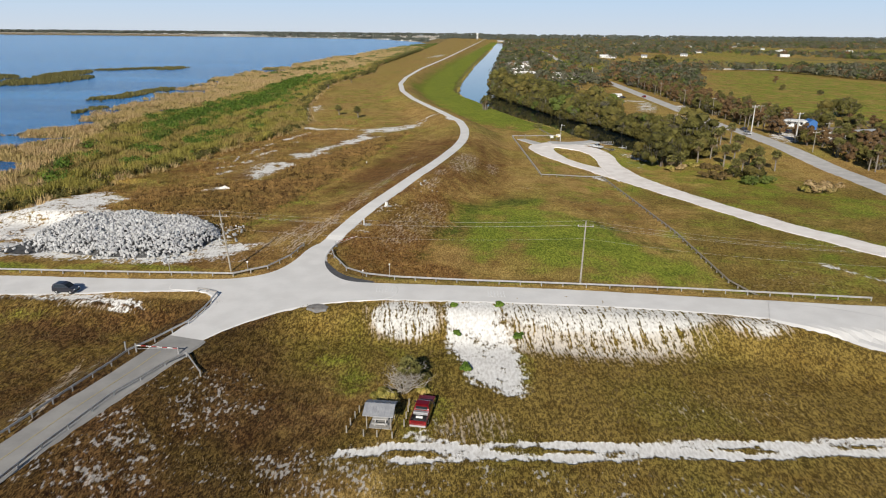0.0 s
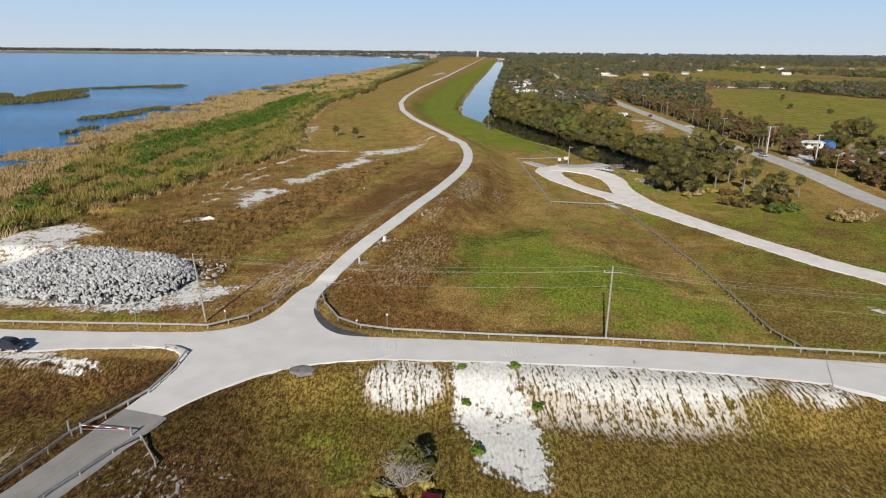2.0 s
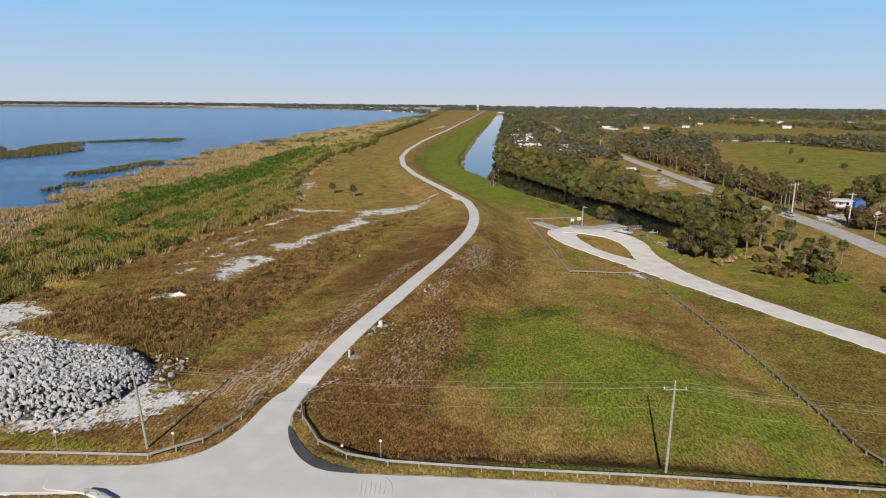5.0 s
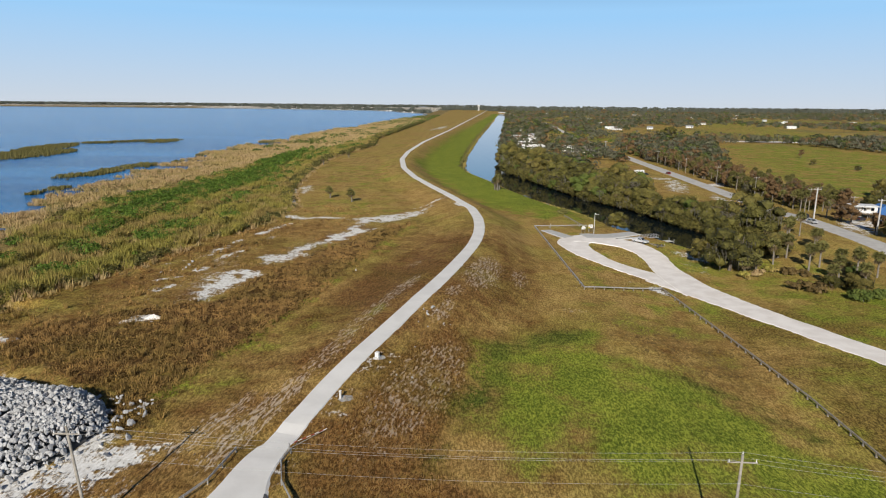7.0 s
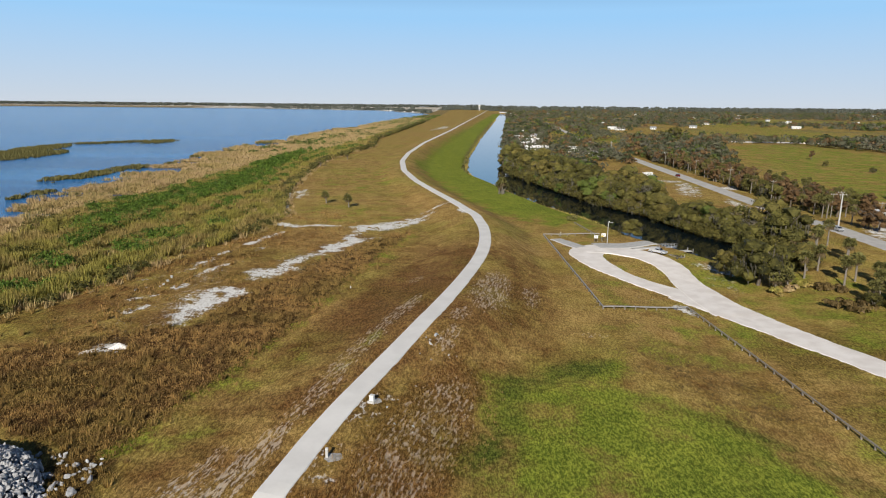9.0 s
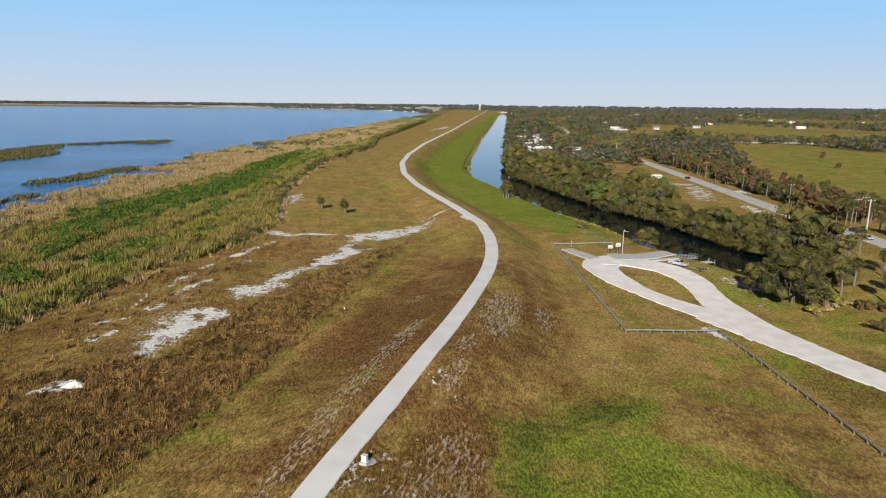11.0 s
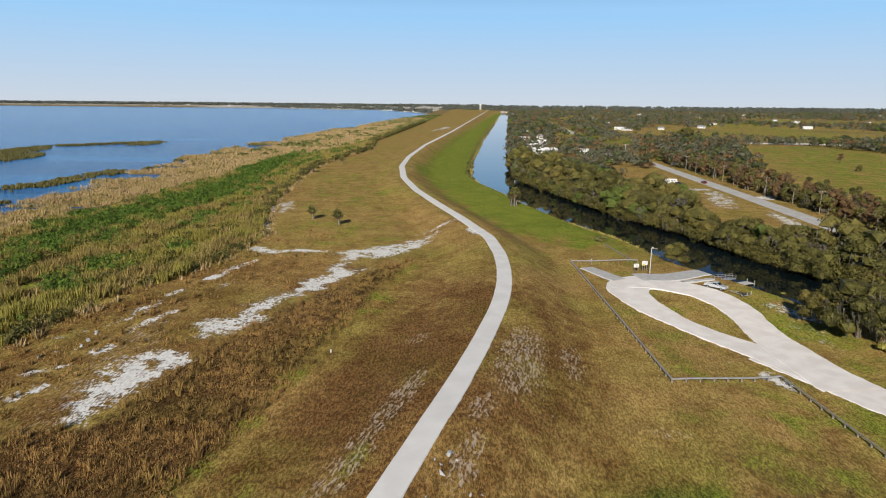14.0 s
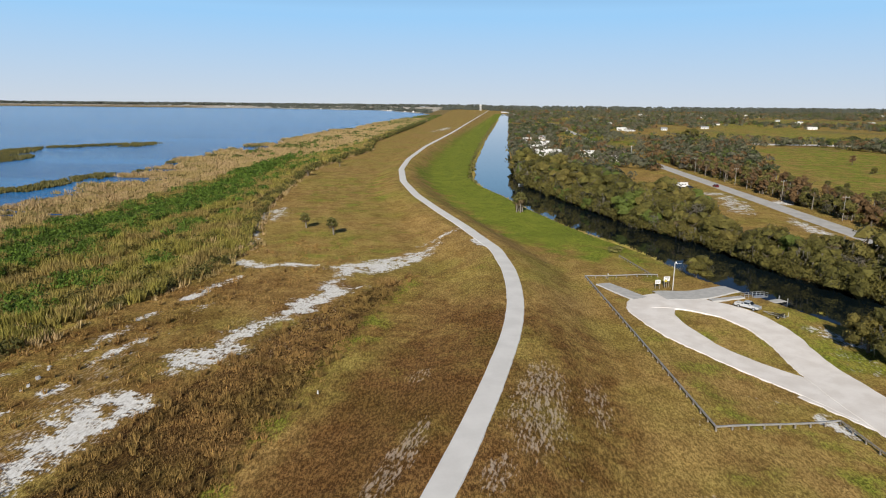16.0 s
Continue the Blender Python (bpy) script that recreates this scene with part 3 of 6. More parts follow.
SAND_LINES = (
    (((-61.5, 258), (-65, 248), (-66.5, 240)), 1.3, 0.74),
    (((-69, 230.5), (-70, 227)), 1.1, 0.72),
    (((-67.5, 205), (-66, 211), (-64, 217)), 0.9, 0.62),
    (((-61.4, 233), (-60.9, 236.5)), 1.3, 0.62),
    (((-67.5, 195), (-66.5, 197.5)), 1.3, 0.66),
    (((-70, 178), (-68, 181)), 1.4, 0.66),
    (((-73, 186), (-70, 189)), 1.2, 0.6),
    (((-71, 292), (-78, 316), (-84, 346)), 2.4, 0.62),
    (((-22, 294), (-15, 303), (-11, 308)), 1.2, 0.66),
    (((-6, 292), (-3, 284)), 1.6, 0.8),
    (((-12, 53.2), (-4.3, 54.9), (10.4, 55.8), (31.3, 56.8), (48.4, 58.2), (70, 60.5)), 0.55, 1.3),
    (((-5, 52.8), (10.2, 53.9), (30.6, 54.9), (47.3, 56.5), (70, 58.6)), 0.55, 1.3),
    (((-3, 57), (-1, 55.6), (4, 54.8)), 1.3, 0.62),
    (((-66, 87.5), (-54, 86.5), (-48, 85)), 1.2, 0.75),
    (((-26, 106), (-23, 117), (-19, 128), (-16, 140)), 3.0, 0.25),
    (((44, 202), (46, 198)), 1.5, 0.6),
    (((62, 240), (66, 232)), 2.2, 0.6),
    (((74, 122), (82, 112), (86, 103)), 0.8, 0.7),
)
# places, radii, turn, strength of streaky bare soil
STREAKS = (
    (22, 85.5, 25, 6.5, -4, 0.86), (20, 81, 24, 8, -3, 0.74), (-7, 84, 8, 6.5, 0, 0.82), (44, 82.5, 7, 4, -5, 0.78), (3, 59, 7, 5, 0, 0.62), (-9.5, 134, 6.5, 27, -17, 0.60), (1.4, 193, 5.4, 19, -12, 0.65), (10.3, 199, 3.0, 11, -8, 0.60), (-5, 175, 2.4, 6, -14, 0.64), (-16, 177, 2.8, 14, -16, 0.66), (-15.5, 202, 2.6, 5, -14, 0.58), (-20.5, 160, 3.0, 22, -15, 0.60), (-7, 163, 2.4, 9, -14, 0.66), (-29, 122, 3.0, 18, -14, 0.68), (-34.5, 119, 2.6, 15, -16, 0.64), (-24, 142, 2.8, 16, -14, 0.62), (20, 178, 4, 2, 0, 0.6),
    (32, 64, 18, 5, 0, 0.44), (-56, 86.5, 9, 3.5, -6, 0.66), (-47, 62, 2.0, 14, 15, 0.66), (-62, 190, 7, 34, 8, 0.52), (-42, 225, 14, 30, -12, 0.47), (-70, 87, 6, 2, 0, 0.6), (63, 110, 14, 8, 0, 0.42),
)
# places, radii and strength of flecks of bare sand
FLECKS = ((-28, 62, 11, 12, 0.75), (-36, 50, 14, 10, 0.8), (-14, 50, 16, 6, 0.85), (10, 49.5, 44, 4, 0.7), (-1, 57.5, 8, 5, 0.62), (30, 66, 20, 6, 0.45), (-58, 86, 10, 4, 0.75), (-72, 86.5, 9, 3, 0.8), (-10, 134, 7, 26, 0.30), (-46, 62, 3, 15, 0.8), (-64, 182, 10, 30, 0.55), (-66, 214, 9, 30, 0.6), (62, 222, 6, 14, 0.7), (40, 206, 10, 4, 0.6), (24, 196, 9, 3, 0.6), (-42, 106, 8, 5, 0.8), (-33, 116, 7, 10, 0.7), (-48, 272, 24, 6, 0.55), (70, 116, 14, 8, 0.5), (100, 400, 20, 50, 0.2), (0, 190, 9, 22, 0.5))
LUSH = ((34, 112, 22, 9, 0.55), (-70, 80, 18, 5, 0.34), (-4, 64, 5, 8, 0.36), (9, 72, 3, 9, 0.3), (-11, 72, 10, 8, 0.3), (-70, 99.8, 36, 2.6, 0.52), (22, 98.3, 46, 2.2, 0.55), (-25, 225, 4, 14, 0.36), (85, 190, 28, 42, 0.46), (72, 120, 12, 20, 0.3), (43, 188, 8, 5, 0.46), (24, 182, 4, 3, 0.3), (-45, 300, 24, 34, 0.30), (-60, 420, 26, 90, 0.34))
LUSH_LINES = (
    (((-22, 258), (-26.5, 228), (-30.5, 209), (-31.8, 195), (-33.4, 182), (-35, 170), (-38.4, 153), (-41.5, 140), (-45, 128)), 2.4, 0.42),
    (((-39, 122), (-37, 140), (-33, 156)), 4.5, 0.26),
    (((-22.5, 150), (-19, 166)), 1.6, 0.4),
)
DEEP_POLYS = (
    (((-12, 112), (-7.5, 126), (-3, 144), (1, 160), (12, 164), (22, 166), (20, 160), (8, 152), (4, 140), (-1, 125), (-5, 110)), 6, 0.62),
    (((28, 150), (44, 140), (50, 122), (46, 120), (38, 136)), 3, 0.5),
)
PASTURES = (
    (((0, 154), (12, 161), (22, 164), (27, 151), (38, 143), (45, 132), (50, 119), (50, 106), (40, 103), (24, 108), (12, 113), (2, 120), (-2, 138)), 11, 0.80),
    (((180, 380), (205, 560), (290, 830), (375, 862), (395, 720), (480, 560), (700, 300), (230, 330)), 18, 0.54),
    (((260, 1000), (320, 1400), (600, 1500), (900, 1100), (480, 930)), 25, 0.36),
    (((700, 1800), (900, 2300), (1500, 2200), (1300, 1700)), 40, 0.5),
)
DRY_POLYS = (
    (((-52, 126), (-66, 134), (-80, 141), (-84, 150), (-74, 160), (-64, 168), (-55, 171), (-52, 186), (-49.5, 200), (-46, 208), (-43.5, 222), (-36.5, 236), (-29, 252), (-21, 264), (-25.5, 232), (-29.5, 208), (-31.5, 195), (-33, 180), (-34.5, 168), (-37.5, 153), (-41, 140), (-43, 131), (-42, 120), (-46, 114)), 3, 0.74),
    (((-22, 108), (-20, 120), (-12, 146), (-5, 162), (-1, 150), (-3, 132), (-6, 116), (4, 104), (10, 100), (-6, 99), (-16, 101)), 4, 0.30),
    (((-110, 30), (-110, 84), (-52, 84), (-42, 80), (-48, 40)), 5, 0.62),
    (((23, 170), (34, 173), (46, 160), (46, 146), (37, 147), (28, 156)), 5, 0.15),
    (((4, 106), (20, 108), (40, 104), (50, 104), (52, 98), (4, 98)), 4, 0.5),
)
RUST_POLYS = (
    (DRY_POLYS[1][0], 4, 1.0),
    (DRY_POLYS[3][0], 6, 0.42),
    (DRY_POLYS[4][0], 4, 0.6),
)
ground = build_ground()


def sheet(name, label, category, line, widths, material, lift=0.06, step=2.0, across=6, wobble=0.25, seed=1, shoulder=0.3):
    """A paved strip that lies on the land along a line, with slightly uneven edges and a thickness."""
    line = np.array(line, float)
    seg = np.hypot(*np.diff(line, axis=0).T)
    total = np.concatenate([[0], np.cumsum(seg)])
    n = max(4, int(total[-1] / step))
    s = np.linspace(0, total[-1], n)
    # rounded course through the corners
    px, py = np.interp(s, total, line[:, 0]), np.interp(s, total, line[:, 1])
    for _ in range(3):
        px[1:-1] = (px[:-2] + 2 * px[1:-1] + px[2:]) / 4
        py[1:-1] = (py[:-2] + 2 * py[1:-1] + py[2:]) / 4
    tx, ty = np.gradient(px), np.gradient(py)
    tl = np.hypot(tx, ty)
    tx, ty = tx / tl, ty / tl
    w = np.interp(s, total if len(widths) == len(line) else np.linspace(0, total[-1], len(widths)), widths) / 2
    rng = np.random.default_rng(seed)
    rough = [np.convolve(rng.normal(0, wobble, n + 6), np.ones(5) / 5, "same")[3:-3] for _ in range(2)]
    k = np.linspace(-1, 1, across + 1)
    off = k[None, :] * w[:, None]
    off[:, 0] += rough[0]
    off[:, -1] += rough[1]
    vx, vy = px[:, None] + ty[:, None] * off, py[:, None] - tx[:, None] * off
    vz = height(vx.ravel(), vy.ravel()).reshape(vx.shape) + lift
    out = np.stack([-np.ones(n), np.ones(n)], -1) * shoulder
    sx, sy = vx[:, [0, -1]] + ty[:, None] * out, vy[:, [0, -1]] - tx[:, None] * out
    low = height(sx.ravel(), sy.ravel()).reshape(sx.shape) - 0.05
    m = across + 1
    top = np.stack([vx, vy, vz], -1).reshape(-1, 3)
    skirt = np.stack([sx, sy, low], -1).reshape(-1, 3)
    i = np.arange(n * m).reshape(n, m)
    quads = np.stack([i[:-1, :-1], i[:-1, 1:], i[1:, 1:], i[1:, :-1]], -1).reshape(-1, 4).tolist()
    base = n * m
    for a in range(n - 1):
        quads.append((i[a, 0], i[a + 1, 0], base + 2 * a + 2, base + 2 * a))
        quads.append((i[a, -1], base + 2 * a + 1, base + 2 * a + 3, i[a + 1, -1]))
    me = bpy.data.meshes.new(name)
    me.from_pydata(np.vstack([top, skirt]), [], quads)
    me.materials.append(material)
    return tagged(new(name, me), label, category, kind="structure")


sheet("road", "pale asphalt road along the foot of the levee", "road", np.vstack([CROSS_W, CROSS_E[1:]]), (9, 9, 8.2, 6.6, 5.2, 4.9, 6.4, 6.6, 6.5, 5.9, 6.0, 6.9, 8.5, 8.5), PAVING, 0.08, shoulder=0.5)
sheet("levee_path", "pale paved path along the grassy levee crest", "path", np.vstack([[(-26.5, 108)], PATH[1:]]), (3.2, 3.0), PAVING, 0.10, 2.0, 4, 0.05, shoulder=0.12)
sheet("branch_road", "grey asphalt branch road with a faded centre line", "road", np.vstack([[(-35.6, 73.5)], BRANCH[3:]]), (5.6, 4.8, 4.3, 4.3), ASPHALT, 0.2)
sheet("centre_line", "faint yellow centre line on the branch road", "road marking", ((-37.4, 69.5), (-39.8, 60.5), (-41.4, 54.5), (-43.5, 44), (-46, 30)), (0.14, 0.14), FADED_YELLOW, 0.225, 1.5, 1, 0.0, shoulder=0.02)
sheet("gravel_apron", "broad white shell gravel turnout", "road", APRON, (7, 13, 17, 19, 19), PAVING, 0.16, 1.5, 8, 0.3, shoulder=0.9)
sheet("highway", "two-lane grey highway beyond the trees", "road", HIGHWAY, (8.4, 8.4), GREY_PAVING, 0.10, 8.0, 2)
sheet("farm_road", "white gravel farm road across the pasture", "road", ((330, 905), (388, 900), (486, 880), (700, 860)), (26, 26), SHELL, 0.2, 10, 2)


def slab(name, label, category, outline, material, level, shoulder=0.0):
    """A paved area with straight sides, laid on level land."""
    # corners rounded off
    for _ in range(2):
        o = np.array(outline)
        q = np.roll(o, -1, 0)
        outline = np.stack([o * 0.75 + q * 0.25, o * 0.25 + q * 0.75], 1).reshape(-1, 2)
    bm = bmesh.new()
    mid = np.mean(outline, 0)
    low = []
    for x, y in outline:
        d = math.hypot(x - mid[0], y - mid[1])
        ox, oy = x + 0.9 * shoulder * (x - mid[0]) / d, y + 0.9 * shoulder * (y - mid[1]) / d
        low.append(bm.verts.new((ox, oy, h(ox, oy) - 0.1)))
    top = [bm.verts.new((x, y, level)) for x, y in outline]
    bm.faces.new(top)
    n = len(outline)
    for i in range(n):
        bm.faces.new((low[i], low[(i + 1) % n], top[(i + 1) % n], top[i]))
    bmesh.ops.recalc_face_normals(bm, faces=bm.faces)
    bmesh.ops.triangulate(bm, faces=[f for f in bm.faces if len(f.verts) > 4])
    me = bpy.data.meshes.new(name)
    bm.to_mesh(me)
    bm.free()
    me.materials.append(material)
    return tagged(new(name, me), label, category, kind="structure")


slab("junction", "pale asphalt junction of road, branch and levee path", "road", JUNCTION, PAVING, 0.54, 0.9)
slab("tar_patch", "dark fresh asphalt strip at the road edge", "road", ((-23.9, 106.4), (-22.0, 103.0), (-19.4, 98.9), (-16.4, 96.9), (-12.6, 95.6), (-14.4, 95.1), (-17.8, 95.7), (-20.4, 98.0), (-22.6, 101.8)), TAR, 0.565)
sheet("gravel_patch", "grey gravel patch in the grass below the road", "pavement", ((-22.0, 84.8), (-20.4, 85.1), (-18.8, 84.7)), (0.8, 2.4, 0.8), OLD_GRAVEL, 0.14, 0.4, 4, 0.1)
for k in range(6):
    for x, y, level in ((-12.4, 91.2, 0.58), (5.6, 90.4, 0.50)):
        slab("road_marking", "short white transverse stripe painted on the road", "road marking", ((x + k * 0.5, y), (x + k * 0.5 - 0.15, y + 2.6), (x + k * 0.5 + 0.05, y + 2.6), (x + k * 0.5 + 0.2, y)), WHITE, level)
# the shell drive and its loop to the boat ramp
sheet("ramp_drive", "white shell gravel drive to a boat ramp", "road", ((120, 110), (105, 118), (92.3, 130.3), (80, 147.5), (72, 162.2), (63.8, 179.5), (58.5, 191), (53.5, 203), (50, 212)), (6.0, 6.2, 7.5, 7.2, 7.0, 7.5, 8.6, 10.5, 13), SHELL, 0.10, 1.0, 6, 0.5)
sheet("ramp_loop_west", "white shell gravel lane round a grass island", "road", ((52, 203.5), (47, 213.5), (41.5, 220.5), (36.2, 227.5), (32.0, 238), (30.6, 247), (33, 253.5), (38, 256)), (7.5, 7.2, 6.6, 6.4, 8.2, 9.5, 10, 9), SHELL, 0.14, 1.5, 6, 0.4)
sheet("ramp_loop_east", "white shell gravel lane round a grass island", "road", ((31, 253), (37, 254.5), (43, 253.2), (49, 249), (52.3, 241), (52.8, 231), (52.6, 220), (53, 208), (55, 197)), (7, 10, 10, 9, 8, 7, 7.4, 9, 9.5), SHELL, 0.19, 1.5, 6, 0.4)
sheet("ramp_slab", "pale concrete boat ramp running into the canal", "ramp", ((36, 258.5), (46, 261), (56, 267), (62, 271)), (6.5, 6, 5, 5), CONCRETE, 0.24, 1.5)
sheet("parking_pad", "grey concrete parking pad", "pavement", ((31, 256), (25, 268)), (4, 4), CONCRETE, 0.24, 1.5)
sheet("dock_walk", "pale concrete walk to the floating dock", "pavement", ((47, 256.6), (55.6, 259.7)), (1.6, 1.6), CONCRETE, 0.28, 1.0, 2)


def water_sheet(name, label, pts, z, material):
    me = bpy.data.meshes.new(name)
    me.from_pydata([(x, y, z) for x, y in pts], [], [tuple(range(len(pts)))])
    me.materials.append(material)
    return tagged(new(name, me), label, "water", kind="structure")


water_sheet("lake", "broad blue lake with reed islands", ((-6000, -500), (-105, -500), (-105, 200), (-150, 400), (-150, 6200), (-6000, 6200)), LAKE_Z, LAKE_WATER)


def canal_sheet():
    me = bpy.data.meshes.new("canal")
    t = np.gradient(CANAL, axis=0)
    t /= np.hypot(t[:, :1], t[:, 1:])
    side = np.stack([t[:, 1], -t[:, 0]], -1) * 17
    v = [(x, y, CANAL_Z) for x, y in np.vstack([CANAL - side, CANAL + side])]
    n = len(CANAL)
    me.from_pydata(v, [], [(i, n + i, n + i + 1, i + 1) for i in range(n - 1)])
    me.materials.append(CANAL_WATER)
    return tagged(new("canal", me), "calm canal that mirrors the sky and trees", "water", kind="structure")


canal_sheet()

# ---- helpers for building things ----
def part(name, bm, material, parent=None, label="", m=None):
    """One mesh object from a bmesh, under a thing or part."""
    me = bpy.data.meshes.new(name)
    bm.to_mesh(me)
    bm.free()
    me.materials.append(material)
    ob = new(name, me)
    if parent:
        ob.parent = parent
    if m is not None:
        ob.matrix_basis = m
    if label:
        tagged(ob, label)
    return ob


def box(bm, cx, cy, cz, sx, sy, sz, bevel=0.0, turn=None):
    """A box by its middle and sizes, edges rounded off."""
    m = Matrix.Translation((cx, cy, cz)) @ (turn or Matrix()) @ Matrix.Diagonal((sx, sy, sz, 1))
    made = bmesh.ops.create_cube(bm, size=1, matrix=m)
    if bevel:
        edges = {e for v in made["verts"] for e in v.link_edges}
        bmesh.ops.bevel(bm, geom=list(edges), offset=bevel, segments=1, affect="EDGES")
    return bm


def boxed(*a, **k):
    return box(bmesh.new(), *a, **k)


def tube(bm, a, b, r1, r2=None, sides=6, fan=False):
    """A tapered rod from a to b."""
    a, b = Vector(a), Vector(b)
    d = b - a
    m = Matrix.Translation((a + b) / 2) @ d.to_track_quat("Z", "Y").to_matrix().to_4x4()
    bmesh.ops.create_cone(bm, cap_ends=True, cap_tris=fan, segments=sides, radius1=r1, radius2=r1 if r2 is None else r2, depth=d.length, matrix=m)
    return bm


def tubed(*a, **k):
    return tube(bmesh.new(), *a, **k)


def prism(bm, outline, y0, y1, inset=0.0):
    """A side outline in x and z, drawn from y0 to y1; the top of it narrower by inset."""
    zs = [z for _, z in outline]
    lo, hi = min(zs), max(zs)
    ends = []
    for y, s in ((y0, 1), (y1, -1)):
        ends.append([bm.verts.new((x, y + s * inset * (z - lo) / max(hi - lo, 1e-6), z)) for x, z in outline])
    n = len(outline)
    bm.faces.new(ends[0])
    bm.faces.new(ends[1][::-1])
    for i in range(n):
        bm.faces.new((ends[0][i], ends[1][i], ends[1][(i + 1) % n], ends[0][(i + 1) % n]))
    bmesh.ops.recalc_face_normals(bm, faces=bm.faces)
    return bm


def thing(name, label, category, x, y, z=None, turn=0.0, group="", kind=""):
    ob = new(name)
    ob.matrix_basis = pose(x, y, h(x, y) if z is None else z, 0, 0, turn)
    return tagged(ob, label, category, group, kind)


def mesh_of(name, verts, faces, material):
    me = bpy.data.meshes.new(name)
    me.from_pydata(np.asarray(verts).reshape(-1, 3), [], np.asarray(faces))
    me.materials.append(material)
    return me


def under(name, me, parent, label=""):
    ob = new(name, me)
    ob.parent = parent
    return tagged(ob, label) if label else ob


# ---- foliage in bulk ----
def leaves(centres, radii, count, size, rng, flat=0.75, droop=0.0):
    """Leaf clumps as small quads round many centres, thickest on the outer and upper side."""
    centres, radii = np.asarray(centres, float), np.asarray(radii, float)
    n = len(centres) * count
    c, r = np.repeat(centres, count, 0), np.repeat(radii, count)
    d = rng.normal(size=(n, 3))
    d[:, 2] = np.abs(d[:, 2]) * 0.9 - 0.35 * rng.random(n)
    d /= np.linalg.norm(d, axis=1)[:, None]
    at = c + d * (r * (0.78 + 0.27 * rng.random(n)))[:, None] * np.array([1, 1, flat])
    u = rng.normal(size=(n, 3))
    u /= np.linalg.norm(u, axis=1)[:, None]
    face = d + 0.30 * rng.normal(size=(n, 3))
    v = np.cross(u, face)
    v /= np.linalg.norm(v, axis=1)[:, None]
    u = np.cross(v, face)
    u /= np.linalg.norm(u, axis=1)[:, None]
    s = (np.asarray(size) * (0.55 + 0.9 * rng.random(n)))[:, None]
    tri = np.stack([at - u * s * 0.7 - v * s * 0.3, at + v * s * 0.75, at + u * s * 0.75 - v * s * 0.35], 1)
    return tri.reshape(-1, 3), np.arange(n * 3).reshape(n, 3)


def _lump():
    bm = bmesh.new()
    bmesh.ops.create_icosphere(bm, subdivisions=1, radius=1)
    v, f = np.array([p.co for p in bm.verts]), np.array([[p.index for p in q.verts] for q in bm.faces])
    bm.free()
    return v, f


LUMP_V, LUMP_F = _lump()


def lumps(centres, radii, rng, flat=0.75, rough=0.24):
    """Uneven rounded bodies of foliage, one round each centre."""
    out = []
    for c, r in zip(centres, radii):
        v = LUMP_V * (1 + rough * rng.normal(size=(len(LUMP_V), 1)))
        out.append(v * r * np.array([1, 1, flat]) + c)
    n = len(LUMP_V)
    return np.vstack(out), np.vstack([LUMP_F + n * k for k in range(len(out))])


def blades(x, y, z, tall, spread, count, width, rng):
    """Clumps of grass: thin upright triangles that lean outwards."""
    n = len(x) * count
    bx, by, bz, t = (np.repeat(v, count) for v in (x, y, z, tall))
    sp = np.repeat(np.broadcast_to(spread, x.shape), count)
    a, k = rng.random(n) * 2 * np.pi, np.sqrt(rng.random(n))
    ox, oy = np.cos(a) * k, np.sin(a) * k
    hgt = t * (0.6 + 0.6 * rng.random(n))
    base = np.stack([bx + ox * sp * 0.6, by + oy * sp * 0.6, bz - 0.05], -1)
    tip = np.stack([bx + ox * (sp * 0.7 + hgt * 0.35) + 0.08 * hgt, by + oy * (sp * 0.7 + hgt * 0.35), bz + hgt], -1)
    b = rng.random(n) * np.pi
    w = np.stack([np.cos(b), np.sin(b), np.zeros(n)], -1) * (width * (0.6 + 0.8 * rng.random(n)))[:, None] * (0.5 + 0.5 * np.minimum(t, 2))[:, None]
    tri = np.stack([base - w, base + w, tip], 1)
    return tri.reshape(-1, 3), np.arange(n * 3).reshape(n, 3)


def stuff(name, label, category, verts, faces, material):
    return tagged(new(name, mesh_of(name, verts, faces, material)), label, category, kind="stuff")


def scatter(n, x0, x1, y0, y1, rng, keep):
    x, y = rng.uniform(x0, x1, n), rng.uniform(y0, y1, n)
    ok = keep(x, y)
    return x[ok], y[ok]


# ---- trees ----
def limbs(bm, base, top, r, rng, depth, spread):
    """A branching skeleton."""
    tube(bm, base, top, r, r * 0.6, 6 if depth > 1 else 4, True)
    if depth == 0:
        return
    length = (Vector(top) - Vector(base)).length
    for _ in range(3 if depth > 1 else 2):
        a = rng.random() * 6.283
        d = Vector((math.cos(a) * spread, math.sin(a) * spread, 0.5 + 0.5 * rng.random()))
        limbs(bm, top, tuple(Vector(top) + d.normalized() * length * (0.6 + 0.3 * rng.random())), r * 0.55, rng, depth - 1, spread)


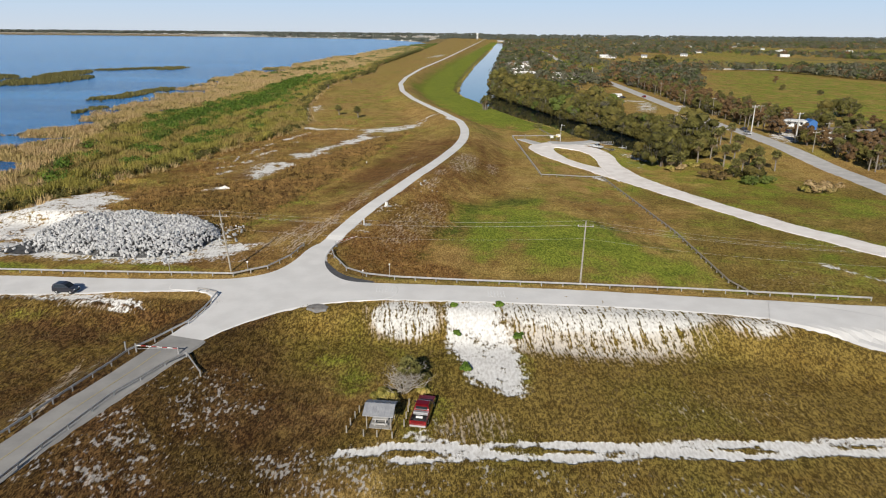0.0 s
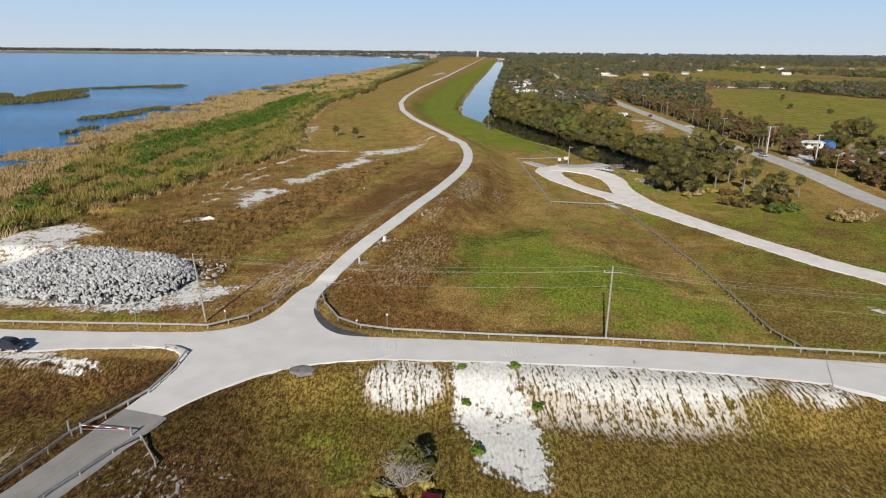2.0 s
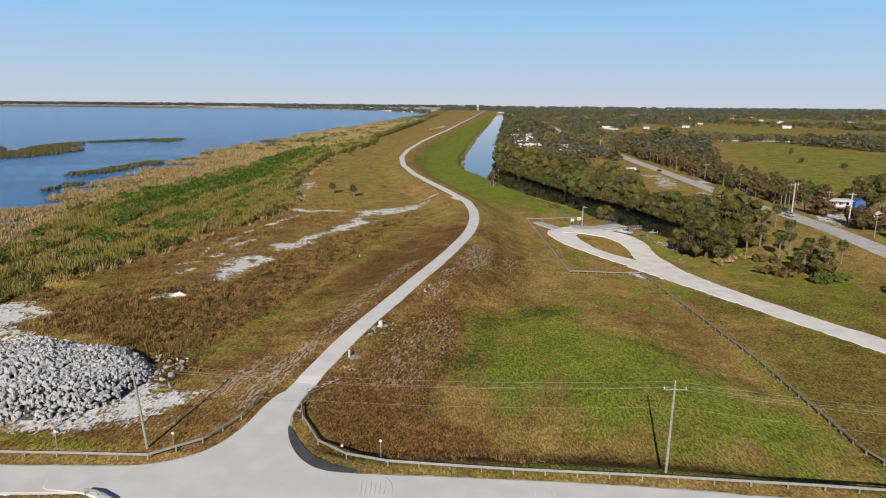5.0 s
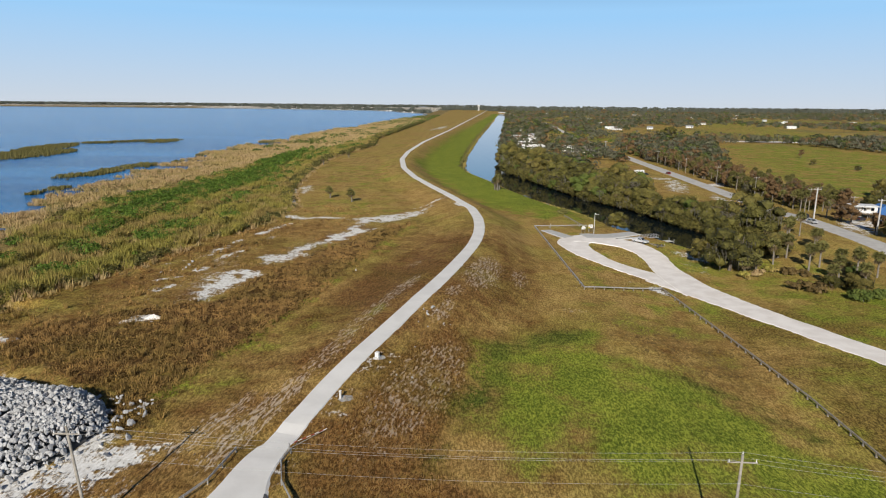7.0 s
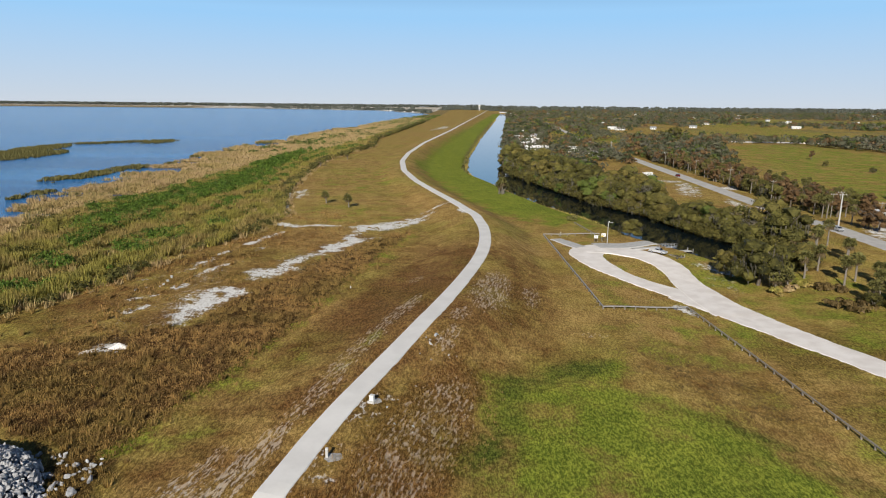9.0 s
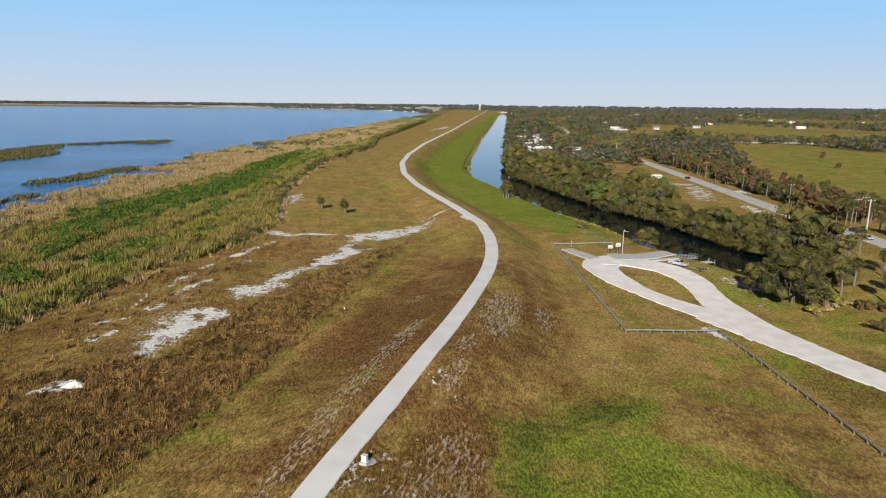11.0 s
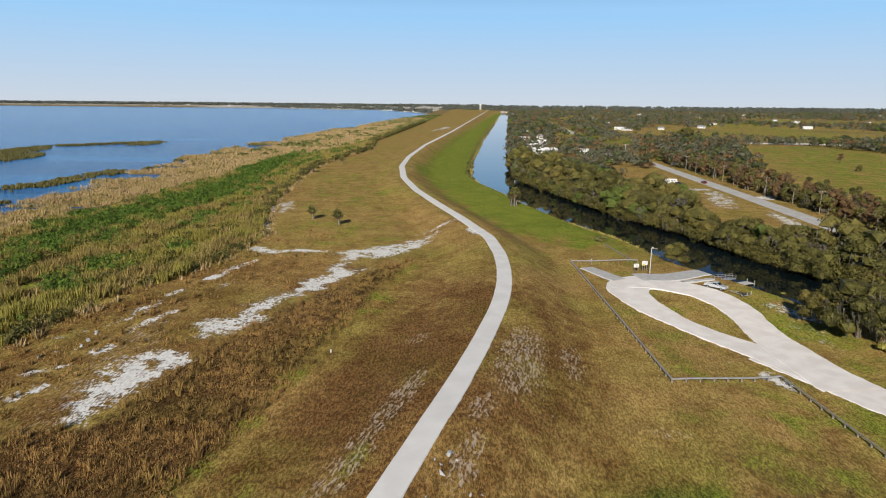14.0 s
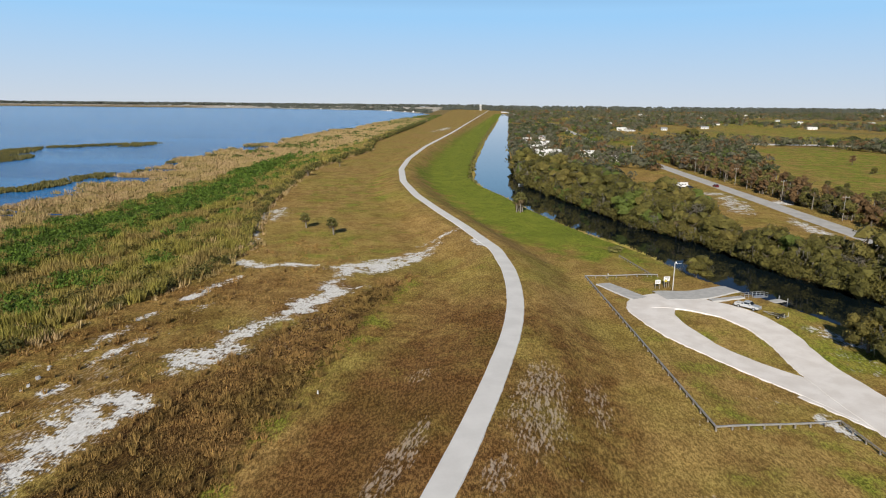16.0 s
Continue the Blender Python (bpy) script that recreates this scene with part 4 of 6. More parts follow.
def oak_meshes(seed, tall, wide, leaf, count=20, per=75, size=0.5, moss=0, solid=True):
    rng = np.random.default_rng(seed)
    bm = bmesh.new()
    limbs(bm, (0, 0, -0.6), (0.3 * rng.normal(), 0.3 * rng.normal(), tall * 0.36), 0.04 * tall, rng, 2, 0.8)
    bmesh.ops.remove_doubles(bm, verts=bm.verts, dist=0.002)
    trunk = bpy.data.meshes.new("trunk")
    bm.to_mesh(trunk)
    bm.free()
    trunk.materials.append(BARK)
    a = rng.random(count) * 6.283
    k = np.sqrt(rng.random(count)) * 0.78
    c = np.stack([np.cos(a) * k * wide, np.sin(a) * k * wide, tall * (0.24 + 0.56 * rng.random(count) * (1.1 - 0.6 * k**2))], -1)
    r = wide * (0.24 + 0.17 * rng.random(count))
    v, f = leaves(c, r * 1.14, per, size, rng)
    if solid:
        v2, f2 = lumps(c, r * 0.96, rng)
        v, f = np.vstack([v, v2]), np.vstack([f, f2 + len(v)])
    crown = mesh_of("crown", v, f, leaf)
    veil = None
    if moss:
        n = moss
        a, k = rng.random(n) * 6.283, 0.5 + 0.5 * rng.random(n)
        x, y = np.cos(a) * k * wide, np.sin(a) * k * wide
        z = tall * (0.25 + 0.4 * rng.random(n))
        drop = 0.6 + 1.6 * rng.random(n)
        w = 0.12 + 0.2 * rng.random(n)
        v = np.stack([np.stack([x - w, y, z], -1), np.stack([x + w, y + 0.1, z], -1), np.stack([x + 0.1, y + w, z - drop], -1)], 1).reshape(-1, 3)
        veil = mesh_of("hanging_moss", v, np.arange(n * 3).reshape(n, 3), MOSS)
    return trunk, crown, veil


def tree(kind, meshes, label, x, y, size, turn, group, category="tree", z=None):
    ob = thing(kind, label, category, x, y, z, turn, group)
    ob.scale = (size, size, size)
    trunk, crown, veil = meshes
    under("trunk", trunk, ob)
    under("crown", crown, ob)
    if veil:
        tagged(under("hanging_moss", veil, ob, "grey beards of hanging moss"), kind="stuff")
    return ob


def palm_meshes(seed, tall):
    rng = np.random.default_rng(seed)
    bm = bmesh.new()
    lean = Vector((rng.normal() * 0.25, rng.normal() * 0.25, 0))
    at = [Vector((0, 0, -0.4)) + lean * (k / 4) ** 2 + Vector((0, 0, (tall + 0.4) * k / 4)) for k in range(5)]
    for k in range(4):
        tube(bm, at[k], at[k + 1], 0.26 - 0.02 * k, 0.24 - 0.02 * k, 8)
    trunk = bpy.data.meshes.new("trunk")
    bm.to_mesh(trunk)
    bm.free()
    trunk.materials.append(PALMBARK)
    out = []
    for count, up, material, name in ((34, (-0.35, 0.95), LEAF_PALM, "crown"), (12, (-0.95, -0.45), LEAF_DEAD, "dead_fronds")):
        verts, faces = [], []
        for _ in range(count):
            a, e = rng.random() * 6.283, rng.uniform(*up)
            d = Vector((math.cos(a) * math.cos(e * 1.4), math.sin(a) * math.cos(e * 1.4), math.sin(e * 1.4)))
            side = d.cross(Vector((0, 0, 1))).normalized()
            over = side.cross(d)
            reach = 0.9 + 0.5 * rng.random()
            hub = at[4] + d * reach * 0.9
            i = len(verts)
            verts += [at[4] + side * 0.03, at[4] - side * 0.03, hub]
            faces.append((i, i + 1, i + 2))
            # fan of drooping segments
            fan = np.linspace(-1.9, 1.9, 8)
            for s0, s1 in zip(fan[:-1], fan[1:]):
                mid = (s0 + s1) / 2
                tip = hub + (d * math.cos(mid) + side * math.sin(mid)) * (0.85 + 0.2 * rng.random()) - Vector((0, 0, 0.28 + 0.2 * abs(mid)))
                i = len(verts)
                verts += [hub + (d * math.cos(s0) + side * math.sin(s0)) * 0.4 + over * 0.05, hub, hub + (d * math.cos(s1) + side * math.sin(s1)) * 0.4 + over * 0.05, tip]
                faces += [(i, i + 1, i + 3), (i + 1, i + 2, i + 3)]
        out.append(mesh_of(name, [tuple(v) for v in verts], faces, material))
    return trunk, out[0], out[1]


PALMS = [palm_meshes(40 + i, t) for i, t in enumerate((3.6, 4.6, 5.6, 6.8, 8.0))]


def palm(x, y, which, size=1.0, turn=0.0, label="cabbage palm with a round crown and rough trunk", group="cabbage palms", z=None):
    ob = thing("cabbage_palm", label, "palm", x, y, z, turn, group)
    ob.scale = (size,) * 3
    for name, me in zip(("trunk", "crown", "dead_fronds"), PALMS[which]):
        under(name, me, ob, "brown hanging dead fronds" if name == "dead_fronds" else "")
    return ob


OAKS = [oak_meshes(i, 9.5, 5.2, LEAF_OAK, 22, 84, 0.29, 130 if i % 2 else 30) for i in range(6)]
BRIGHTS = [oak_meshes(20 + i, 8.0, 4.4, LEAF_BRIGHT, 20, 76, 0.29) for i in range(3)]
RUSTS = [oak_meshes(30 + i, 11.0, 3.4, LEAF_RUST, 20, 56, 0.29) for i in range(4)]
BARE = [oak_meshes(36 + i, 8.5, 4.2, MOSS, 14, 60, 0.28, 50, False) for i in range(2)]
rng_t = np.random.default_rng(11)


def clear_of_field(x, y):
    """False on the open lot by the highway, on the roads, in the house gardens and in the water."""
    lot = 78 + 0.22 * (y - 330) < x < 127 and 330 < y < 446
    road = abs(x - np.interp(y, HIGHWAY[:, 1], HIGHWAY[:, 0])) < 9
    d = along(np.array([x]), np.array([y]), CANAL)[0][0]
    yard = 104 < x < 127 and 440 < y < 510
    return not (lot or road or yard or d < 13.5 or (x > 100 and y < 345))


def plant_canal_wood():
    n = 0
    for row, (near, step) in enumerate(((14.2, 4.8), (19.5, 6.2), (26, 7.4), (35, 8.4), (44, 9.4), (54, 10.5))):
        s = rng_t.random() * 4
        line = CANAL[:9]
        seg = np.hypot(*np.diff(line, axis=0).T)
        total = np.concatenate([[0], np.cumsum(seg)])
        while s < total[-1] + 60:
            x, y = np.interp(s, total, line[:, 0]), np.interp(s, total, line[:, 1])
            x2, y2 = np.interp(s + 3, total, line[:, 0]), np.interp(s + 3, total, line[:, 1])
            if s > total[-1] - 3:
                x, y = 10 + (s - total[-1]) * 0.02, 505 + (s - total[-1])
                x2, y2 = x, y + 3
            d = math.hypot(x2 - x, y2 - y)
            j = near + rng_t.normal() * 1.3
            px, py = x + (y2 - y) / d * j, y - (x2 - x) / d * j
            s += step * (0.75 + 0.5 * rng_t.random())
            if not clear_of_field(px, py) or px > 122:
                continue
            n += 1
            k = rng_t.random()
            size = (0.7 if px > 78 and 285 < py < 345 else 1.0) * (0.72 + 0.85 * rng_t.random() ** 1.3) * (0.80 if row == 0 else 1.05 if row < 4 else 0.95)
            if row == 0 and k < 0.14:
                palm(px, py, int(rng_t.integers(0, 4)), 1.0, rng_t.random() * 360)
            elif k < 0.66:
                tree("live_oak", OAKS[n % 6], "spreading dark green live oak hung with grey moss" if n % 2 else "spreading dark green live oak by the canal", px, py, size, rng_t.random() * 360, "oaks along the canal")
            elif k < 0.84:
                tree("broadleaf_tree", BRIGHTS[n % 3], "yellow-green broadleaf tree in the canal wood", px, py, size, rng_t.random() * 360, "broadleaf trees")
            elif k < 0.93:
                tree("bare_tree", BARE[n % 2], "half-bare grey tree hung with moss", px, py, size, rng_t.random() * 360, "bare trees")
            else:
                palm(px, py, 3 + n % 2, 1.1, rng_t.random() * 360)


plant_canal_wood()

# the big mossy oak and its neighbours at the head of the canal
for x, y, k, s in ((70, 222, 1, 1.35), (78, 232, 3, 1.1), (66, 229, 5, 0.9), (88, 240, 0, 1.1), (96, 250, 1, 0.95), (80, 243, 2, 0.95)):
    tree("live_oak", OAKS[k], "large old live oak draped in grey moss", x, y, s, rng_t.random() * 360, "oaks along the canal")
tree("live_oak", OAKS[1], "small dark oak draped in moss leaning over the water", 51.5, 279, 0.8, 40, "oaks along the canal", z=-4.0)
# cabbage palms and thicket between the drive and the highway
for x, y, k in ((85, 229, 2), (92, 236, 2), (92, 223, 2), (97, 227, 2), (101, 224, 1), (107, 217, 2), (96, 204, 2), (105, 262, 2), (111, 267, 3), (101, 255, 2), (108, 250, 1), (90, 207, 1), (99, 213, 3), (94, 212, 2), (88, 243, 2), (95, 247, 3), (76, 219, 0), (72, 217, 0), (104, 244, 2)):
    palm(x, y, k, 0.95 + 0.2 * rng_t.random(), rng_t.random() * 360)
for x, y, s, m in ((92, 199, 0.5, OAKS[0]), (97, 207, 0.5, OAKS[2]), (89, 206, 0.45, OAKS[4]), (93, 204, 0.5, OAKS[1]), (100, 216, 0.45, BRIGHTS[2]), (103, 222, 0.4, OAKS[3])):
    tree("thicket_tree", m, "low bushy tree in a thicket with palms", x, y, s, rng_t.random() * 360, "thicket trees")
# belt of rusty cypress and palms beyond the highway
for i in range(330):
    y = 215 + 480 * rng_t.random() ** 1.1
    edge = np.interp(y, HIGHWAY[:, 1], HIGHWAY[:, 0]) + 11
    x = edge + 30 * rng_t.random() ** 1.3
    if 142 < x < 176 and 262 < y < 325:
        continue
    k = rng_t.random()
    if k < 0.42:
        tree("cypress_tree", RUSTS[i % 4], "rusty brown cypress in autumn leaf by the highway", x, y, 0.7 + 0.3 * rng_t.random(), rng_t.random() * 360, "cypresses by the highway")
    elif k < 0.80:
        palm(x, y, 2 + i % 3, 1.0, rng_t.random() * 360)
    else:
        tree("live_oak", OAKS[i % 6], "dark green oak among cypresses by the highway", x, y, 0.6 + 0.25 * rng_t.random(), rng_t.random() * 360, "oaks by the highway")
# palms on the lake side and canal bank
for x, y, k, s in ((-61, 319, 0, 1.0), (-50, 309, 0, 1.08), (-97, 470, 0, 1.2), (-90, 525, 0, 1.1)):
    palm(x, y, k, s, 30 * k, "lone cabbage palm on the mown grass", "lone palms")
for x, y, k in ((11.5, 374, 2), (13, 373, 3), (14, 375.5, 2), (12.5, 377, 1)):
    palm(x, y, k, 1.25, x * 40, "cabbage palm on the canal bank", "palms on the canal bank", z=-4.3)
# trees standing in the pasture
for x, y, s, m in ((293, 635, 0.8, RUSTS[0]), (268, 565, 0.5, OAKS[0]), (277, 521, 0.45, OAKS[1]), (434, 779, 0.8, OAKS[2]), (411, 795, 0.6, BARE[0]), (214, 377, 1.35, OAKS[4]), (206, 378, 1.0, OAKS[0]), (222, 382, 1.2, OAKS[2]), (167, 352, 1.0, OAKS[3]), (198, 318, 0.8, BARE[1]), (188, 300, 0.9, RUSTS[1]), (273, 950, 1.9, OAKS[5]), (262, 955, 1.5, OAKS[3]), (188, 345, 0.9, OAKS[1]), (182, 286, 0.8, OAKS[2]), (178, 276, 0.7, BRIGHTS[0]), (170, 262, 0.7, OAKS[3]), (160, 250, 0.6, BRIGHTS[1])):
    tree("field_tree", m, "lone tree standing in the pasture", x, y, s, rng_t.random() * 360, "pasture trees")
for x, y, s, m in ((147, 251, 0.55, OAKS[1]), (152, 246, 0.5, BRIGHTS[2]), (158, 240, 0.55, OAKS[3]), (151, 233, 0.5, BRIGHTS[1]), (164, 268, 0.7, OAKS[5]), (171, 266, 0.8, BARE[0]), (176, 300, 0.9, OAKS[2]), (184, 312, 0.9, RUSTS[2]), (180, 326, 0.8, OAKS[0]), (160, 225, 0.5, OAKS[4]), (166, 236, 0.6, BRIGHTS[0])):
    tree("garden_tree", m, "bushy tree beside the houses along the highway", x, y, s, rng_t.random() * 360, "garden trees")
for x, y, k in ((168, 300, 3), (166, 290, 2), (172, 284, 3), (164, 280, 2), (176, 292, 4), (152, 262, 2), (155, 255, 1)):
    palm(x, y, k, 1.05, x * 31)


# ---- far woodland, one mass ----
def far_woods():
    """Copses, tree lines and gardens that thin out over the plain, with fields left open between them."""
    rng = np.random.default_rng(5)
    n = 26000
    u = rng.random(n)
    y = 470 * (4900 / 470) ** u
    east_of = np.interp(y, CANAL[:, 1], CANAL[:, 0]) + 18
    x = east_of + rng.random(n) ** 1.1 * (0.80 * y - 0.5 * east_of)
    open_land = np.zeros(n)
    for pts, edge, _ in PASTURES[1:]:
        open_land = np.maximum(open_land, in_poly(x, y, pts, edge))
    gaps = 0.6 * patchy(x, y * 0.6, 300, 2) + 0.4 * patchy(x, y * 0.6, 110, 4)
    hx = np.interp(y, HIGHWAY[:, 1], HIGHWAY[:, 0])
    garden = (x > 45) & (x < 118) & (y > 540) & (y < 900) & (rng.random(n) < 0.72)
    need = np.interp(y, (470, 700, 1000, 1600, 3000, 4900), (0.18, 0.30, 0.50, 0.56, 0.54, 0.44)) + 0.15 * rng.normal(size=n)
    ok = (open_land < 0.3) & (gaps > need) & ~((np.abs(x - hx) < 10) & (y < 1700)) & ~garden & ~((y < 560) & (x < 200) & (x > 84))
    x, y = x[ok], y[ok]
    r = (2.2 + 2.6 * rng.random(len(x)) ** 1.5) * np.clip(y / 800, 1, 3.2) ** 0.6
    top = (4.5 + 6.5 * rng.random(len(x)) ** 1.3) * np.clip(y / 1800, 1, 1.4)
    z = height(x, y)
    c = np.stack([x, y, z + top - r * 0.75], -1)
    low = np.stack([x + r * 0.5 * rng.normal(size=len(x)), y - r * 0.4, z + top * 0.35], -1)
    kinds = rng.random(len(x))
    for name, material, sel, label in (("far_woods", LEAF_FAR, kinds < 0.46, "far woodland of oaks and pines, paled for haze"), ("far_pines", LEAF_PINE, (kinds >= 0.46) & (kinds < 0.70), "deep green crowns in the far woodland"), ("far_cypress", LEAF_RUST, kinds >= 0.86, "rusty cypress crowns in the far woodland"), ("far_bare_trees", MOSS, (kinds >= 0.78) & (kinds < 0.86), "grey half-bare trees in the far woodland"), ("far_bright_trees", LEAF_BRIGHT, (kinds >= 0.70) & (kinds < 0.78), "yellow-green crowns in the far woodland")):
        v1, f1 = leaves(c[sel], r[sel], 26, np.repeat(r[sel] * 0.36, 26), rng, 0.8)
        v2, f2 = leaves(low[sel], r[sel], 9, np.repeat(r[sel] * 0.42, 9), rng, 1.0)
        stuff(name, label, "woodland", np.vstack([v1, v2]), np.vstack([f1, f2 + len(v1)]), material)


far_woods()


def skyline_woods():
    """The wooded shore at the end of the lake and along the whole horizon."""
    rng = np.random.default_rng(8)
    n = 5200
    x = rng.uniform(-4300, 4300, n)
    y = np.where(x > -172, rng.uniform(4200, 4930, n), rng.uniform(4790, 4940, n))
    near = (x > -1500) & (x < -172) & (rng.random(n) < 0.45)
    y = np.where(near, far_shore(x) + 200 + rng.exponential(350, n), y)
    y = np.clip(y, 0, 4940)
    r = 9 + 10 * rng.random(n)
    top = 11 + 9 * smooth(y, 4000, 4900) * rng.random(n)
    c = np.stack([x, y, height(x, y) + top - r * 0.5], -1)
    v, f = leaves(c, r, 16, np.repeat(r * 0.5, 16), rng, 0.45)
    stuff("skyline_woods", "low woodland along the horizon, greyed for haze", "woodland", v, f, LEAF_SKYLINE)


skyline_woods()


# ---- reeds, shrubs and grasses ----
def west_growth():
    rng = np.random.default_rng(6)

    def edges(x, y):
        """How far a place lies lakeward of the marsh edge, of the reeds' edge and of the shore."""
        return np.interp(y, VEG_Y, VEG_X) - x, np.interp(y, TAN_Y, TAN_X) - x, np.interp(y, SHORE_Y, SHORE_X) - x + shore_wave(x, y)

    def thinned(y, n):
        return rng.random(n) < np.clip(270 / y, 0.16, 1)

    def grown(x, y):
        return np.clip(y / 350, 1, 3)

    def shrub_band(x, y):
        inner, outer = np.interp(y, SHRUB_Y, SHRUB_IN), np.interp(y, SHRUB_Y, SHRUB_OUT)
        mid, half = (inner + outer) / 2, np.maximum((inner - outer) / 2, 1)
        return (1.15 - np.abs(x - mid) / half) * smooth(y, 215, 275) * (1 - smooth(y, 560, 620))

    # tan reeds towards the lake, thick, in low swells
    x, y = scatter(150000, -232, -100, 115, 1900, rng, lambda x, y: (edges(x, y)[1] > -9 + 18 * (1 - patchy(x, y, 40, 1))) & (edges(x, y)[2] < 1) & thinned(y, len(x)))
    swell = patchy(x, y, 13, 41)
    v, f = blades(x, y, height(x, y), (0.55 + 1.25 * swell + 0.4 * rng.random(len(x))) * np.clip(y / 500, 1, 1.6), 0.95 * grown(x, y), 9, 0.11 * np.repeat(grown(x, y), 9), rng)
    stuff("lake_reeds", "tan dry reeds along the lake shore", "reeds", v, f, REED_TAN)
    # olive fringe at the water's edge and olive drifts among the tan reeds
    x, y = scatter(60000, -240, -100, 115, 1900, rng, lambda x, y: ((np.abs(edges(x, y)[2] + 3) < 6 * patchy(x, y, 40, 17)) | ((edges(x, y)[1] > 0) & (edges(x, y)[2] < 0) & (patchy(x, y, 45, 19) > 0.80))) & thinned(y, len(x)))
    v, f = blades(x, y, np.maximum(height(x, y), LAKE_Z - 0.1), (0.7 + 0.9 * rng.random(len(x))) * np.clip(y / 500, 1, 1.6), 1.1 * grown(x, y), 8, 0.17 * np.repeat(grown(x, y), 8), rng)
    stuff("fringe_reeds", "olive reeds at the water's edge", "reeds", v, f, REED_OLIVE)
    # yellow-green tall grass in mounds between the shrubs and the mown land
    x, y = scatter(170000, -165, -62, 112, 1000, rng, lambda x, y: (edges(x, y)[0] > 0.5 + 3.0 * (patchy(x, y, 9, 23) - 0.3)) & (edges(x, y)[1] < 8 * (patchy(x, y, 40, 1) - 0.4)) & thinned(y, len(x)) & (patchy(x, y, 26, 3) > 0.05) & (shrub_band(x, y) + 0.7 * patchy(x, y, 24, 7) < 1.15))
    mound = patchy(x, y, 9, 43) ** 1.5
    v, f = blades(x, y, height(x, y), (0.25 + 2.9 * mound ** 1.3 + 0.35 * rng.random(len(x))) * np.clip(y / 500, 1, 1.5), 0.95 * grown(x, y), 12, 0.09 * np.repeat(grown(x, y), 12), rng)
    stuff("marsh_grass", "yellow-green tall marsh grass", "grass", v, f, REED_GREEN)
    # tan tussocks along the edge of the marsh and among its grass
    x, y = scatter(30000, -160, -58, 112, 700, rng, lambda x, y: (edges(x, y)[0] > -2.5) & (edges(x, y)[0] < 7 + 30 * (patchy(x, y, 18, 21) > 0.72)) & (edges(x, y)[1] < 0) & (patchy(x, y, 12, 12) > 0.45) & thinned(y, len(x)))
    v, f = blades(x, y, height(x, y), 0.5 + 1.5 * rng.random(len(x)) ** 1.5, 0.8 * np.clip(y / 350, 1, 2), 10, 0.11 * np.repeat(np.clip(y / 350, 1, 2), 10), rng)
    stuff("tan_tussocks", "tan and gold tussocks at the edge of the marsh", "grass", v, f, REED_TAN)
    # bright green shrubs: a dense belt, with islands towards the mown land
    x, y = scatter(30000, -165, -84, 150, 760, rng, lambda x, y: (np.maximum(shrub_band(x, y) + 0.45 * patchy(x, y, 24, 7) + 0.2 * patchy(x, y, 9, 27) - 0.62, 1.5 * (patchy(x, y, 34, 47) + 0.25 * patchy(x, y, 9, 27) - 0.98) * (edges(x, y)[0] > 9) * (edges(x, y)[1] < 0)) > 0) & (rng.random(len(x)) < np.clip(300 / y, 0.3, 0.9)))
    r = (0.9 + 1.5 * rng.random(len(x)) ** 1.6) * np.clip(y / 400, 1, 1.4)
    c = np.stack([x, y, height(x, y) + r * 0.55 + 0.5 * patchy(x, y, 8, 49)], -1)
    v, f = leaves(c, r, 34, np.repeat(0.40 * np.clip(y / 300, 1, 2), 34), rng, 0.8)
    stuff("green_shrubs", "bright green willow shrubs in the marsh", "shrubs", v, f, LEAF_SHRUB)
    # dark scrub in hollows
    x, y = scatter(12000, -165, -62, 112, 800, rng, lambda x, y: (edges(x, y)[0] > 3) & (edges(x, y)[1] < 3) & (patchy(x, y, 22, 9) + 0.25 * patchy(x, y, 7, 53) > 0.90))
    r = 0.8 + 1.3 * rng.random(len(x))
    c = np.stack([x, y, height(x, y) + r * 0.5], -1)
    v, f = leaves(c, r, 30, 0.42, rng, 0.85)
    stuff("dark_scrub", "dark olive scrub in the marsh", "shrubs", v, f, LEAF_OAK)
    # a broken dark hedge of shrubs along the edge of the marsh, thicker far off
    x, y = scatter(40000, -125, -58, 125, 1500, rng, lambda x, y: (np.abs(edges(x, y)[0] - 2.5) < 2.4) & (patchy(x, y, 20, 31) + 0.35 * smooth(y, 280, 360) > 0.52))
    r = (0.7 + 1.1 * rng.random(len(x))) * np.clip(y / 450, 1, 1.7)
    c = np.stack([x, y, height(x, y) + r * 0.6], -1)
    v, f = leaves(c, r, 26, np.repeat(0.36 * np.clip(y / 300, 1, 2.2), 26), rng, 0.9)
    stuff("edge_shrubs", "olive green mounded shrubs at the edge of the marsh", "shrubs", v, f, LEAF_EDGE)
    # green drifts and low scrub far along the shore
    x, y = scatter(6000, -190, -88, 600, 2300, rng, lambda x, y: (edges(x, y)[0] > 0) & (edges(x, y)[2] < -6) & (patchy(x, y, 90, 61) > 0.66))
    r = (0.9 + 1.2 * rng.random(len(x))) * 2
    c = np.stack([x, y, height(x, y) + r * 0.25], -1)
    v, f = leaves(c, r, 18, np.repeat(r * 0.4, 18), rng, 0.6)
    stuff("shore_scrub", "green scrub along the far lake shore", "shrubs", v, f, LEAF_BRIGHT)
    # reed islands in the lake
    xs, ys = [], []
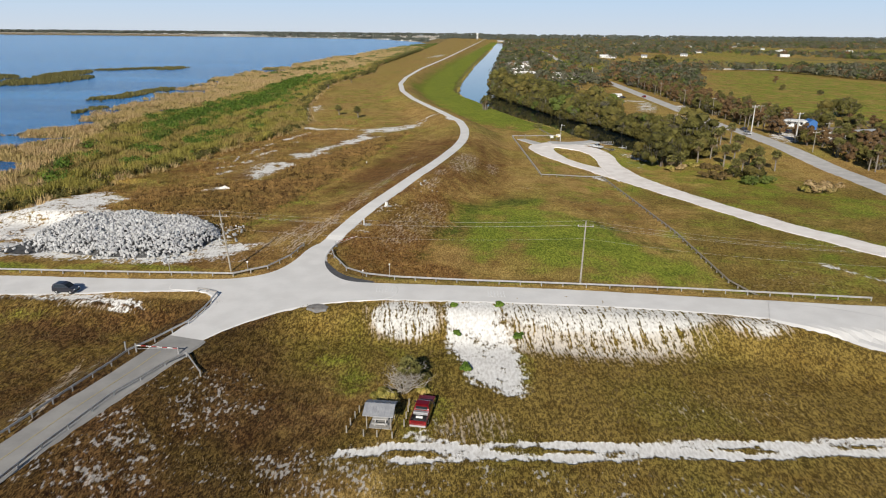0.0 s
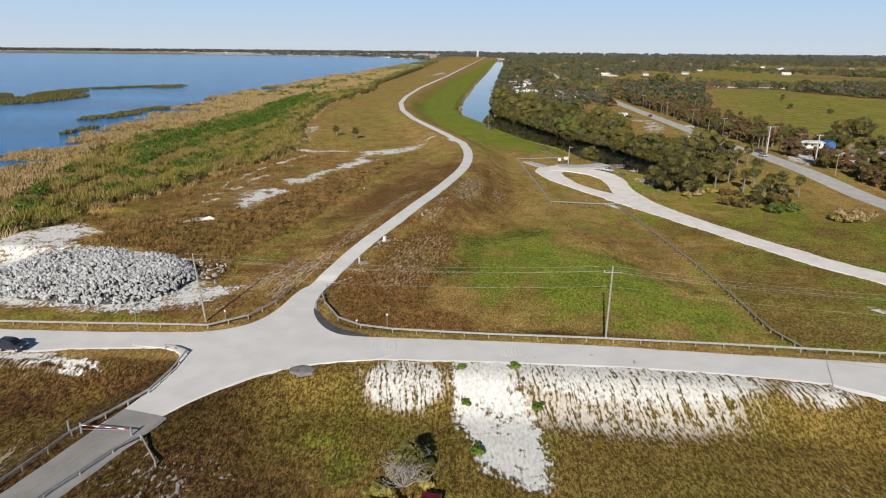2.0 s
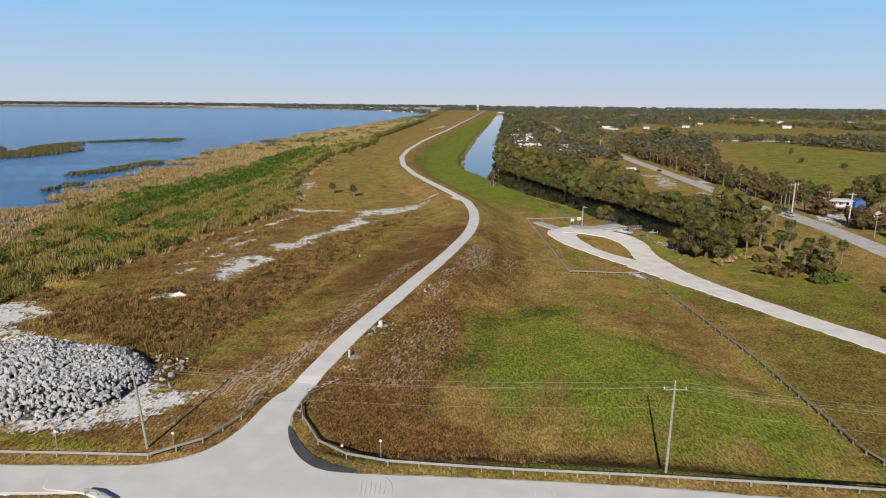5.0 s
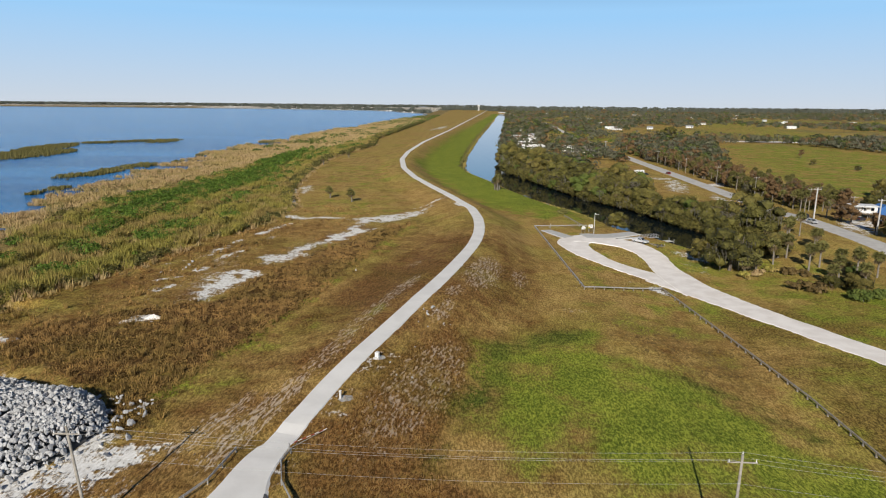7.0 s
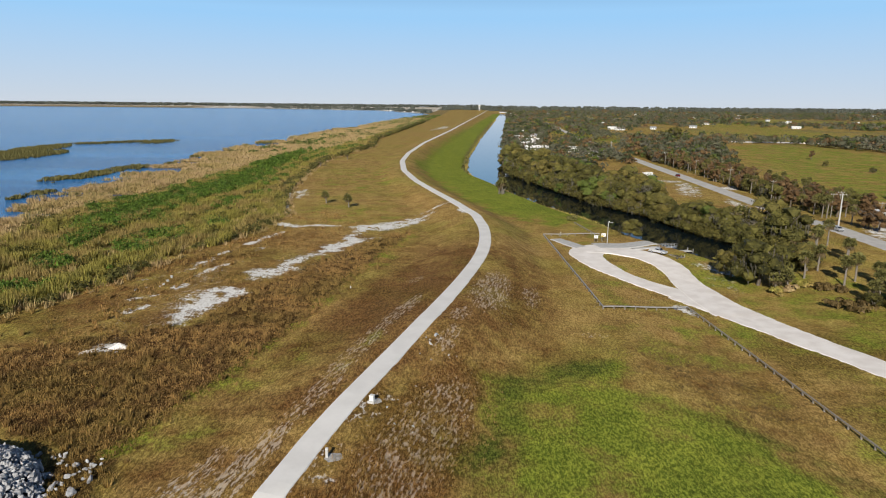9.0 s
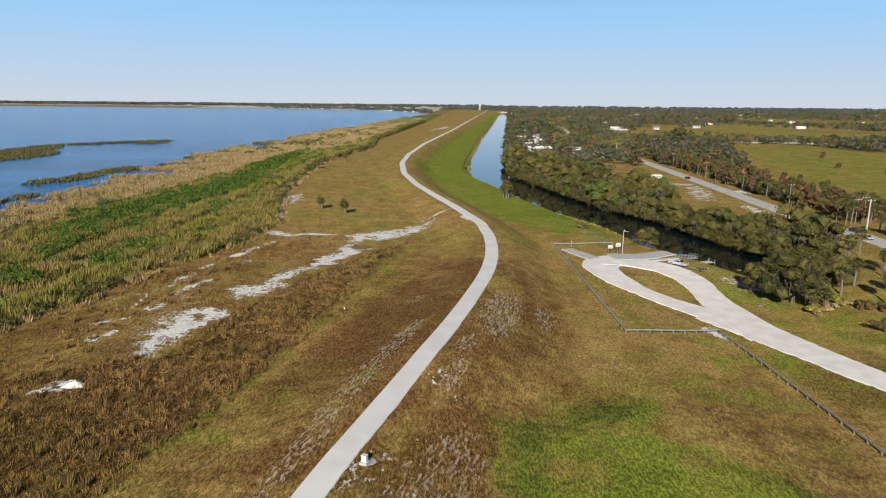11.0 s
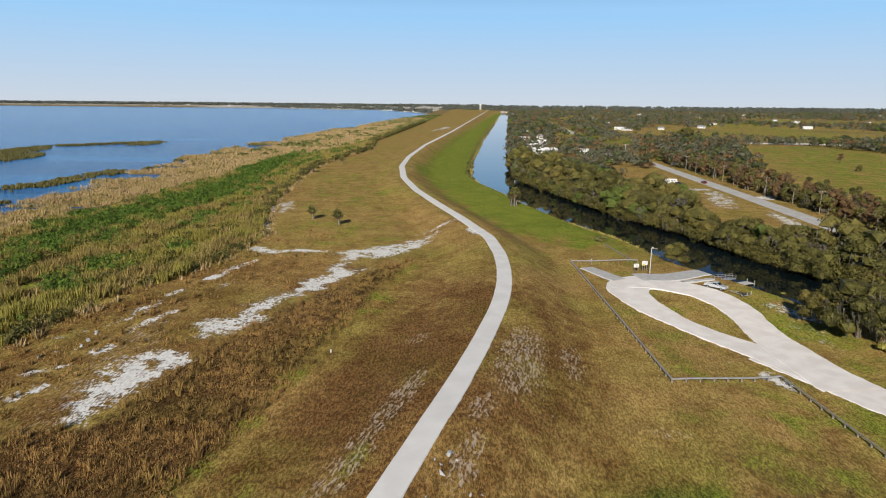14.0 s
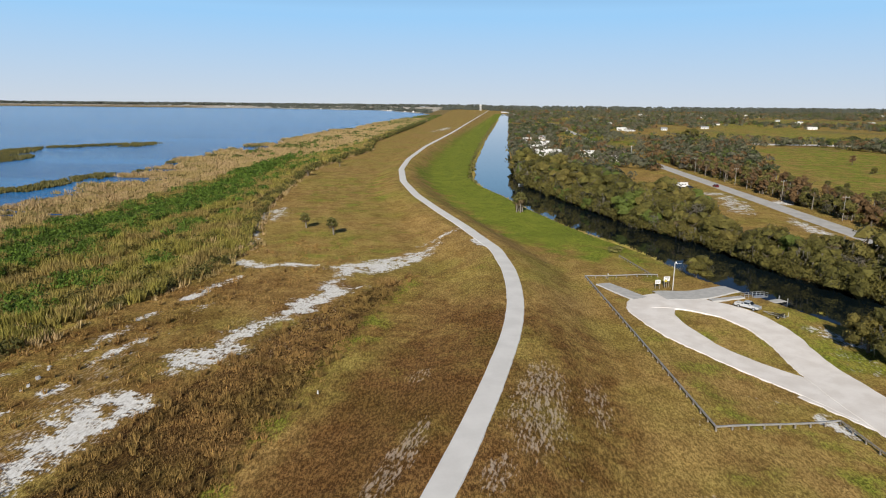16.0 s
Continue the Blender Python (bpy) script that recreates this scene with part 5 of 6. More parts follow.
    for cx, cy, rx, ry, turn in ((-362, 560, 30, 62, 3), (-392, 640, 18, 60, 12), (-440, 560, 40, 60, 0), (-366, 742, 13, 62, -38), (-332, 745, 12, 24, -20), (-226, 440, 8, 44, 3), (-217, 474, 4, 9, 0), (-205, 355, 5, 11, 0), (-204, 340, 3, 5, 0), (-232, 412, 6, 16, 0), (-222, 482, 7, 12, 0), (-213, 510, 4, 8, 0), (-221, 572, 5, 9, 0), (-209, 583, 5, 10, 0), (-229, 492, 3, 5, 0), (-211, 633, 7, 22, 0), (-222, 700, 4, 10, 0), (-220, 770, 9, 34, 0), (-216, 910, 8, 44, 0), (-206, 1150, 9, 70, 0), (-235, 405, 2, 4, 0)):
        n = int(rx * ry * 1.6)
        a, k = rng.random(n) * 6.283, np.sqrt(rng.random(n))
        u, w = np.cos(a) * k * rx, np.sin(a) * k * ry
        c, s = math.cos(radians(turn)), math.sin(radians(turn))
        px, py = cx + u * c - w * s, cy + u * s + w * c
        ok = patchy(px, py, 17, 5) + 0.5 * patchy(px, py, 6, 15) > 0.66 + 0.35 * k**3
        xs.append(px[ok]), ys.append(py[ok])
    x, y = np.concatenate(xs), np.concatenate(ys)
    v, f = blades(x, y, np.full(len(x), LAKE_Z - 0.1), 1.0 + 0.9 * rng.random(len(x)), 1.8, 9, 0.4, rng)
    stuff("reed_islands", "olive reed islands standing in the lake", "reeds", v, f, REED_OLIVE)


west_growth()


def joined(sets):
    at, fs = 0, []
    for a, f in sets:
        fs.append(f + at)
        at += len(a)
    return np.vstack([a for a, _ in sets]), np.vstack(fs)


def rough_grass():
    rng = np.random.default_rng(9)
    sets, dark_sets = [], []
    for which, n, tall in ((0, 52000, 0.42), (1, 12000, 0.3), (3, 5000, 0.22)):
        p = np.array(DRY_POLYS[which][0])
        x, y = scatter(n, p[:, 0].min() - 3, p[:, 0].max() + 3, p[:, 1].min() - 3, p[:, 1].max() + 3, rng, lambda x, y: (in_poly(x, y, p, 8) > 0.2 + 0.7 * rng.random(len(x))) & (patchy(x, y, 9, 3) > 0.06))
        bare = np.zeros(len(x))
        for pts, edge, k in SAND_POLYS[:4]:
            bare = np.maximum(bare, in_poly(x, y, pts, 2))
        ok = (bare < 0.5) & (along(x, y, PATH)[0] > 3.5)
        x, y = x[ok], y[ok]
        r = tall * (0.5 + 0.8 * rng.random(len(x)) ** 3)
        into = dark_sets if which == 3 else sets
        into.append(blades(x, y, height(x, y), r * (0.8 + 1.0 * patchy(x, y, 7, 71)), 0.45, 9, 0.05, rng))
    # fields south of the road
    x, y = scatter(22000, -112, 60, 34, 88, rng, lambda x, y: (along(x, y, BRANCH)[0] > 5.5) & (along(x, y, CROSS_E)[0] > 6.5) & (along(x, y, CROSS_W)[0] > 6.5) & (patchy(x, y, 8, 6) > 0.3) & (np.abs(y - 54.5) > 2.5) & ~((x > -1) & (x < 46) & (y > 76)) & ~((x > -1) & (x < 13) & (y > 60)) & (along(x, y, APRON)[0] > 9))
    v, f = blades(x, y, height(x, y), 0.15 + 0.28 * rng.random(len(x)) ** 2, 0.5, 5, 0.06, rng)
    dark_sets.append((v, f))
    v, f = joined(dark_sets)
    stuff("field_grass", "dark brown grass in the field below the road", "grass", v, f, GRASS_DARK)
    # scattered tufts over the mown lake side
    x, y = scatter(16000, -108, -30, 112, 300, rng, lambda x, y: (x > np.interp(y, VEG_Y, VEG_X) - 8) & (x < np.interp(y, VEG_Y, VEG_X) + 34) & (patchy(x, y, 14, 8) + 0.5 * patchy(x, y, 5, 18) > 0.72 + 0.3 * rng.random(len(x))))
    bare = np.zeros(len(x))
    for pts, edge, k in SAND_POLYS:
        bare = np.maximum(bare, in_poly(x, y, pts, 1))
    ok = (bare < 0.4) & (along(x, y, PATH)[0] > 12)
    x, y = x[ok], y[ok]
    sets.append(blades(x, y, height(x, y), 0.22 + 0.75 * rng.random(len(x)) ** 2.5, 0.55, 7, 0.09, rng))
    # taller tussocks standing out of the rough grass
    p = np.array(DRY_POLYS[0][0])
    x, y = scatter(1500, -108, -20, 112, 265, rng, lambda x, y: (in_poly(x, y, p, 3) > 0.4) | ((x > np.interp(y, VEG_Y, VEG_X)) & (x < np.interp(y, VEG_Y, VEG_X) + 22) & (rng.random(len(x)) < 0.5)))
    bare = np.zeros(len(x))
    for pts, edge, k in SAND_POLYS[:8]:
        bare = np.maximum(bare, in_poly(x, y, pts, 1))
    x, y = x[bare < 0.3], y[bare < 0.3]
    sets.append(blades(x, y, height(x, y), 0.7 + 0.9 * rng.random(len(x)) ** 2, 0.5, 34, 0.05, rng))
    v, f = joined(sets)
    stuff("bunch_grass", "brown rough bunch grass", "grass", v, f, GRASS_BROWN)
    # reeds along the canal's grassy bank
    s = rng.random(2600)
    i = np.minimum((s * 9).astype(int) + 2, 10)
    t = rng.random(2600)
    a, b = CANAL[i], CANAL[i + 1]
    d = (b - a) / np.hypot(*(b - a).T)[:, None]
    at = a + (b - a) * t[:, None] + np.stack([-d[:, 1], d[:, 0]], -1) * (14.8 + rng.normal(0, 0.7, 2600))[:, None]
    v, f = blades(at[:, 0], at[:, 1], np.full(2600, CANAL_Z + 0.1), (0.7 + 0.7 * rng.random(2600)) * np.clip(at[:, 1] / 500, 1, 1.6), 0.8, 7, 0.13, rng)
    stuff("bank_reeds", "olive reeds along the canal bank", "reeds", v, f, REED_GREEN)
    y = rng.uniform(480, 1700, 420)
    x = np.interp(y, CANAL[:, 1], CANAL[:, 0]) - 16.5 + rng.normal(0, 1.0, 420)
    r = 1.0 + 1.2 * rng.random(len(x))
    t = rng.random(900)
    i = np.minimum((rng.random(900) * 8).astype(int), 8)
    a, b = CANAL[i], CANAL[i + 1]
    d = (b - a) / np.hypot(*(b - a).T)[:, None]
    at = a + (b - a) * t[:, None] + np.stack([d[:, 1], -d[:, 0]], -1) * (13.8 + rng.normal(0, 0.9, 900))[:, None]
    r2 = 1.3 + 1.9 * rng.random(900)
    vt, ft = leaves(np.stack([at[:, 0], at[:, 1], CANAL_Z + 0.3 + r2 * 0.75], -1), r2, 60, 0.34, rng, 1.15)
    stuff("bank_thicket", "dark thicket hanging over the canal edge", "shrubs", vt, ft, LEAF_OAK)
    v, f = leaves(np.stack([x, y, np.full(len(x), -4.3) + r * 0.4], -1), r, 20, np.repeat(r * 0.5, 20), rng)
    stuff("bank_shrubs", "olive shrubs along the far canal bank", "shrubs", v, f, LEAF_PALM)


rough_grass()


def belt_thicket():
    """Scrub that fills the foot of the cypress belt and the thicket by the drive."""
    rng = np.random.default_rng(14)
    y = rng.uniform(225, 690, 900)
    x = np.interp(y, HIGHWAY[:, 1], HIGHWAY[:, 0]) + 12 + 28 * rng.random(900)
    ok = ~((x > 142) & (x < 178) & (y > 258) & (y < 328))
    x, y = x[ok], y[ok]
    r = 1.2 + 1.6 * rng.random(len(x))
    v, f = leaves(np.stack([x, y, height(x, y) + r * 0.5], -1), r, 30, 0.42, rng, 1.0)
    stuff("belt_thicket", "dark scrub under the cypresses beside the highway", "shrubs", v, f, LEAF_OAK)


belt_thicket()

# ---- fences, poles and posts ----
def course(line, gap):
    """Evenly spaced places along a line of corners."""
    line = np.array(line, float)
    out = []
    for a, b in zip(line[:-1], line[1:]):
        n = max(1, round(float(np.hypot(*(b - a))) / gap))
        out += [tuple(a + (b - a) * k / n) for k in range(n)]
    return out + [tuple(line[-1])]


def guard_fence(label, line, gap, tall, rail_z, rail_h, rail_d, post_w, post_mat, rail_mat, rails=1, drop=0.0):
    x0, y0 = line[0]
    ob = thing("guard_fence", label, "fence", x0, y0)
    z0 = h(x0, y0)
    spots = [(x, y, h(x, y) - drop) for x, y in course(line, gap)]
    post_me = None
    for x, y, z in spots:
        if post_me is None:
            p = part("post", boxed(0, 0, tall / 2 - 0.15, post_w, post_w, tall + 0.3, 0.02), post_mat, ob)
            post_me = p.data
        else:
            p = under("post", post_me, ob)
        p.location = (x - x0, y - y0, z - z0)
    for (ax, ay, az), (bx, by, bz) in zip(spots[:-1], spots[1:]):
        d = Vector((bx - ax, by - ay, bz - az))
        turn = d.to_track_quat("X", "Z").to_matrix().to_4x4()
        for k in range(rails):
            zc = rail_z - k * 0.42
            part("rail", boxed(0, 0, 0, d.length * 0.995, rail_d, rail_h, 0.015), rail_mat, ob, m=Matrix.Translation(((ax + bx) / 2 - x0, (ay + by) / 2 - y0, (az + bz) / 2 - z0 + zc)) @ turn)
    return ob


guard_fence("weathered timber guard fence round the boat ramp", FENCE_RAMP[:4], 2.6, 0.75, 0.68, 0.24, 0.2, 0.24, TIMBER, STEEL)
guard_fence("low timber guard fence beside the shell drive", FENCE_RAMP[3:], 2.8, 0.75, 0.68, 0.24, 0.2, 0.24, TIMBER, TIMBER)
guard_fence("short timber fence by the canal bank", ((39, 276), (35.5, 297)), 2.0, 0.7, 0.6, 0.2, 0.16, 0.2, TIMBER, TIMBER)
guard_fence("long pale steel guardrail along the road and field", ((-22.9, 113.6), (-23.3, 111), (-22.2, 107.2), (-19, 101.8), (-15, 98.7), (-10, 97.1), (4, 96.2), (18, 95.7), (37, 94.6), (61, 92.7), (66, 92.4)), 3.6, 0.75, 0.62, 0.30, 0.09, 0.15, STEEL, STEEL)
guard_fence("pale steel guardrail curving to the levee path", ((-110, 97.0), (-78, 97.0), (-63, 96.9), (-48, 97.0), (-37.4, 97.0), (-32.6, 100.8), (-30.1, 107), (-29.3, 113.5)), 3.6, 0.75, 0.62, 0.30, 0.09, 0.15, STEEL, STEEL)
guard_fence("dark weathered guardrail along the branch road", ((-40.6, 90.0), (-39.2, 89.8), (-37, 88.5), (-36.8, 83), (-37.2, 78), (-39.5, 72.5), (-41.3, 69), (-43.4, 60), (-45.8, 49), (-47.5, 40), (-49, 32)), 3.2, 0.75, 0.62, 0.28, 0.09, 0.16, STEEL, STEEL)
guard_fence("weathered guardrail on the outer side of the branch road", ((-30.6, 65.3), (-33.6, 68.6), (-35.2, 66), (-38, 59), (-40, 49), (-41.3, 40), (-43, 32)), 3.2, 0.75, 0.62, 0.28, 0.09, 0.16, STEEL, STEEL)


def swing_gate():
    x, y = -40.6, 69.6
    ob = thing("swing_gate", "closed red and white striped bar gate across a road", "gate", x, y)
    for px, py in ((0, 0), (5.8, -0.6), (-1.6, 0.4)):
        part("gate_post", tubed((px, py, -0.2), (px, py, 1.2), 0.11, 0.11, 10), STEEL, ob)
    for k in range(8):
        a, b = k / 8, (k + 1) / 8
        part("stripe", tubed((5.8 * a, -0.6 * a, 0.95), (5.8 * b, -0.6 * b, 0.95), 0.05, 0.05, 8), RED if k % 2 else WHITE, ob, "red stripe" if k % 2 else "white stripe")
    part("brace", tubed((0, 0, 0.45), (5.8, -0.6, 0.9), 0.035, 0.035, 6), STEEL, ob)


swing_gate()


def utility_pole(x, y, tall, lean, label, arm=2.6, turn=0.0):
    ob = thing("utility_pole", label, "utility pole", x, y, None, turn, "utility poles along the road")
    top = (lean, 0, tall)
    part("pole", tubed((0, 0, -0.4), top, 0.17, 0.11, 10), POLEWOOD, ob)
    at = (lean * 0.93, 0, tall * 0.93)
    part("crossarm", boxed(at[0], -0.14, at[2], arm, 0.1, 0.13, 0.02), POLEWOOD, ob)
    for k in (-0.45, 0.45):
        part("insulator", tubed((at[0] + arm * k, -0.14, at[2] + 0.06), (at[0] + arm * k, -0.14, at[2] + 0.3), 0.05, 0.03, 8), WHITE, ob)
    part("insulator", tubed((lean, 0, tall), (lean, 0, tall + 0.22), 0.05, 0.03, 8), WHITE, ob)
    return ob


POLE_SPOTS = ((-98, 100.6, 10.6, 0), (-38.5, 99.2, 10.6, -1.0), (21.2, 97.8, 10.8, 0.15), (81, 96.4, 10.6, 0))
for x, y, tall, lean in POLE_SPOTS:
    utility_pole(x, y, tall, lean, "grey wooden utility pole with a crossarm beside the road")


def power_lines():
    ob = thing("power_lines", "thin pale overhead wires slung between utility poles", "wires", POLE_SPOTS[1][0], POLE_SPOTS[1][1], 0)
    x0, y0 = POLE_SPOTS[1][:2]
    for a, b in zip(POLE_SPOTS[:-1], POLE_SPOTS[1:]):
        za, zb = h(*a[:2]), h(*b[:2])
        for off, k in ((-1.17, 0.955), (0, 1.02), (1.17, 0.955), (0, 0.74)):
            bm = bmesh.new()
            pts = []
            for i in range(13):
                s = i / 12
                sag = -4 * 1.0 * s * (1 - s)
                pts.append((a[0] + (b[0] - a[0]) * s + (a[3] * (1 - s) + b[3] * s) * k - x0 + off * 0.8, a[1] + (b[1] - a[1]) * s - y0 - 0.14 + off * 0.15, za + a[2] * k + (zb + b[2] * k - za - a[2] * k) * s + sag))
            rings = [[bm.verts.new((px, py + 0.011 * math.cos(c), pz + 0.011 * math.sin(c))) for c in (0, 2.1, 4.2)] for px, py, pz in pts]
            for p, q in zip(rings[:-1], rings[1:]):
                for c in range(3):
                    bm.faces.new((p[c], p[(c + 1) % 3], q[(c + 1) % 3], q[c]))
            part("wire", bm, STEEL, ob)


power_lines()


def highway_pole(x, y, tall, white):
    ob = thing("highway_pole", "tall white concrete power pole by the highway" if white else "thin dark wooden power pole by the highway", "utility pole", x, y, None, 8, "power poles by the highway")
    part("pole", tubed((0, 0, -0.5), (0, 0, tall), 0.32 if white else 0.16, 0.2 if white else 0.1, 10), CONCRETE if white else POLEWOOD, ob)
    part("crossarm", boxed(0, -0.25, tall - 0.5, 3.0, 0.14, 0.16, 0.03), CONCRETE if white else POLEWOOD, ob)
    for k in (-1.3, 0, 1.3):
        part("insulator", tubed((k, -0.25, tall - 0.42), (k, -0.25, tall - 0.1), 0.06, 0.04, 8), WHITE, ob)


for x, y, t, w in ((134.8, 304, 12, 1), (139.2, 271, 12.5, 1), (147, 300, 9.5, 0), (146, 330, 10, 0), (150, 332, 10.5, 0), (142, 375, 10, 0), (143.5, 430, 10, 0), (145, 490, 10, 0), (146, 560, 10, 0), (122, 640, 13, 1), (150, 268, 9, 0), (136, 250, 8, 0)):
    highway_pole(x, y, t, w)


def lamp_post():
    ob = thing("lamp_post", "pale pole lamp with a short arm at the boat ramp", "street lamp", 40.7, 264)
    part("pole", tubed((0, 0, -0.3), (0, 0, 6.8), 0.13, 0.09, 10), CONCRETE, ob)
    part("arm", tubed((0, 0, 6.6), (1.0, -0.3, 6.75), 0.05, 0.05, 8), STEEL, ob)
    part("lamp_head", boxed(1.15, -0.35, 6.72, 0.5, 0.3, 0.16, 0.04), STEEL, ob)
    part("camera_box", boxed(0.25, 0, 6.95, 0.3, 0.25, 0.25, 0.03), WHITE, ob)


lamp_post()


def notice_board(x, y, w, tall, mat, label, group=""):
    ob = thing("notice_board", label, "sign", x, y, None, 8, group)
    for k in (-0.4, 0.4):
        part("post", boxed(k * w, 0, tall / 2 - 0.15, 0.1, 0.1, tall + 0.3, 0.01), TIMBER, ob)
    part("board", boxed(0, -0.08, tall - w * 0.35, w, 0.06, w * 0.75, 0.01), mat, ob)
    for k in range(3):
        part("text_bar", boxed(0, -0.115, tall - w * 0.15 - k * w * 0.18, w * 0.7, 0.008, w * 0.05), DARK, ob, "dark illegible line of text")


notice_board(37.2, 264.5, 1.3, 2.2, WHITE, "white notice board on timber posts", "notice boards")
notice_board(41.4 - 2.0, 265.6, 0.6, 2.0, YELLOW, "narrow yellow sign on posts")
notice_board(39.9 + 0.2, 267.2, 1.5, 2.5, WHITE, "large white notice board on timber posts", "notice boards")


def marker_post(x, y, tall, mat, label):
    ob = thing("marker_post", label, "post", x, y, None, 0, "marker posts")
    part("stake", tubed((0, 0, -0.2), (0, 0, tall), 0.05, 0.05, 8), mat, ob)
    part("cap", boxed(0, 0, tall, 0.28, 0.1, 0.28, 0.03), WHITE, ob)


for x, y, t in ((-16, 101.2, 1.3), (-36, 100.4, 1.3), (27, 272, 1.6), (-11, 98.6, 2.4), (-49, 98.6, 2.2)):
    marker_post(x, y, t, STEEL, "thin marker post with a white reflector")


survey = thing("survey_marker", "short white survey marker in the mown grass", "post", -29.4, 197)
part("stake", tubed((0, 0, -0.2), (0, 0, 0.45), 0.12, 0.11, 8), WHITE, survey)
part("cap", tubed((0, 0, 0.45), (0, 0, 0.52), 0.14, 0.10, 8), WHITE, survey)


def levee_box(x, y, mat, s, label):
    ob = thing("utility_box", label, "utility box", x, y, None, -20)
    part("plinth", boxed(0, 0, 0.08, s * 1.5, s * 1.5, 0.3, 0.02), CONCRETE, ob)
    part("housing", boxed(0, 0, 0.2 + s * 0.6, s, s * 0.8, s * 1.2, 0.04), mat, ob)
    part("lid", boxed(0, 0, 0.24 + s * 1.2, s * 1.1, s * 0.9, 0.08, 0.02), mat, ob)


levee_box(-16.3, 139.3, WHITE, 0.62, "white utility box on a slab beside the levee path")
gauge = thing("concrete_post", "short pale concrete post on gravel beside the levee path", "post", -19.6, 126.6)
part("shaft", boxed(0, 0, 0.45, 0.3, 0.3, 1.3, 0.03), CONCRETE, gauge)
part("cap", boxed(0, 0, 1.13, 0.36, 0.36, 0.08, 0.02), WHITE, gauge)


def open_bar_gate():
    ob = thing("bar_gate", "open red and white striped bar gate beside the levee path", "gate", -23.2, 114)
    part("gate_post", tubed((0, 0, -0.3), (0, 0, 1.15), 0.1, 0.1, 10), STEEL, ob)
    for k in range(9):
        a, b = k / 9, (k + 1) / 9
        part("stripe", tubed((3.6 * a, 4.0 * a, 0.95), (3.6 * b, 4.0 * b, 0.95), 0.05, 0.05, 8), RED if k % 2 else WHITE, ob, "red stripe" if k % 2 else "white stripe")
    part("brace", tubed((0, 0, 0.4), (3.4, 3.8, 0.9), 0.035, 0.035, 6), STEEL, ob)


open_bar_gate()
sheet("box_pad", "grey broken stone beside the levee path", "pavement", ((-19.6, 126.0), (-18.9, 126.8), (-18.0, 127.2)), (0.6, 1.7, 0.8), OLD_STONE, 0.05, 0.4, 3, 0.25)
sheet("box_pad", "grey broken stone beside the levee path", "pavement", ((-16.6, 139.2), (-15.9, 139.8), (-15.2, 140.0)), (0.5, 1.2, 0.6), OLD_STONE, 0.05, 0.4, 3, 0.2)


# ---- shelter ----
def picnic_shelter(x, y):
    ob = thing("picnic_shelter", "small picnic shelter with a grey sheet roof in the grass", "shelter", x, y, None, -4)
    ob.scale = (0.86, 0.80, 0.86)
    for px in (-1.6, 1.6):
        for py in (-1.4, 1.4):
            part("post", boxed(px, py, 1.15, 0.14, 0.14, 2.7, 0.01), TIMBER, ob)
    bm = bmesh.new()
    prism(bm, ((-2.1, 2.35), (0, 3.1), (2.1, 2.35), (2.1, 2.27), (0, 3.0), (-2.1, 2.27)), -2.0, 2.0)
    part("roof", bm, ROOFING, ob, m=pose(0, 0, 0, 0, 0, 90))
    for k in range(11):
        yy = -2.0 + 0.4 * k
        for s in (-1, 1):
            bm = bmesh.new()
            tube(bm, (0.02 * s, yy, 3.12), (2.1 * s, yy, 2.37), 0.025, 0.025, 4)
            part("roof_rib", bm, ROOFING, ob, m=pose(0, 0, 0, 0, 0, 90))
    for py in (-1.4, 1.4):
        part("beam", boxed(0, py, 2.36, 3.6, 0.12, 0.18, 0.01), TIMBER, ob)
    table = thing("picnic_table", "pale concrete picnic table with two benches under a roof", "table", x, y, None, -4)
    part("tabletop", boxed(0, 0, 0.74, 1.8, 0.75, 0.07, 0.02), CONCRETE, table)
    for s in (-1, 1):
        part("bench", boxed(0, 0.72 * s, 0.44, 1.8, 0.3, 0.06, 0.02), CONCRETE, table)
        part("leg", boxed(0.6 * s, 0, 0.35, 0.12, 0.5, 0.75, 0.02), CONCRETE, table)
        part("bench_leg", boxed(0.6 * s, 0, 0.2, 0.1, 1.5, 0.1, 0.02), CONCRETE, table)
    slab = part("shelter_slab", boxed(0, 0, 0.0, 2.4, 2.1, 0.12, 0.02), ASPHALT)
    slab.matrix_basis = pose(x, y, h(x, y), 0, 0, -4)
    tagged(slab, "pale worn concrete slab under the shelter", "pavement", kind="structure")


picnic_shelter(-7.6, 59.2)
for x, y in ((-11.2, 57.3), (-11, 58.8), (-10.7, 60.2), (-10.4, 61.4), (-9.2, 56.7), (-7.7, 56.6), (-6, 56.4), (-4.9, 58.8), (-4.8, 60.4), (-4.7, 61.8), (-4.7, 63.2)):
    b = thing("bollard", "short weathered wooden bollard in the grass", "bollard", x, y, None, 0, "bollards round the shelter")
    part("stake", tubed((0, 0, -0.3), (0, 0, 0.85), 0.09, 0.08, 8), POLEWOOD, b)
    part("top", tubed((0, 0, 0.85), (0, 0, 0.9), 0.08, 0.03, 8), POLEWOOD, b, "sun-bleached chamfered top")


def dead_tree(x, y):
    rng = np.random.default_rng(77)
    ob = thing("dead_tree", "bare grey dead shrub tree behind a shelter", "tree", x, y)
    bm = bmesh.new()
    for k in range(16):
        a = k * 0.41 + rng.random() * 0.4
        reach = 0.6 + 0.9 * rng.random()
        limbs(bm, (0.15 * math.cos(a), 0.15 * math.sin(a), -0.2), (reach * math.cos(a), reach * math.sin(a), 1.5 - 0.5 * reach + 0.4 * rng.random()), 0.075, rng, 3, 1.5)
    tagged(part("branchwork", bm, DEADWOOD, ob), kind="stuff")


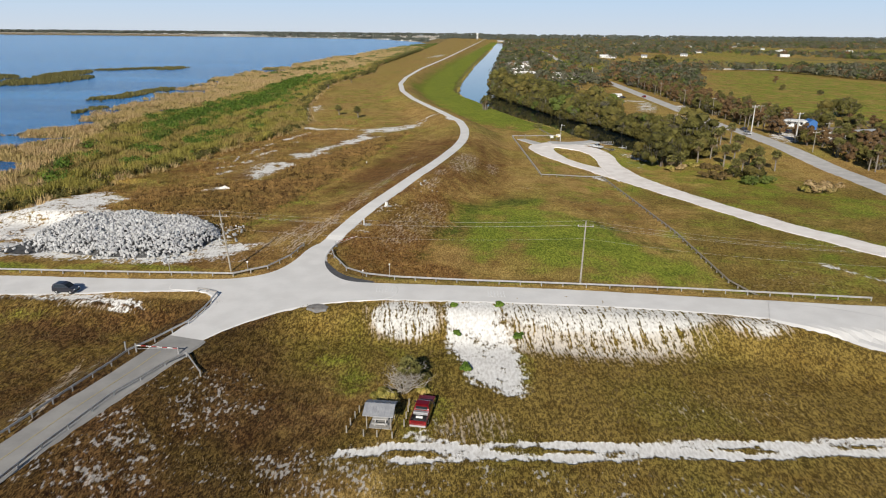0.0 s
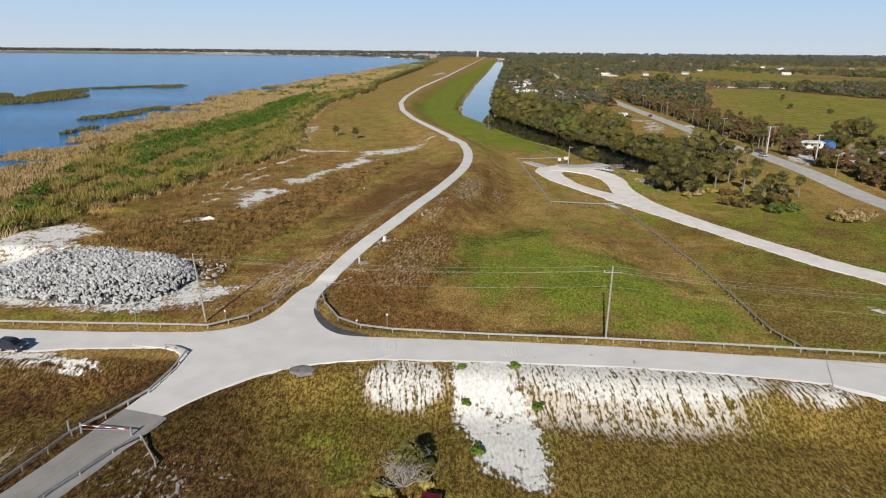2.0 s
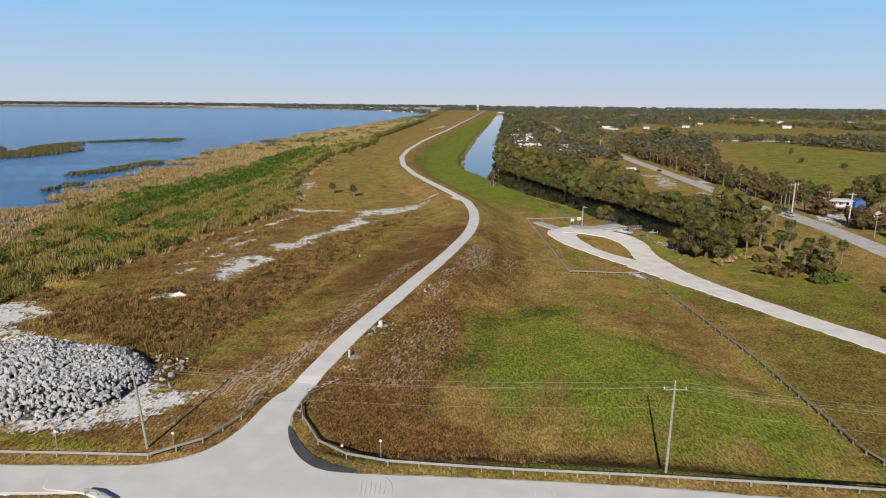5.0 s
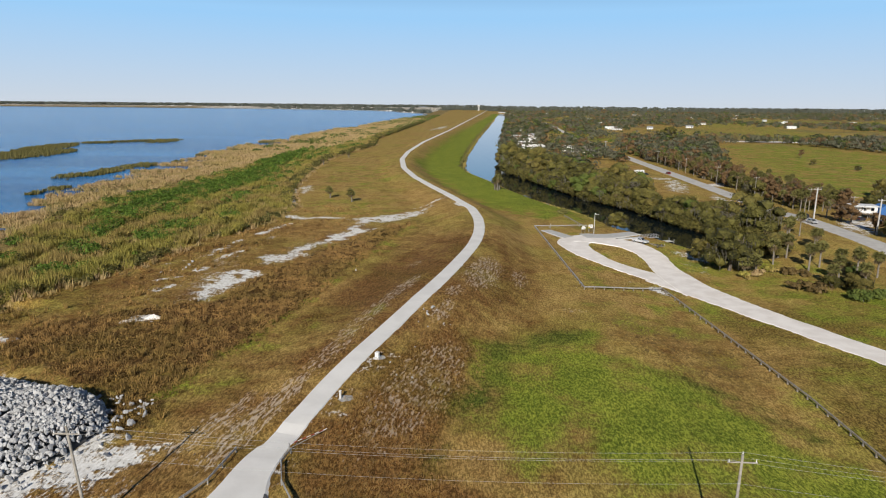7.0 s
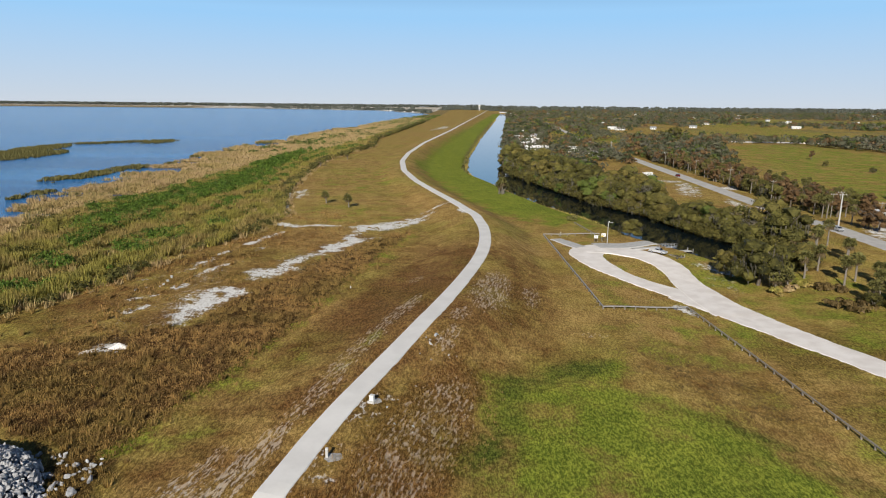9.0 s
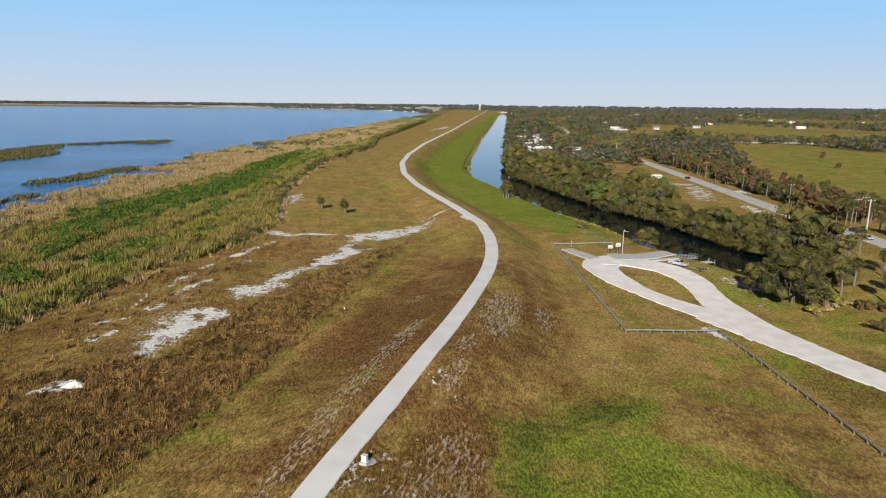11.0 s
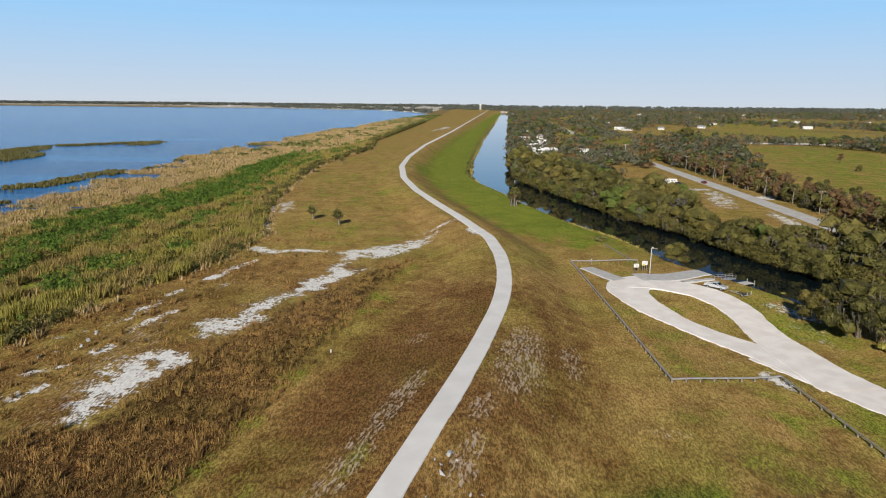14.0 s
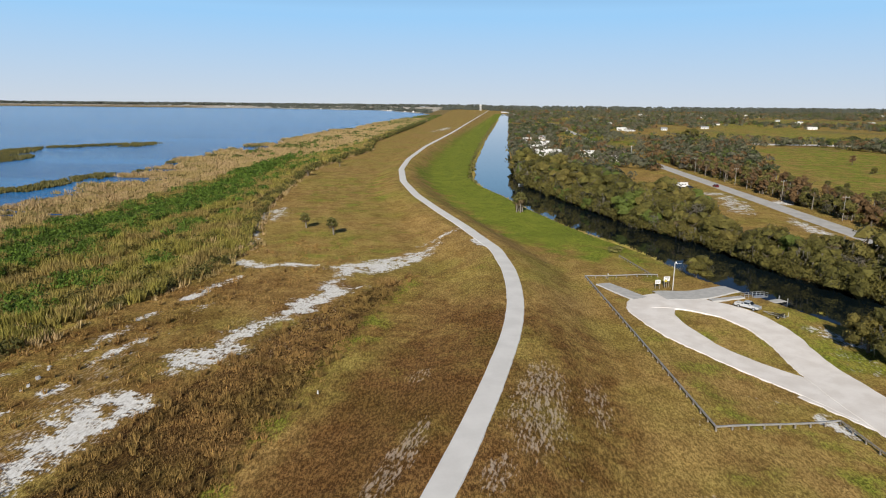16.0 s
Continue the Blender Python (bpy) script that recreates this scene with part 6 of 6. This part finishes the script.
dead_tree(-5.6, 66)
palm(-4.9, 67.6, 0, 0.85, 20, "young cabbage palm beside a dead tree", "lone palms")
for x, y, r, leafy, label in ((-7.6, 64.2, 1.1, REED_GREEN, "yellowish low bush behind the shelter"), (-3.4, 66.2, 0.7, REED_GREEN, "olive low bush behind the shelter"), (-3.6, 69.6, 0.8, LEAF_OAK, "dark bush beside a dead tree"), (9.5, 80.5, 0.6, LEAF_SHRUB, "green weeds on the sandy slope"), (106, 184, 3.0, REED_TAN, "round dry tan bush on the grass"), (109, 187, 2.2, REED_GREEN, "round olive bush on the grass"), (103, 186, 1.8, REED_GREEN, "round olive bush on the grass"), (36, 303, 1.7, LEAF_PALM, "low olive bush on the canal bank"), (71.5, 255, 1.9, REED_GREEN, "tall grassy bush on the canal bank"), (79, 204, 1.8, GRASS_DARK, "dry brown bush by the thicket"), (83, 201, 2.4, GRASS_DARK, "dry brown bush by the thicket"), (84, 219, 1.7, GRASS_DARK, "dry brown bush among palms"), (88, 217, 1.5, GRASS_DARK, "dry brown bush among palms"), (81, 221, 1.4, REED_GREEN, "olive bush among palms"), (95, 196, 2.2, LEAF_BRIGHT, "dense green bush by the thicket"), (0.2, 86.5, 0.5, LEAF_SHRUB, "green weeds on the sandy slope"), (0.8, 81, 0.55, LEAF_SHRUB, "green weeds on the sandy slope"), (2.2, 72, 0.7, LEAF_SHRUB, "green weeds on the sandy slope"), (7.2, 87.2, 0.6, LEAF_SHRUB, "green weeds on the sandy slope"), (75, 216, 1.7, REED_TAN, "dry reedy bush under the oak"), (71, 214, 1.5, REED_GREEN, "reedy bush under the oak"), (90, 194, 2.6, LEAF_BRIGHT, "dense green bush by the thicket")):
    rng_b = np.random.default_rng(int(abs(x * 10) + y))
    b = thing("bush", label, "bush", x, y, None, 0)
    n = 12
    c = np.stack([rng_b.normal(0, r * 0.45, n), rng_b.normal(0, r * 0.45, n), r * (0.25 + 0.7 * rng_b.random(n))], -1)
    v, f = leaves(c, np.full(n, r * 0.5), 60, 0.28 * r ** 0.5, rng_b)
    under("foliage", mesh_of("foliage", v, f, leafy), b)
    part("stem", tubed((0, 0, -0.2), (0, 0, r * 0.6), 0.08, 0.04, 6), BARK, b)


# ---- vehicles ----
def wheels(ob, spots, r, wide):
    for x, y in spots:
        t = part("tyre", tubed((x, y - wide / 2, r), (x, y + wide / 2, r), r, r, 16), RUBBER, ob)
        s = 1 if y > 0 else -1
        part("rim", tubed((x, y + s * (wide / 2 - 0.03), r), (x, y + s * (wide / 2 + 0.015), r), r * 0.62, r * 0.5, 12), ALUMINIUM, t)


def pickup(x, y, turn, mat, label, load=False, group=""):
    ob = thing("pickup_truck", label, "pickup truck", x, y, h(x, y) + 0.14, turn, group)
    w = 0.98
    bm = bmesh.new()
    prism(bm, ((-2.85, 0.5), (2.8, 0.5), (2.88, 0.75), (2.8, 1.02), (1.35, 1.14), (-0.75, 1.14), (-0.8, 0.62), (-2.75, 0.62)), -w, w, 0.04)
    part("body", bm, mat, ob)
    bm = bmesh.new()
    prism(bm, ((-0.75, 1.14), (1.3, 1.14), (0.55, 1.78), (0.3, 1.84), (-0.4, 1.84), (-0.68, 1.78)), -0.93, 0.93, 0.17)
    part("cab", bm, mat, ob)
    for s in (-1, 1):
        part("bed_side", boxed(-1.8, s * 0.92, 0.86, 2.05, 0.09, 0.56, 0.03), mat, ob)
        part("side_window", boxed(0.1, s * 0.86, 1.45, 1.25, 0.03, 0.42, 0.01, turn=Matrix.Rotation(s * 0.24, 4, "X")), GLASS, ob)
        part("tail_light", boxed(-2.86, s * 0.85, 0.9, 0.05, 0.14, 0.32, 0.01), RED, ob)
        part("headlight", boxed(2.84, s * 0.72, 0.86, 0.08, 0.36, 0.2, 0.02), WHITE, ob)
        part("mirror", boxed(0.95, s * 1.08, 1.22, 0.12, 0.2, 0.18, 0.03), DARK, ob)
    part("tailgate", boxed(-2.82, 0, 0.86, 0.08, 1.78, 0.54, 0.03), mat, ob)
    part("bed_floor", boxed(-1.8, 0, 0.64, 1.98, 1.74, 0.05), DARK, ob)
    part("windshield", boxed(0.98, 0, 1.47, 0.03, 1.55, 0.78, 0.01, turn=Matrix.Rotation(-0.87, 4, "Y")), GLASS, ob)
    part("rear_window", boxed(-0.74, 0, 1.48, 0.03, 1.35, 0.4, 0.01, turn=Matrix.Rotation(0.12, 4, "Y")), GLASS, ob)
    part("rear_bumper", boxed(-2.95, 0, 0.52, 0.18, 1.85, 0.2, 0.04), ALUMINIUM, ob)
    part("front_bumper", boxed(2.92, 0, 0.52, 0.16, 1.85, 0.24, 0.04), ALUMINIUM, ob)
    wheels(ob, ((1.85, 0.86), (1.85, -0.86), (-1.75, 0.86), (-1.75, -0.86)), 0.39, 0.26)
    if load:
        part("tool_box", boxed(-1.05, 0, 1.06, 0.5, 1.75, 0.32, 0.04), ALUMINIUM, ob, "silver tool box behind the cab")
        part("cargo", boxed(-1.5, 0.1, 0.76, 0.3, 0.8, 0.2, 0.05), WHITE, ob, "white load in the bed")
    return ob


def hatchback(x, y, turn, mat, label, group="", boxy=1.0):
    ob = thing("car", label, "car", x, y, h(x, y) + 0.14, turn, group)
    bm = bmesh.new()
    prism(bm, ((-2.05, 0.35), (2.05, 0.35), (2.12, 0.6), (2.0, 0.88), (1.05, 1.02), (-2.05, 1.05), (-2.12, 0.7)), -0.89, 0.89, 0.05)
    part("body", bm, mat, ob)
    bm = bmesh.new()
    prism(bm, ((-2.0, 1.04), (1.1, 1.0), (0.35, 1.56), (-0.2, 1.63 * boxy), (-1.6, 1.6 * boxy), (-1.9, 1.45)), -0.84, 0.84, 0.15)
    part("cab", bm, mat, ob)
    for s in (-1, 1):
        part("side_window", boxed(-0.55, s * 0.79, 1.32, 2.1, 0.03, 0.36, 0.01, turn=Matrix.Rotation(s * 0.25, 4, "X")), GLASS, ob)
        part("headlight", boxed(2.05, s * 0.66, 0.76, 0.1, 0.34, 0.18, 0.03), WHITE, ob)
        part("tail_light", boxed(-2.09, s * 0.72, 1.0, 0.06, 0.14, 0.36, 0.02), RED, ob)
        part("mirror", boxed(0.7, s * 0.96, 1.08, 0.12, 0.16, 0.14, 0.03), DARK, ob)
    part("windshield", boxed(0.74, 0, 1.3, 0.03, 1.4, 0.8, 0.01, turn=Matrix.Rotation(-0.93, 4, "Y")), GLASS, ob)
    part("rear_window", boxed(-1.97, 0, 1.3, 0.03, 1.25, 0.4, 0.01, turn=Matrix.Rotation(0.2, 4, "Y")), GLASS, ob)
    part("bumper", boxed(2.1, 0, 0.45, 0.12, 1.6, 0.2, 0.04), DARK, ob)
    wheels(ob, ((1.3, 0.79), (1.3, -0.79), (-1.3, 0.79), (-1.3, -0.79)), 0.33, 0.22)
    return ob


hatchback(-61.2, 88.7, -3, CAR_DARK, "dark compact car parked at the edge of the road", boxy=1.04).scale = (0.88, 0.92, 0.95)
pickup(-2.9, 60.8, 82, CAR_RED, "red pickup truck with a silver tool box in the grass", True)
pickup(53.2, 251.6, -47, CAR_SILVER, "silver pickup truck hitched to a boat trailer").scale = (0.92, 0.92, 0.92)
hatchback(113.5, 472, 20, CAR_DARK, "dark car parked beside a camper", "parked cars")
hatchback(130.5, 480, 95, CAR_RED, "dark red car on the highway", "cars on the highway")
hatchback(132.0, 306, 95, CAR_DARK, "dark car on the highway", "cars on the highway")
hatchback(128.0, 292, -85, CAR_SILVER, "grey car on the highway", "cars on the highway")
hatchback(150, 299, 30, CAR_DARK, "dark car parked beside a house", "parked cars")
hatchback(153, 292, 40, CAR_DARK, "dark car parked beside a house", "parked cars")


def boat_trailer(x, y, turn):
    ob = thing("boat_trailer", "empty dark boat trailer behind a pickup truck", "trailer", x, y, h(x, y) + 0.14, turn)
    for s in (-1, 1):
        part("frame_rail", tubed((-2.2, 0.75 * s, 0.5), (1.2, 0.7 * s, 0.5), 0.06, 0.06, 6), STEEL, ob)
        part("draw_bar", tubed((1.2, 0.7 * s, 0.5), (2.9, 0, 0.5), 0.06, 0.06, 6), STEEL, ob)
        part("bunk", boxed(-0.6, 0.4 * s, 0.66, 2.8, 0.14, 0.1, 0.02), DARK, ob)
        part("fender", boxed(-0.9, 0.98 * s, 0.78, 1.0, 0.26, 0.06, 0.02), DARK, ob)
        part("guide", tubed((-2.0, 0.85 * s, 0.5), (-2.0, 0.85 * s, 1.3), 0.04, 0.04, 6), WHITE, ob)
    for k in (-2.0, -0.6, 0.9):
        part("cross_member", tubed((k, -0.75, 0.48), (k, 0.75, 0.48), 0.05, 0.05, 6), STEEL, ob)
    wheels(ob, ((-0.9, 0.98), (-0.9, -0.98)), 0.3, 0.2)


boat_trailer(57.2, 246.6, 128)


def camper(x, y, turn):
    ob = thing("camper_van", "white camper van parked beside the highway lot", "camper", x, y, None, turn)
    bm = bmesh.new()
    prism(bm, ((-3.4, 0.6), (3.2, 0.6), (3.4, 1.5), (2.9, 2.2), (3.0, 3.0), (-3.4, 3.05)), -1.15, 1.15, 0.05)
    part("body", bm, WHITE, ob)
    for s in (-1, 1):
        for k in (-2.2, -0.4, 1.3):
            part("side_window", boxed(k, s * 1.13, 2.0, 1.0, 0.03, 0.5, 0.01), GLASS, ob)
    part("windshield", boxed(3.2, 0, 1.85, 0.04, 1.8, 0.65, 0.01, turn=Matrix.Rotation(-0.6, 4, "Y")), GLASS, ob)
    part("roof_vent", boxed(-0.8, 0, 3.12, 0.7, 0.5, 0.2, 0.04), WHITE, ob)
    wheels(ob, ((2.2, 1.05), (2.2, -1.05), (-1.9, 1.05), (-1.9, -1.05)), 0.4, 0.26)


camper(110.5, 476, 15)


# ---- floating dock ----
def gangway():
    ob = thing("gangway", "aluminium gangway with railings down to a floating dock", "gangway", 55.4, 259.6, -2.75, 17)
    part("deck", boxed(3.2, 0, -0.02, 6.6, 1.3, 0.12, 0.02), ALUMINIUM, ob)
    for s in (-1, 1):
        part("handrail", tubed((0, 0.65 * s, 1.05), (6.4, 0.65 * s, 1.05), 0.045, 0.045, 6), ALUMINIUM, ob)
        part("mid_rail", tubed((0, 0.65 * s, 0.55), (6.4, 0.65 * s, 0.55), 0.035, 0.035, 6), ALUMINIUM, ob)
        for k in range(7):
            part("baluster", tubed((k * 1.066, 0.65 * s, 0), (k * 1.066, 0.65 * s, 1.05), 0.035, 0.035, 6), ALUMINIUM, ob)
    dock = thing("floating_dock", "grey floating dock on the dark canal", "dock", 62.4, 262.4, CANAL_Z, 24)
    part("deck", boxed(2.2, 0, 0.42, 6.0, 2.2, 0.16, 0.02), CONCRETE, dock)
    for k in (-0.2, 2.2, 4.6):
        part("float", boxed(k, 0, 0.12, 1.6, 1.9, 0.5, 0.1), DARK, dock)
    for s in (-1, 1):
        part("pile", tubed((5.3, 1.2 * s, -2.2), (5.3, 1.2 * s, 1.2), 0.12, 0.12, 8), STEEL, dock)


gangway()
for x, y, t in ((29, 538, 20), (25, 486, 60), (33, 660, 10)):
    d = thing("boat_dock", "small white dock and boat on the canal", "dock", x, y, CANAL_Z, t)
    part("deck", boxed(0, 0, 0.6, 7, 2.2, 0.14, 0.02), CONCRETE, d)
    bm = bmesh.new()
    prism(bm, ((-2.6, 0.1), (2.2, 0.1), (3.0, 0.9), (-2.7, 0.8)), -0.95, 0.95, -0.1)
    part("boat_hull", bm, WHITE, d, m=pose(0, 2.4, 0))
    for k in (-3, 0, 3):
        part("pile", tubed((k, -1.1, -2.2), (k, -1.1, 1.2), 0.12, 0.12, 8), TIMBER, d)


# ---- houses ----
def house(x, y, turn, w, d, tall, wall_mat, roof_mat, label, group="far houses"):
    ob = thing("house", label, "house", x, y, None, turn, group)
    part("wall", boxed(0, 0, tall / 2 - 0.2, w, d, tall + 0.4, 0.03), wall_mat, ob)
    bm = bmesh.new()
    e = 0.5
    prism(bm, ((-d / 2 - e, tall - 0.05), (0, tall + d * 0.28), (d / 2 + e, tall - 0.05), (d / 2 + e, tall + 0.12), (0, tall + d * 0.28 + 0.2), (-d / 2 - e, tall + 0.12)), -w / 2 - e, w / 2 + e)
    part("roof", bm, roof_mat, ob, m=pose(0, 0, 0, 0, 0, 90))
    bm = bmesh.new()
    prism(bm, ((-d / 2, tall), (d / 2, tall), (0, tall + d * 0.27)), -w / 2 + 0.02, w / 2 - 0.02)
    part("gable", bm, wall_mat, ob, m=pose(0, 0, 0, 0, 0, 90))
    part("door", boxed(0, -d / 2 - 0.02, 1.0, 0.95, 0.06, 2.0, 0.01), BROWNROOF, ob)
    for k in (-0.33, 0.33):
        part("window", boxed(k * w, -d / 2 - 0.02, 1.5, 1.3, 0.05, 1.0, 0.01), GLASS, ob)
    return ob


rng_h = np.random.default_rng(21)
for x, y, t, w, d, roof in ((62, 690, 8, 22, 11, WHITE), (58, 755, 15, 18, 10, WHITE), (97, 692, -10, 12, 8, WHITE), (105, 676, 20, 12, 8, CONCRETE), (46, 640, 60, 12, 8, WHITE), (112, 640, 5, 11, 7, CONCRETE), (72, 830, 0, 16, 9, WHITE), (60, 900, 10, 14, 8, WHITE), (84, 960, 20, 14, 8, ROOFING), (75, 1080, 10, 14, 8, WHITE)):
    house(x, y, t, w, d, 3.0, WHITE, roof, "white low house with a pale roof among the trees", "houses by the canal")
for k in range(48):
    y = 1250 + 2400 * rng_h.random() ** 1.3
    x = 150 + (0.62 * y - 150) * rng_h.random()
    s = 1 + y / 9000
    house(x, y, rng_h.random() * 60 - 30, (9 + 7 * rng_h.random()) * s, 7 * s, 2.6 * s, WHITE, (WHITE, ROOFING, BROWNROOF, WHITE)[k % 4], "pale farmhouse far off between woods")
for k in range(110):
    x = -2300 + 2050 * rng_h.random() ** 0.85
    y = float(far_shore(np.array([min(x, -172)]))[0]) + 120 + 500 * rng_h.random()
    house(x, min(y, 4900), rng_h.random() * 40 - 20, 6 + 8 * rng_h.random() ** 2, 7, 2.4 + 1.6 * rng_h.random(), WHITE, (WHITE, ROOFING, WHITE)[k % 3], "white building in a town across the lake", "town across the lake")


def stilt_house(x, y, turn):
    ob = thing("stilt_house", "white house with a porch and a blue tarpaulin over it", "house", x, y, None, turn)
    part("wall", boxed(0, 0, 3.6, 9, 6, 2.6, 0.03), WHITE, ob)
    part("roof", boxed(0, 0, 5.05, 10, 7.2, 0.3, 0.05), WHITE, ob)
    for px in (-4, -1.4, 1.4, 4):
        for py in (-2.6, 2.6):
            part("stilt", boxed(px, py, 1.1, 0.25, 0.25, 2.8, 0.02), TIMBER, ob)
    part("porch_deck", boxed(-1, -4.0, 2.3, 8, 2.2, 0.18, 0.02), TIMBER, ob)
    for k in range(6):
        part("porch_post", boxed(-4.6 + k * 1.45, -5.0, 3.6, 0.12, 0.12, 2.7, 0.01), WHITE, ob)
    part("porch_roof", boxed(-1, -4.0, 5.0, 8.4, 2.6, 0.14, 0.02), WHITE, ob)
    for k in (-2.6, 0.2, 2.8):
        part("window", boxed(k, -3.02, 3.8, 1.2, 0.05, 1.1, 0.01), GLASS, ob)
    bm = bmesh.new()
    prism(bm, ((-2.2, 0), (2.2, 0), (2.0, 3.6), (0.2, 4.6), (-2.0, 3.4)), -3.2, 3.2, 0.3)
    part("tarpaulin", bm, BLUETARP, ob, "crumpled blue tarpaulin", pose(6.8, -0.5, 1.3, 0, 0, 10))


stilt_house(156, 309, -12)
house(171, 277, 20, 13, 8, 2.8, WHITE, ROOFING, "white bungalow with a grey roof among palms", "houses by the highway")
house(163, 285, 20, 9, 7, 2.8, WHITE, BROWNROOF, "small house with a brown roof among palms", "houses by the highway")


def water_tower(x, y):
    ob = thing("water_tower", "pale water tower on legs on the far skyline", "water tower", x, y)
    for k in range(6):
        a = k * math.pi / 3
        part("leg", tubed((6 * math.cos(a), 6 * math.sin(a), -0.5), (4.5 * math.cos(a), 4.5 * math.sin(a), 26), 0.5, 0.5, 6), WHITE, ob)
    bm = bmesh.new()
    bmesh.ops.create_uvsphere(bm, u_segments=16, v_segments=10, radius=7, matrix=pose(0, 0, 29) @ Matrix.Diagonal((1, 1, 0.8, 1)))
    part("tank", bm, WHITE, ob)
    part("riser", tubed((0, 0, -0.5), (0, 0, 25), 1.2, 1.2, 8), WHITE, ob)
    part("vent", tubed((0, 0, 34.2), (0, 0, 36), 0.8, 0.5, 8), WHITE, ob)


water_tower(64, 3950)


# ---- rocks ----
def rock_mesh(seed, material):
    rng = np.random.default_rng(seed)
    bm = bmesh.new()
    bmesh.ops.create_icosphere(bm, subdivisions=1, radius=1)
    for v in bm.verts:
        v.co = Vector(v.co) * (0.62 + 0.76 * rng.random())
        v.co.z *= 0.8
        v.co.x *= 1.15
    me = bpy.data.meshes.new("rock")
    bm.to_mesh(me)
    bm.free()
    me.materials.append(material)
    return me


def pile_height(u, v):
    """Height of the heap over its long (u) and short (v) axis."""
    e = np.maximum(np.abs(u / 17.8) ** 3, 0) + np.abs(v / 11.5) ** 2.4
    return 4.0 * np.clip(1 - e, 0, 1) ** 0.6 * (0.9 + 0.12 * np.sin(u * 0.5) * np.cos(v * 0.4))


def rock_pile(x, y, turn):
    rng = np.random.default_rng(31)
    ob = thing("rock_pile", "long heap of pale grey quarried limestone boulders", "rock pile", x, y, None, turn)
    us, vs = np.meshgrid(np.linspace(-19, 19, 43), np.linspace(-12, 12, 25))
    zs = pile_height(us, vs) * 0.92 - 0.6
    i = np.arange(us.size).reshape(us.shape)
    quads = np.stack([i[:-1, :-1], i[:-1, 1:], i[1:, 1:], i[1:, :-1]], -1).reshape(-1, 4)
    # core under the boulders, coloured dark as the shade in their gaps
    under("core", mesh_of("core", np.stack([us.ravel(), vs.ravel(), zs.ravel()], -1), quads, GAP_SHADE), ob)
    n = 7600
    u, v = rng.uniform(-19.2, 19.2, n), rng.uniform(-12.5, 12.5, n)
    z = pile_height(u, v)
    ok = (z > 0.05) | (rng.random(n) < 0.10)
    u, v, z = u[ok], v[ok], z[ok]
    size = 0.17 + 0.27 * rng.random(len(u)) ** 1.7
    order = np.argsort(-(u * 0.9 - v + size * 4))
    shapes = [rock_mesh(100 + k, LIMESTONE_PIECE) for k in range(10)]
    rest_v, rest_f = [], []
    for rank, k in enumerate(order):
        m = Matrix.LocRotScale((u[k], v[k], z[k] + 0.05 + 0.13 * rng.normal()), Euler(rng.random(3) * 6.28), (size[k], size[k] * (0.7 + 0.5 * rng.random()), size[k] * 0.85))
        me = shapes[k % 10]
        if rank < 300:
            under("rock", me, ob).matrix_basis = m
        else:
            co = np.array([m @ p.co for p in me.vertices])
            fs = np.array([tuple(p.vertices) for p in me.polygons])
            rest_v.append(co)
            rest_f.append(fs + rest_count[0])
            rest_count[0] += len(co)
    tagged(under("rock_rubble", mesh_of("rock_rubble", np.vstack(rest_v), np.vstack(rest_f), LIMESTONE), ob), kind="stuff")


rest_count = [0]
rock_pile(-65.3, 116.8, -10)

STONES = [rock_mesh(200 + k, LIMESTONE_PIECE) for k in range(5)]
rng_s = np.random.default_rng(41)


def loose_stones(n, x0, y0, sx, sy, lo, hi, group):
    for k in range(n):
        x, y = x0 + rng_s.normal() * sx, y0 + rng_s.normal() * sy
        s = lo + (hi - lo) * rng_s.random() ** 2
        ob = new("stone", STONES[k % 5])
        ob.matrix_basis = Matrix.LocRotScale((x, y, h(x, y) + s * 0.25), Euler((rng_s.random(), rng_s.random(), rng_s.random() * 6)), (s, s, s * 0.6))
        tagged(ob, "pale limestone boulder lying in the grass", "stone", group)


def sand_mound(x, y, wide, tall, seed):
    """A low lumpy heap of white sand."""
    rng = np.random.default_rng(seed)
    a, k = np.meshgrid(np.linspace(0, 2 * np.pi, 20, endpoint=False), np.linspace(0, 1, 8))
    lump = 1 + 0.22 * np.sin(2 * a + rng.random() * 6) + 0.14 * np.sin(5 * a + rng.random() * 6)
    hx, hy = np.cos(a) * k * wide * lump * 1.3, np.sin(a) * k * wide * lump * 0.8
    hz = tall * (1 - k) ** 0.8 * (0.8 + 0.4 * rng.random(a.shape)) - 0.12 * k
    i = np.arange(160).reshape(8, 20)
    quads = np.stack([i[:-1], i[1:], np.roll(i[1:], -1, 1), np.roll(i[:-1], -1, 1)], -1).reshape(-1, 4)
    ob = new("sand_mound", mesh_of("sand_mound", np.stack([hx.ravel(), hy.ravel(), hz.ravel()], -1), quads, SHELL))
    ob.matrix_basis = pose(x, y, h(x, y), 0, 0, 25)
    tagged(ob, "low lumpy mound of white sand in the grass", "sand mound", "sand mounds")


sand_mound(-61.2, 159.5, 1.3, 0.75, 1)
sand_mound(-65.4, 157.2, 0.9, 0.35, 2)
loose_stones(3, -62, 158, 1.6, 1.0, 0.15, 0.35, "stones in the rough grass")
loose_stones(9, -45.5, 116, 1.5, 4, 0.25, 0.6, "stones beside the rock heap")
loose_stones(10, -7.5, 163, 2.0, 5, 0.15, 0.5, "stones on the levee slope")
loose_stones(8, -70, 196, 4, 6, 0.2, 0.5, "stones in the rough grass")
loose_stones(7, -12.5, 141, 2.0, 4, 0.15, 0.35, "stones on the levee slope")
